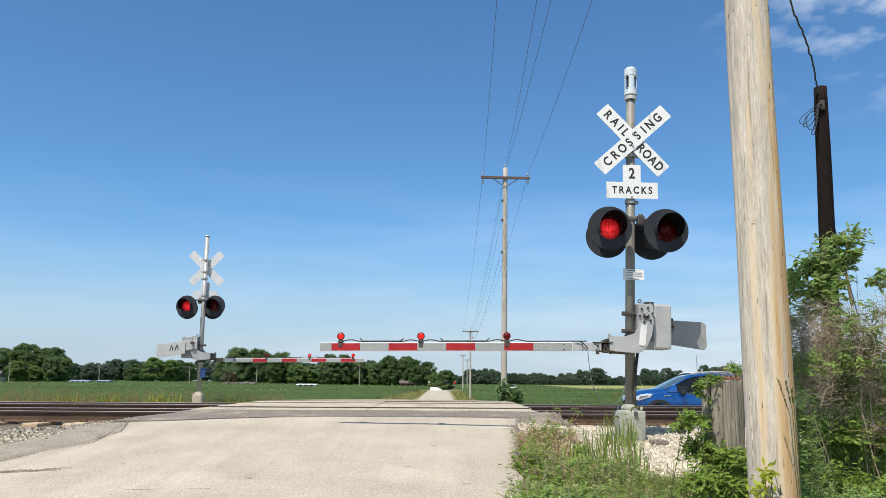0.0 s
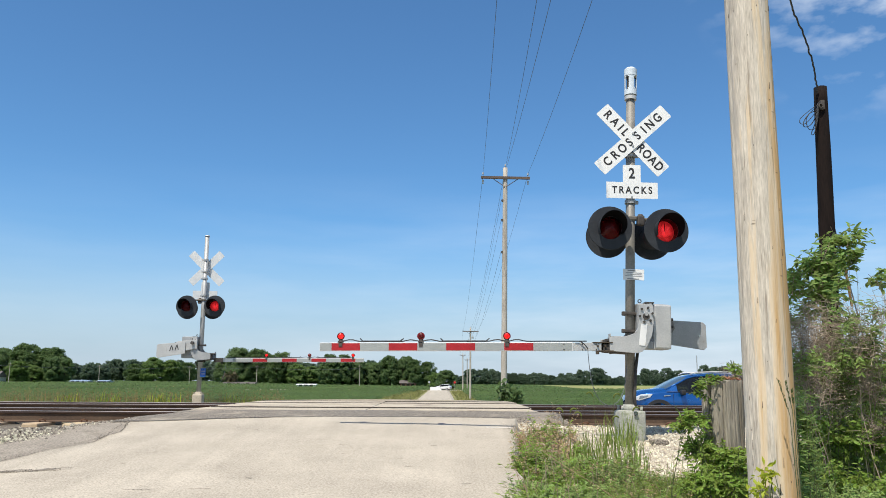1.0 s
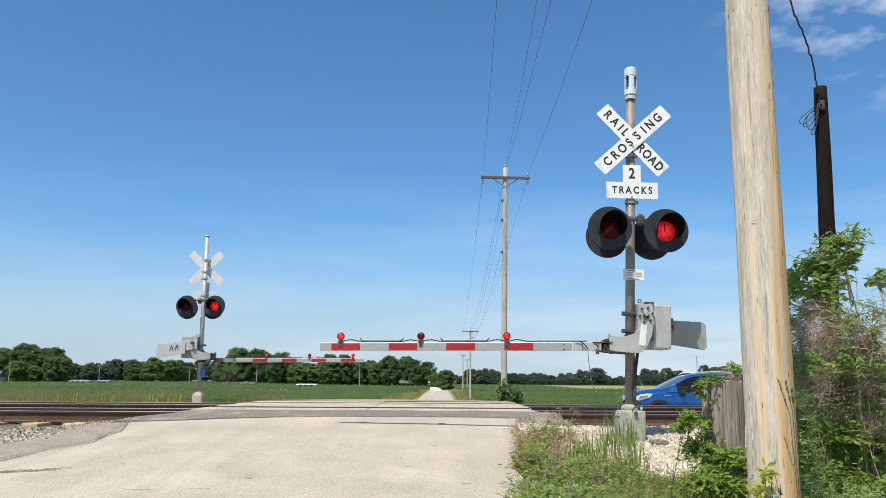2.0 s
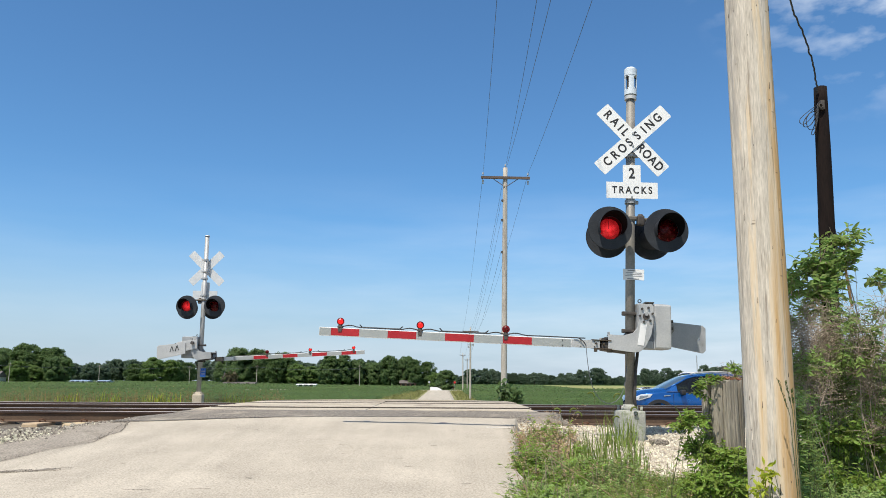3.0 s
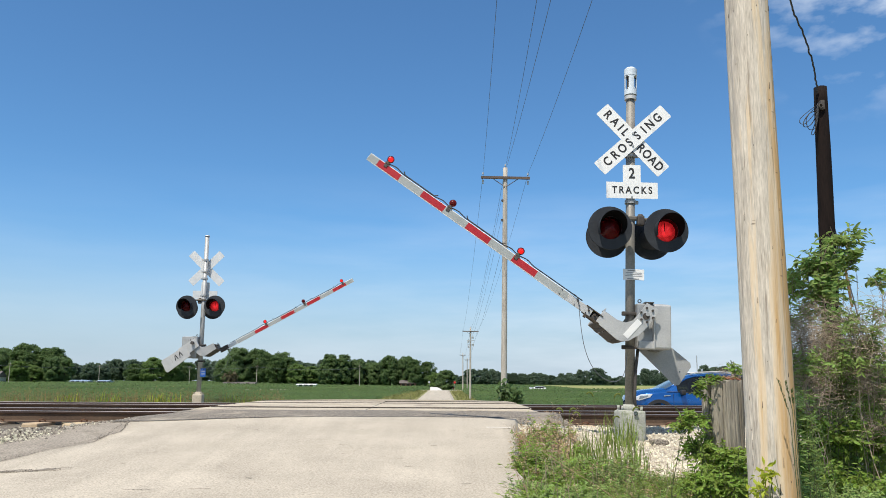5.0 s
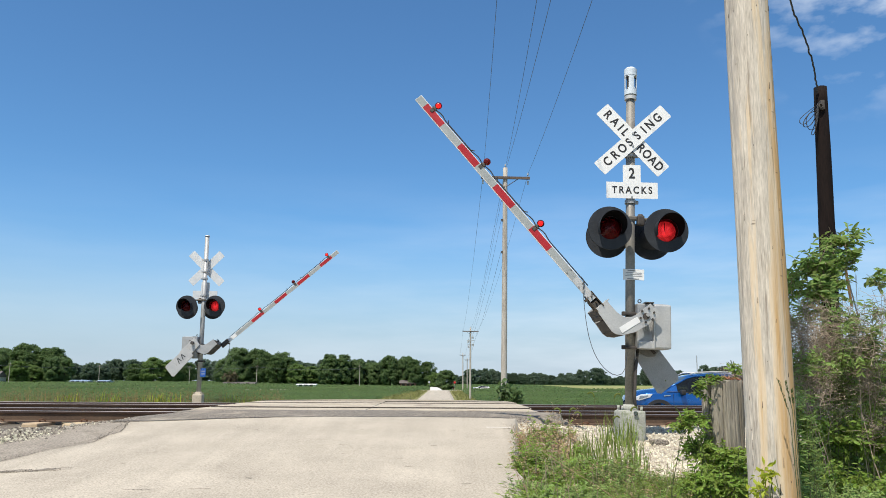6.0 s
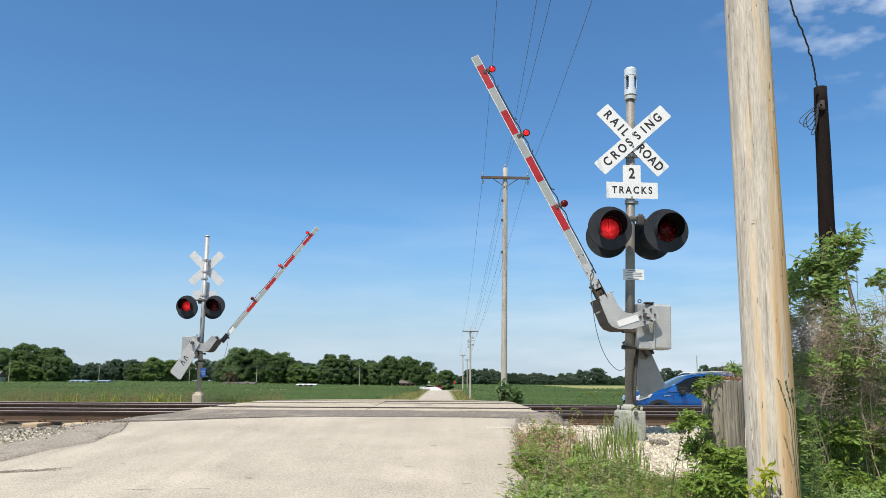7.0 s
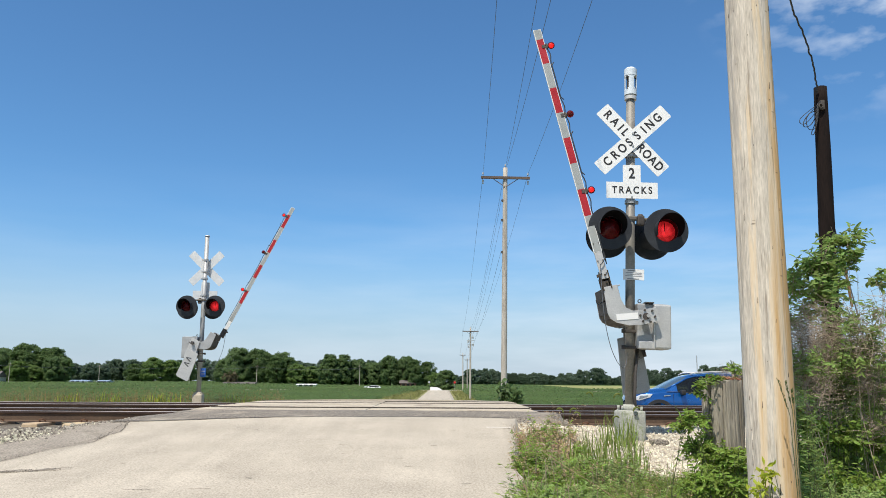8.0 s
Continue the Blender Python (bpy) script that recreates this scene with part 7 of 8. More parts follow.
def weed_field(name, label, spots, mat, seed, leaf=0.03, stems=5, fans=7, lobes=5, spread=0.10, aspect=0.75, stem_mat=None):
    """Soft bushy weeds: stems with fans of small leaflets. spots: x, y, z, height in rows."""
    r = np.random.default_rng(seed)
    n = len(spots) * stems
    root = np.repeat(spots[:, :3], stems, 0) + np.stack([r.normal(0, .02, n), r.normal(0, .02, n), np.zeros(n)], 1)
    h = np.repeat(spots[:, 3], stems) * r.uniform(0.55, 1.1, n)
    yaw = r.uniform(0, 2 * np.pi, n)
    lean = np.stack([np.cos(yaw), np.sin(yaw), np.zeros(n)], 1) * (spread * r.uniform(0.3, 1.5, n) * (0.4 + h / 0.3))[:, None]
    def along(q):
        return root + lean * q ** 1.5 + np.array([0, 0, 1.0]) * (h * q)[:, None]
    paths = np.stack([along(q) for q in (0.0, 0.5, 1.0)], 1)
    B, A, U, S = [], [], [], []
    for k in range(fans):
        q = 0.22 + 0.78 * (k + r.random(n)) / fans
        p = root + lean * (q ** 1.5)[:, None] + np.array([0, 0, 1.0]) * (h * q)[:, None]
        a0 = r.uniform(0, 2 * np.pi, n)
        reach = np.stack([np.cos(a0), np.sin(a0), r.uniform(-0.1, 0.7, n)], 1)
        wide = np.stack([-np.sin(a0), np.cos(a0), np.zeros(n)], 1)
        for m in range(lobes):
            w = (m - (lobes - 1) / 2) / max(1, lobes - 1) * 2
            B.append(p + reach * leaf * 0.45 * (1 - abs(w)))
            A.append(reach + wide * w * 0.95 + r.normal(0, .15, (n, 3)))
            U.append(np.array([-0.10, -0.40, 0.85]) + r.normal(0, .40, (n, 3)))
            S.append(leaf * r.uniform(0.7, 1.3, n))
    B, A, U, S = (np.concatenate(v) for v in (B, A, U, S))
    w = leaf_sheet(name, B, A, U, S, mat, None, aspect, full=False)
    tagged(w, label, "weeds", kind="stuff")
    st = twig_sheet("weed_stems", paths, 0.0025, stem_mat or M_STEM)
    tagged(st, "thin stems of the verge weeds", "weeds", kind="stuff")


SWAY = []


def build_plants():
    top = leafy_shrub("shrub", "leafy green shrub growing round the dark pole", "shrub",
          [clump(1490, 422, 8.4, 80, 40, 24, .35), clump(1500, 455, 8.4, 70, 50, 22, .35), clump(1445, 468, 8.3, 90, 60, 40, .4), clump(1455, 508, 8.3, 100, 56, 38, .4),
           clump(1405, 500, 8.2, 40, 70, 18, .3), clump(1440, 548, 8.4, 80, 50, 16, .4), clump(1545, 492, 8.3, 60, 40, 8, .3), clump(1405, 565, 8.3, 40, 60, 7, .3), clump(1450, 500, 8.8, 90, 90, 26, .2)],
          M_LEAF_BUSH, 0.115, 11, 10, 0.42, 0.25, 1.0, M_DEAD)
    SWAY.append((top, (4.5, 8.4, 0.5), 0.35, 0.0))
    leafy_shrub("shrub", "dark green shrub thicket beside the tall pole", "shrub",
          [clump(1480, 650, 7.9, 220, 150, 120, .3), clump(1490, 780, 7.8, 230, 220, 200, .3), clump(1560, 700, 7.8, 80, 150, 44, .3)],
          M_LEAF_BUSH, 0.10, 12, 11, 0.34)
    leafy_shrub("shrub", "leafy green sprays growing through dead stalks", "shrub",
          [clump(1500, 575, 6.9, 150, 80, 34), clump(1540, 620, 6.8, 80, 90, 44), clump(1430, 640, 6.7, 80, 80, 44), clump(1480, 640, 6.8, 120, 60, 40), clump(1555, 550, 7.5, 50, 60, 8), clump(1490, 690, 7.2, 170, 90, 84), clump(1440, 668, 7.1, 80, 80, 30), clump(1552, 690, 7.1, 70, 130, 44)],
          M_LEAF_BUSH, 0.072, 17, 10, 0.28)
    leafy_shrub("shrub", "light green leafy shrub with broad leaves", "shrub",
          [clump(1480, 770, 6.9, 180, 110, 105, .4), clump(1550, 790, 6.9, 80, 150, 60, .4), clump(1445, 835, 6.7, 110, 100, 64, .4), clump(1525, 862, 6.6, 120, 70, 60, .3), clump(1430, 760, 6.8, 50, 110, 22, .3)],
          M_LEAF_VINE, 0.080, 18, 10, 0.26)
    leafy_shrub("weed_patch", "low green weeds round the pole foot", "weed",
          [clump(1440, 872, 5.6, 70, 60, 30, .25), clump(1500, 880, 5.9, 130, 40, 44, .3)], M_WEED, 0.055, 13, 10, 0.2)
    leafy_shrub("vine", "green creeper climbing over the stump", "vine",
          [clump(1240, 690, 5.25, 22, 70, 14, .08), clump(1225, 738, 5.25, 64, 50, 44, .12), clump(1203, 752, 5.25, 36, 24, 10, .08), clump(1240, 790, 5.3, 80, 70, 100, .22), clump(1295, 815, 5.15, 90, 80, 120, .22),
           clump(1250, 850, 5.1, 110, 80, 150, .22), clump(1320, 862, 4.95, 60, 50, 50, .12), clump(1265, 666, 5.3, 44, 12, 8, .06), clump(1300, 648, 5.5, 40, 14, 9, .08)],
          M_LEAF_VINE, 0.047, 14, 9, 0.14, 0.4)
    shrub("yellowing vine leaves at the pole foot", "vine",
          [clump(1348, 850, 4.3, 50, 44, 40, .06), clump(1362, 835, 4.3, 30, 34, 16, .05), clump(1340, 872, 4.3, 50, 30, 26, .06)], M_LEAF_YEL, 0.042, 15, 4, aspect=1.0, tilt=0.9)
    # dry brown seed stalks: a haze of fine twigs
    r = np.random.default_rng(21)
    t = thing("dead_weed", "dry brown branching weed stalks among the shrubs", "weed")
    SWAY.append((t, (3.6, 6.8, 0.4), 0.25, 1.1))
    bm = bmesh.new()
    heads = []
    for px, py, D, w, h, n in ((1425, 560, 7.5, 60, 100, 18), (1435, 590, 6.9, 70, 110, 24), (1480, 575, 6.9, 120, 120, 34), (1545, 560, 7.0, 80, 150, 22), (1530, 650, 6.9, 110, 130, 24), (1440, 640, 6.6, 80, 90, 13), (1460, 700, 6.7, 110, 80, 7), (1545, 730, 6.7, 60, 90, 7), (1309, 662, 5.72, 20, 40, 26), (1550, 790, 6.9, 60, 110, 4)):
        for k in range(n):
            c = clump(px, py, D, w, h, 1)
            e = Vector(in_blob(r, c[:3], c[3:6], 1, 0.5)[0])
            g = Vector((e.x + r.uniform(-.15, .15), e.y + r.uniform(-.15, .15), ground_z(e.x, e.y)))
            low = g.lerp(e, 0.78) + Vector((r.uniform(-.12, .12), r.uniform(-.12, .12), 0))
            if k % 11 == 0:
                tube(bm, [g, g.lerp(low, .5) + Vector((r.uniform(-.12, .12), 0, 0)), low], [0.005, 0.0045, 0.004], 3)
            tube(bm, [low, low.lerp(e, .5) + Vector((r.uniform(-.05, .05), 0, 0)), e], [0.0024, 0.002, 0.0012], 3)
            for q in range(16):
                s = low.lerp(e, r.uniform(0, 1))
                v = Vector(r.normal(0, 1, 3)).normalized()
                v.z = abs(v.z) * 0.5
                tip = s + v * r.uniform(.08, .24) * (0.35 if D < 6 else 1.0)
                tube(bm, [s, s.lerp(tip, .5) + Vector((0, 0, .01)), tip], [0.002, 0.0016, 0.001], 3)
                for u in range(9):
                    heads.append(tip + Vector(r.normal(0, .022, 3)))
    tagged(part("stalk_growth", bm, M_DEAD, t), kind="stuff")
    scatter_leaves("seed_haze", np.array([tuple(h) for h in heads]), 0.0105, M_DEAD, r, parent=t, aspect=1.5)
    # narrow-leaved goldenrod beside the pole, and seeding spikes in front of it
    r = np.random.default_rng(22)
    t = thing("tall_weed", "tall narrow-leaved dark green weed beside the pole", "weed")
    P, B, A = [], [], []
    for k in range(13):
        x, y, z = at(1412 + 38 * r.random(), 690 + 90 * r.random(), 4.5 + 0.9 * r.random())
        g, e = np.array((x + r.uniform(-.1, .1), y, ground_z(x, y))), np.array((x, y, z))
        bow = np.array((r.uniform(-.08, .08), r.uniform(-.05, .05), 0))
        P.append(np.stack([g, (g + e) / 2 + bow, e]))
        for q in r.uniform(0.3, 1.0, 46):
            B.append(g + (e - g) * q + bow * 4 * q * (1 - q) * 0.5)
            yaw = r.uniform(0, 6.28)
            A.append((math.cos(yaw), math.sin(yaw), r.uniform(-0.2, 0.7)))
    leaf_sheet("foliage", np.array(B), np.array(A), np.tile([0, -0.2, 1.0], (len(B), 1)) + r.normal(0, .3, (len(B), 3)), r.uniform(.04, .075, len(B)), M_WEED, t, 0.36)
    twig_sheet("stem_growth", np.stack(P), 0.004, M_STEM, t)
    t = thing("seeding_weed", "dark green weed with narrow seeding spikes against the pole", "weed")
    P, B, A = [], [], []
    for p0, p1, p2 in (((1412, 800), (1398, 735), (1376, 672)), ((1413, 800), (1402, 725), (1390, 676)), ((1414, 790), (1405, 720), (1401, 690))):
        q0, q1, q2 = (np.array(at(px, py, 4.22)) for px, py in (p0, p1, p2))
        q0[2] = ground_z(q0[0], q0[1])
        P.append(np.stack([q0, q1, q2]))
        for q in r.uniform(0.15, 1.0, 64):
            B.append(q1 + (q2 - q1) * q)
            yaw = r.uniform(0, 6.28)
            A.append((0.5 * math.cos(yaw), 0.5 * math.sin(yaw), 0.9))
    leaf_sheet("seed_spike", np.array(B), np.array(A), r.normal(0, 1, (len(B), 3)), r.uniform(.009, .018, len(B)), M_WEED_DARK, t, 0.8)
    twig_sheet("stem_growth", np.stack(P), 0.003, M_STEM, t)
    # verge: soft bushy weeds in drifts, russet and dry towards the gravel
    r = np.random.default_rng(30)
    drifts = [[], [], [], []]
    for k in range(2300):
        y = r.uniform(5.0, 10.4)
        x = road_right(y) - 0.02 + abs(r.normal(0, 0.8))
        if x > 3.4 or (x > 1.9 and y > 7.4) or (y > 8.4 and (x > road_right(y) + 0.85 or r.random() < 0.86)):
            continue
        gz = ground_z(x, y)
        lump = max(0.0, 0.55 + noise.noise((x * 1.5, y * 1.5, 2.0)))
        hh = 0.07 + 0.27 * lump * r.uniform(.5, 1.25)
        if y > 8.4:
            hh *= r.uniform(0.4, 1.25)
            which = 3 if r.random() < 0.75 else 1
        elif x > 1.55 and r.random() < 0.6:
            hh *= 0.7
            which = 3 if r.random() < 0.35 else 2
        else:
            which = 3 if y > 7.4 and r.random() < 0.22 else 0 if noise.noise((x * 2.0, y * 2.0, 9.0)) > -0.12 else (1 if r.random() < 0.7 else 2)
        drifts[which].append((x, y, gz - 0.01, hh))
    for k in range(640):
        x, y = r.uniform(1.45, 2.75), r.uniform(5.2, 7.5)
        drifts[(2, 2, 3, 0)[int(r.integers(4))]].append((x, y, ground_z(x, y) - 0.01, r.uniform(0.08, 0.30)))
    for d, (mt, leaf, asp, lobes, lab) in zip(drifts, ((M_WEED, 0.034, 0.75, 5, "soft ferny bright green weeds along the road verge"), (M_LEAF_VINE, 0.046, 0.9, 3, "broad-leaved green weeds along the road verge"),
                                                       (M_GRASS, 0.055, 0.32, 3, "narrow-leaved green weeds along the road verge"), (M_RUSSET, 0.026, 0.8, 4, "dried russet weeds at the gravel edge"))):
        weed_field("verge_weeds", lab, np.array(d), mt, 31, leaf, 5, 7, lobes, 0.11, asp, M_DEAD if mt is M_RUSSET else None)
    # a pale broken stalk lying across the weeds
    bm = bmesh.new()
    way = [at(px, py, D) for px, py, D in ((962, 800, 7.2), (1000, 826, 6.8), (1040, 850, 6.5), (1092, 884, 6.1))]
    tube(bm, smooth_path(way, 5), 0.0028, 6)
    tagged(part("dry_stalk", bm, M_STRAW), "pale broken dry stalk lying across the weeds", "weed")
    bm = bmesh.new()
    tips = []
    for k in range(100):
        y = r.uniform(5.2, 8.6)
        x = road_right(y) + abs(r.normal(0, 0.8))
        if x > 3.4 or (x > 2.2 and y > 7.6):
            continue
        gz = ground_z(x, y)
        h = r.uniform(.2, .5)
        e = Vector((x + r.uniform(-.16, .16), y + r.uniform(-.1, .1), gz + h))
        tube(bm, smooth_path([(x, y, gz), Vector((x, y, gz)).lerp(e, .55) + Vector((r.uniform(-.05, .05), 0, .03)), e], 3), [0.0032, 0.003, 0.0028, 0.0025, 0.002, 0.0016, 0.0012], 3)
        for q in range(9):
            tips.append(Vector((x, y, gz)).lerp(e, r.uniform(.55, 1.0)) + Vector(r.normal(0, .012, 3)))
    tagged(part("dry_stems", bm, M_DEAD), "dry brown seeding stems among the verge weeds", "weeds", kind="stuff")
    w = scatter_leaves("seed_tufts", np.array([tuple(q) for q in tips]), 0.022, M_STRAW, r, aspect=0.7)
    tagged(w, "straw-coloured seed tufts among the verge weeds", "weeds", kind="stuff")
    g1 = on_ground(r, 2200, 1.35, 4.6, 5.2, 8.4)
    keep = np.array([p[0] > road_right(p[1]) + 0.12 and not (p[0] > 2.0 and p[1] > 7.3 and r.random() < 0.85) for p in g1])
    w = blades("verge_grass", g1[keep], 0.25, 0.005, M_GRASS, r, 0.6)
    tagged(w, "long green grass on the road verge", "grass", kind="stuff")
    g2 = np.concatenate([on_ground(r, 260, 0.9, 1.5, 8.4, 10.6), on_ground(r, 1500, 1.4, 2.7, 5.4, 7.7)])
    w = blades("dry_grass", g2, 0.24, 0.005, M_STRAW, r, 0.7)
    tagged(w, "dry straw-coloured grass at the pavement edge", "grass", kind="stuff")
    # tall grass round the mast base
    g3 = np.concatenate([on_ground(r, 80, 2.05, 2.45, 9.8, 10.2), on_ground(r, 150, 1.62, 2.25, 8.3, 9.3), on_ground(r, 70, 1.3, 1.75, 7.8, 8.6)])
    w = blades("mast_grass", g3, 0.40, 0.0075, M_GRASS, r, 0.5)
    tagged(w, "tall green grass round the mast base", "grass", kind="stuff")
    # foxtails
    for px, py in ((1049, 700), (1088, 702), (1010, 728), (1027, 735), (1086, 742), (993, 728), (1120, 726)):
        D = 9.6
        x, y, z = at(px, py, D)
        t = thing("foxtail_grass", "nodding green foxtail seed head on a thin stalk", "grass", None, "foxtails")
        bm = bmesh.new()
        s = 1 if px % 2 else -1
        gz = ground_z(x, y)
        tube(bm, [(x + .05 * s, y, gz), (x + .03 * s, y, (gz + z) / 2), (x + 0.01 * s, y, z - .02)], 0.003, 4)
        part("stalk", bm, M_STEM, t)
        SWAY.append((t, (x, y, gz), 1.2, px * 0.05))
        bm = bmesh.new()
        arc = [(x + .01 * s - s * 0.045 * (1 - math.cos(a)), y, z - .02 + 0.055 * math.sin(a)) for a in [radians(12 * i) for i in range(13)]]
        tube(bm, arc, [0.004] + [0.011] * 10 + [0.008, 0.003], 7)
        part("seed_head", bm, M_TALLGRASS, t, "fuzzy pale green seed head")
    # bright clumps of broad-leaved grass on the far bank
    for gx, gy in ((-9.9, 23.0), (-8.6, 23.1), (-8.1, 22.9), (-11.2, 23.2), (-6.2, 23.0)):
        c = on_ground(r, 46, gx - .35, gx + .35, gy - .15, gy + .15)
        w = blades("grass_clump", c, 0.36, 0.014, leafy("bright_grass", (0.30, 0.36, 0.04), (0.46, 0.50, 0.08), 0.35, 0.2, 1.0), r, 0.5)
        tagged(w, "bright yellow-green grass clump beyond the tracks", "grass", "grass clumps", kind="stuff")
    # tall grass and soybeans beyond the tracks
    g4 = np.concatenate([on_ground(r, 5200, -22, -4.5, 22.5, 26.0), on_ground(r, 500, 1.8, 5.0, 21.5, 25)])
    w = blades("tall_grass", g4, 0.27, 0.006, M_TALLGRASS, r, 0.8)
    tagged(w, "tall yellow-green grass beyond the tracks", "grass", kind="stuff")
    n = 230000
    yy = 60 + (202 - 60) * r.random(n) ** 1.6
    xx = r.uniform(-0.75, 0.75, n) * yy
    ok = (xx < -9.2 + np.maximum(0, yy - 120) * 0.05) | (xx > 4.8)
    xx, yy = xx[ok], yy[ok]
    xx = np.round(xx / 0.8) * 0.8 + r.normal(0, .12, len(xx))
    p = np.stack([xx, yy, far_ground(xx, yy) + r.uniform(.12, .34, len(xx)) + 0.3 * np.clip((yy - 170) / 25, 0, 1)], 1)
    w = scatter_leaves("soybean_plants", p, 0.20, leafy("soybean_leaves", (0.052, 0.098, 0.028), (0.110, 0.165, 0.048), 0.3, 0.32, 0.05), r, aspect=2.2, normals=np.tile([0, -0.25, 0.9], (len(p), 1)), spread=0.24)
    tagged(w, "green soybean plants in rows", "crop", kind="stuff")
    n = 16000
    yy = r.uniform(194, 203.5, n)
    xx = r.uniform(-0.72, 0.72, n) * 200
    ok = (xx < -5.5) | (xx > 5.5)
    xx, yy = xx[ok], yy[ok]
    p = np.stack([xx, yy, far_ground(xx, yy) + r.uniform(.2, .62, len(xx))], 1)
    w = scatter_leaves("soybean_plants", p, 0.42, bpy.data.materials["soybean_leaves"], r, aspect=2.2, normals=np.tile([0, -0.35, 0.8], (len(p), 1)), spread=0.24)
    tagged(w, "taller green soybean plants along the crossroad", "crop", kind="stuff")
    n = 70000
    yy = 213 + 230 * r.random(n)
    xx = r.uniform(-0.72, 0.72, n) * yy
    ok = ~((xx > 44) & (xx < 108) & (yy > 245) & (yy < 402))
    xx, yy, n = xx[ok], yy[ok], int(ok.sum())
    p = np.stack([xx, yy, far_ground(xx, yy) + r.uniform(.05, .25, n)], 1)
    w = scatter_leaves("soybean_plants", p, 0.5, bpy.data.materials["soybean_leaves"], r, aspect=2.2, normals=np.tile([0, -0.25, 0.9], (len(p), 1)), spread=0.24)
    tagged(w, "green soybean plants beyond the crossroad", "crop", kind="stuff")
    g6 = np.concatenate([on_ground(r, 4200, -22, -4.8, 22.6, 25.0)])
    w = blades("reddish_grass", g6, 0.46, 0.0026, leafy("reddish_grass_blades", (0.28, 0.13, 0.065), (0.42, 0.25, 0.125), 0.25, 0.3, 0.4), r, 0.4)
    tagged(w, "reddish-brown seeding grass beyond the tracks", "grass", kind="stuff")
    p = np.repeat(g6[::2], 5, axis=0)
    p = p + np.stack([r.normal(0, .07, len(p)), r.normal(0, .07, len(p)), r.uniform(.20, .52, len(p))], 1)
    w = scatter_leaves("reddish_seed_heads", p, 0.035, bpy.data.materials["reddish_grass_blades"], r, aspect=0.8)
    tagged(w, "fine reddish seed heads of the grass beyond the tracks", "grass", kind="stuff")
    # vine-grown shrub at the foot of the far pole
    shrub("leafy vine shrub at the foot of the utility pole", "shrub",
          [(2.86, 36.6, 1.05, 0.30, 0.25, 0.60, 150), (3.42, 36.4, 0.85, 0.42, 0.35, 0.50, 200)], M_LEAF_TREE, 0.24, 16, 4, aspect=1.5)
    shrub("brown-leaved bush before the treeline", "shrub", [clump(408, 668, 300, 28, 22, 320, 1.5)], leafy("brown_bush_leaves", (0.105, 0.090, 0.050), (0.175, 0.150, 0.080), 0.3, 0.25, 0.5), 0.9, 23, 3, aspect=1.4)
    g5 = np.concatenate([on_ground(r, 3000, 2.2, 5.0, 40, 200), on_ground(r, 4500, -9.0, -4.0, 40, 200)])
    w = blades("roadside_grass", g5, 0.30, 0.05, M_VERGEGRASS, r, 0.5)
    tagged(w, "rank grass along the far road verges", "grass", kind="stuff")


build_plants()


# ---- loose gate cables ----
CABLES = []


def loose_cable(m, pv, label):
    """A slack cable from the gate arm to the mast, in short rigid links."""
    t = thing("slack_cable", label, "cable")
    links = []
    for k in range(22):
        bm = bmesh.new()
        rod(bm, (0, 0, -0.041), (0, 0, 0.041), 0.005, None, 6)
        links.append(part("cable_link", bm, M_SLACK, t))
    CABLES.append((links, m, pv))


loose_cable(NEAR, PIVOT, "slack grey cable hanging from the gate arm")
loose_cable(FAR, PIVOT_FAR, "slack dark cable hanging from the far gate arm")


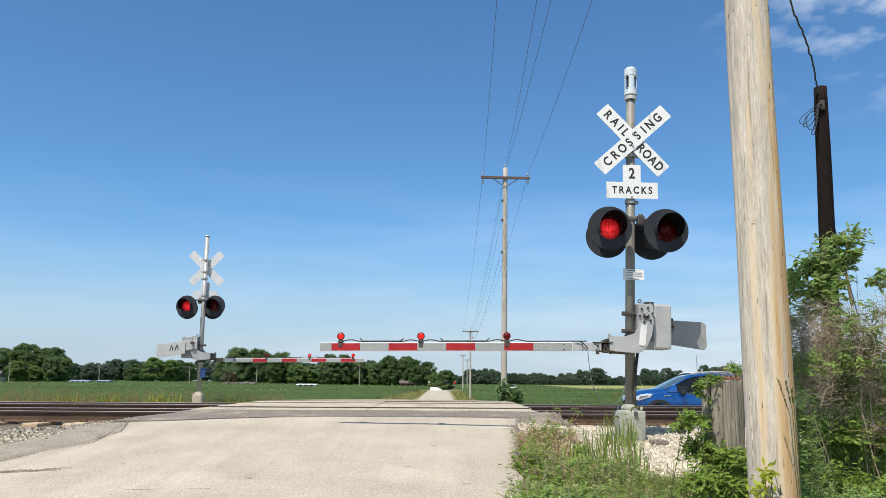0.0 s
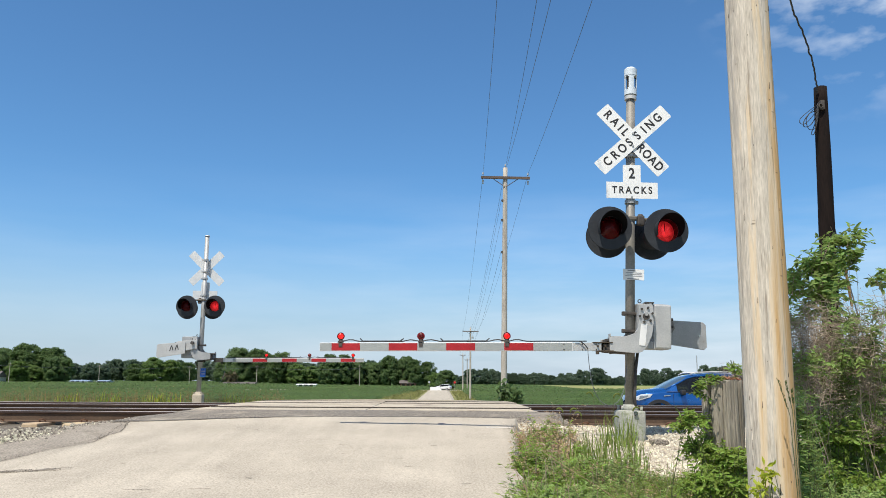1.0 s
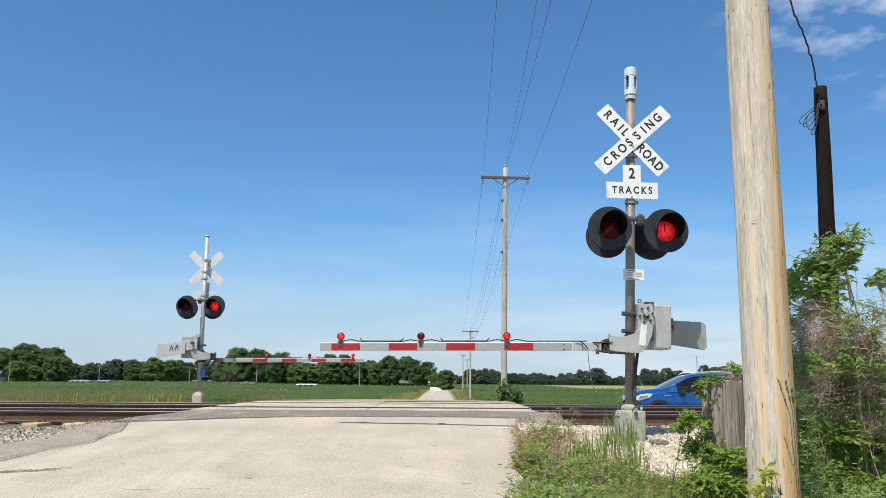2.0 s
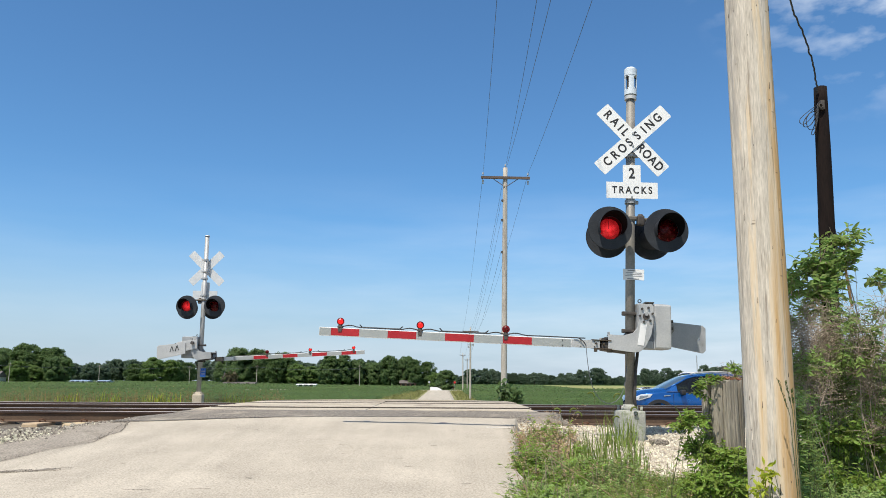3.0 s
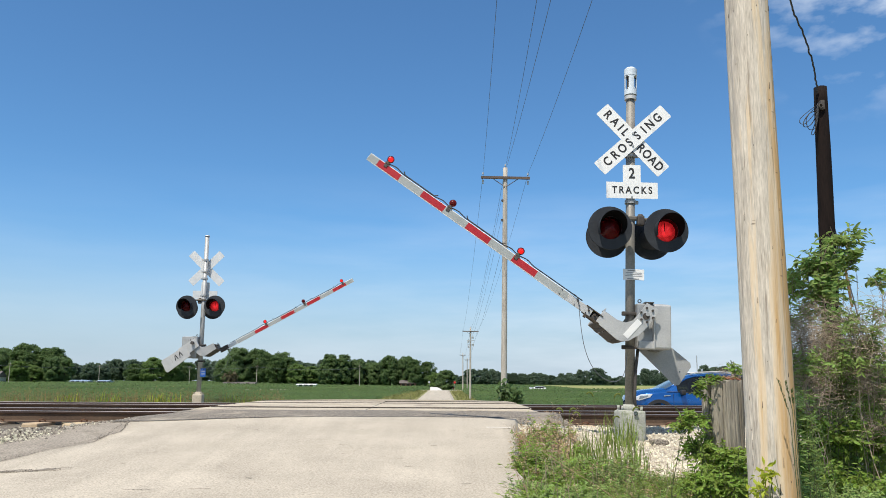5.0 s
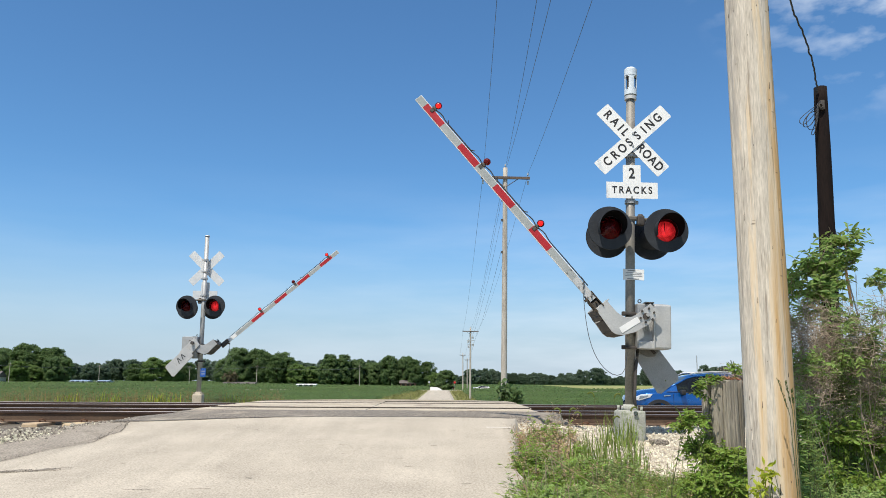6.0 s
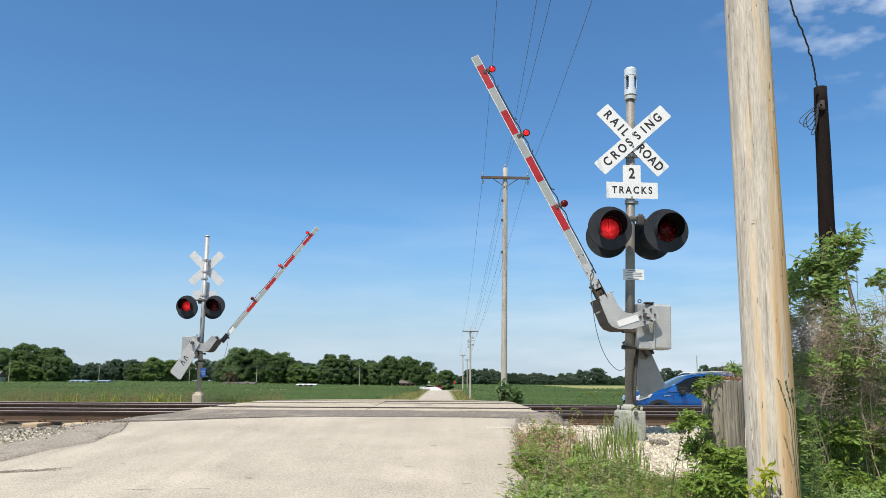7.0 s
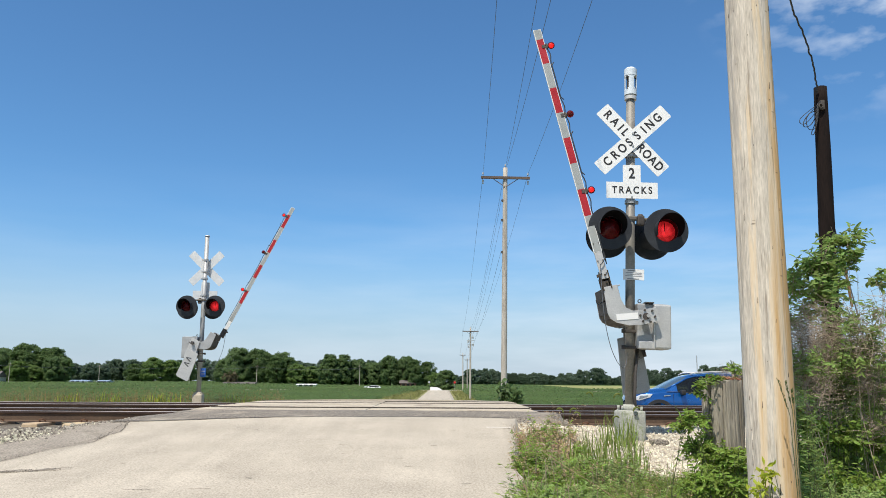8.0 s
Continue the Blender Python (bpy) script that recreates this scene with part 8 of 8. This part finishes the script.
def motions():
    near_rows = [(0.0, 0.1), (2.8, 0.1), (3.0, 2.9), (3.5, 11.3), (4.0, 20.2), (4.5, 28.7), (5.0, 36.5), (5.5, 43.95), (6.0, 51.05), (6.5, 57.85), (7.0, 64.4), (7.5, 70.9), (8.0, 77.45)]
    far_rows = [(0.0, 0), (2.8, 0), (3.0, 2.8), (3.5, 9.4), (4.0, 15.7), (4.5, 22.1), (5.0, 28.0), (5.5, 33.8), (6.0, 39.6), (6.5, 45.3), (7.0, 51.0), (7.5, 56.7), (8.0, 62.5)]
    near_rows = [(t, a - 2.55) for t, a in near_rows]      # the mast leans, the arm rests level
    far_rows = [(t, a + 0.15 + 0.6 * min(1.0, max(0.0, t - 3.0))) for t, a in far_rows]
    for g, m, pv, rows in ((gate_near, NEAR, PIVOT, near_rows), (gate_far, FAR, PIVOT_FAR, far_rows)):
        walk(g, [(t, m @ pose(*pv) @ pose(0, 0, 0, 0, a, 0)) for t, a in rows])
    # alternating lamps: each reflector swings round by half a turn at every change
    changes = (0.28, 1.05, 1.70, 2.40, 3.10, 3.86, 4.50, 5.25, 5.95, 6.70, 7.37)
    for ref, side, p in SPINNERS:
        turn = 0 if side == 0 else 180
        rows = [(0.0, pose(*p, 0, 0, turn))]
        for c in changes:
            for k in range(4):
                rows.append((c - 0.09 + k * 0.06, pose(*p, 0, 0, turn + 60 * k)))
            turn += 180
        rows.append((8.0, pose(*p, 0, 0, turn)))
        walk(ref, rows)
    # slack cables follow the arms
    for (links, m, pv), rows in zip(CABLES, (near_rows, far_rows)):
        times = [r[0] for r in rows]
        keys = [[] for _ in links]
        n = len(links)
        for t, a in rows:
            root = (m @ pose(*pv) @ pose(0, 0, 0, 0, a, 0)) @ Vector(ROOT)
            end = m @ Vector((-0.06, -0.09, 1.13))
            span = (end - root).length
            total = 0.078 * n
            if total <= span * 1.02:
                total = span * 1.02
            lo, hi = 0.0, 4.0
            def hang(u, s):
                # a stiff cable: steep at both ends, round below
                q = root.lerp(end, u - 0.11 * math.sin(2 * math.pi * u))
                q.z = root.z + (end.z - root.z) * u - 4 * s * u * (1 - u)
                return q
            def length(s):
                L, prev = 0.0, root
                for i in range(1, 41):
                    u = i / 40
                    q = hang(u, s)
                    L += (q - prev).length
                    prev = q
                return L
            for _ in range(30):
                mid = (lo + hi) / 2
                lo, hi = (mid, hi) if length(mid) < total else (lo, mid)
            def at_u(u):
                return hang(u, lo)
            fine = [at_u(i / 240) for i in range(241)]
            acc = [0.0]
            for i in range(240):
                acc.append(acc[-1] + (fine[i + 1] - fine[i]).length)
            def at_len(d):
                i = min(239, max(0, int(np.searchsorted(acc, d)) - 1))
                s = (d - acc[i]) / max(1e-6, acc[i + 1] - acc[i])
                return fine[i].lerp(fine[i + 1], s)
            for k in range(n):
                p0, p1 = at_len(acc[-1] * k / n), at_len(acc[-1] * (k + 1) / n)
                q = (p1 - p0).to_track_quat("Z", "Y").to_matrix().to_4x4()
                keys[k].append((t, Matrix.Translation((p0 + p1) / 2) @ q))
        for ln, kk in zip(links, keys):
            walk(ln, kk)
    # plants stirring in a light wind
    for t, (bx, by, bz), amp, ph in SWAY:
        rows = []
        for k in range(17):
            s = k * 0.5
            a = amp * (math.sin(1.9 * s + ph) + 0.5 * math.sin(4.3 * s + 2 * ph))
            rows.append((s, Matrix.Translation((bx, by, bz)) @ pose(0, 0, 0, 0.4 * a, a, 0) @ Matrix.Translation((-bx, -by, -bz))))
        walk(t, rows)
    # traffic on the crossroad, from right to left
    z = -0.45
    def abreast(sight, D):
        return (sight - 784) / 1350 * D
    walk(white_car, [(0.0, pose(abreast(1425, 207), 207, z)), (3.4, pose(abreast(1098, 207), 207, z)), (4.5, pose(abreast(996, 207), 207, z)), (5.9, pose(abreast(862, 207), 207, z)), (6.5, pose(abreast(802, 207), 207, z)), (7.0, pose(abreast(758, 207), 207, z)), (8.0, pose(abreast(662, 207), 207, z))])
    walk(white_van, [(0.0, pose(abreast(900, 208), 208, z)), (0.8, pose(abreast(805, 208), 208, z)), (1.0, pose(abreast(786, 208), 208, z, 0, 0, -20)), (1.3, pose(abreast(776, 213), 214, z, 0, 0, -75)), (1.7, pose(abreast(788, 224), 226, z, 0, 0, -95)), (2.6, pose(abreast(789, 240), 240, z, 0, 0, -92)), (8.0, pose(abreast(790, 270), 270, z, 0, 0, -92))])
    walk(red_car, [(0.0, pose(abreast(790, 228), 228, z, 0, 0, 40)), (6.2, pose(abreast(792, 226), 226, z, 0, 0, 40)), (6.4, pose(abreast(788, 213), 213, z, 0, 0, 10)), (6.6, pose(abreast(774, 211), 211, z)), (6.9, pose(abreast(774, 214), 215, z, 0, 0, -60)), (7.3, pose(abreast(788, 226), 226, z, 0, 0, -100)), (8.0, pose(abreast(790, 240), 240, z, 0, 0, -95))])


motions()
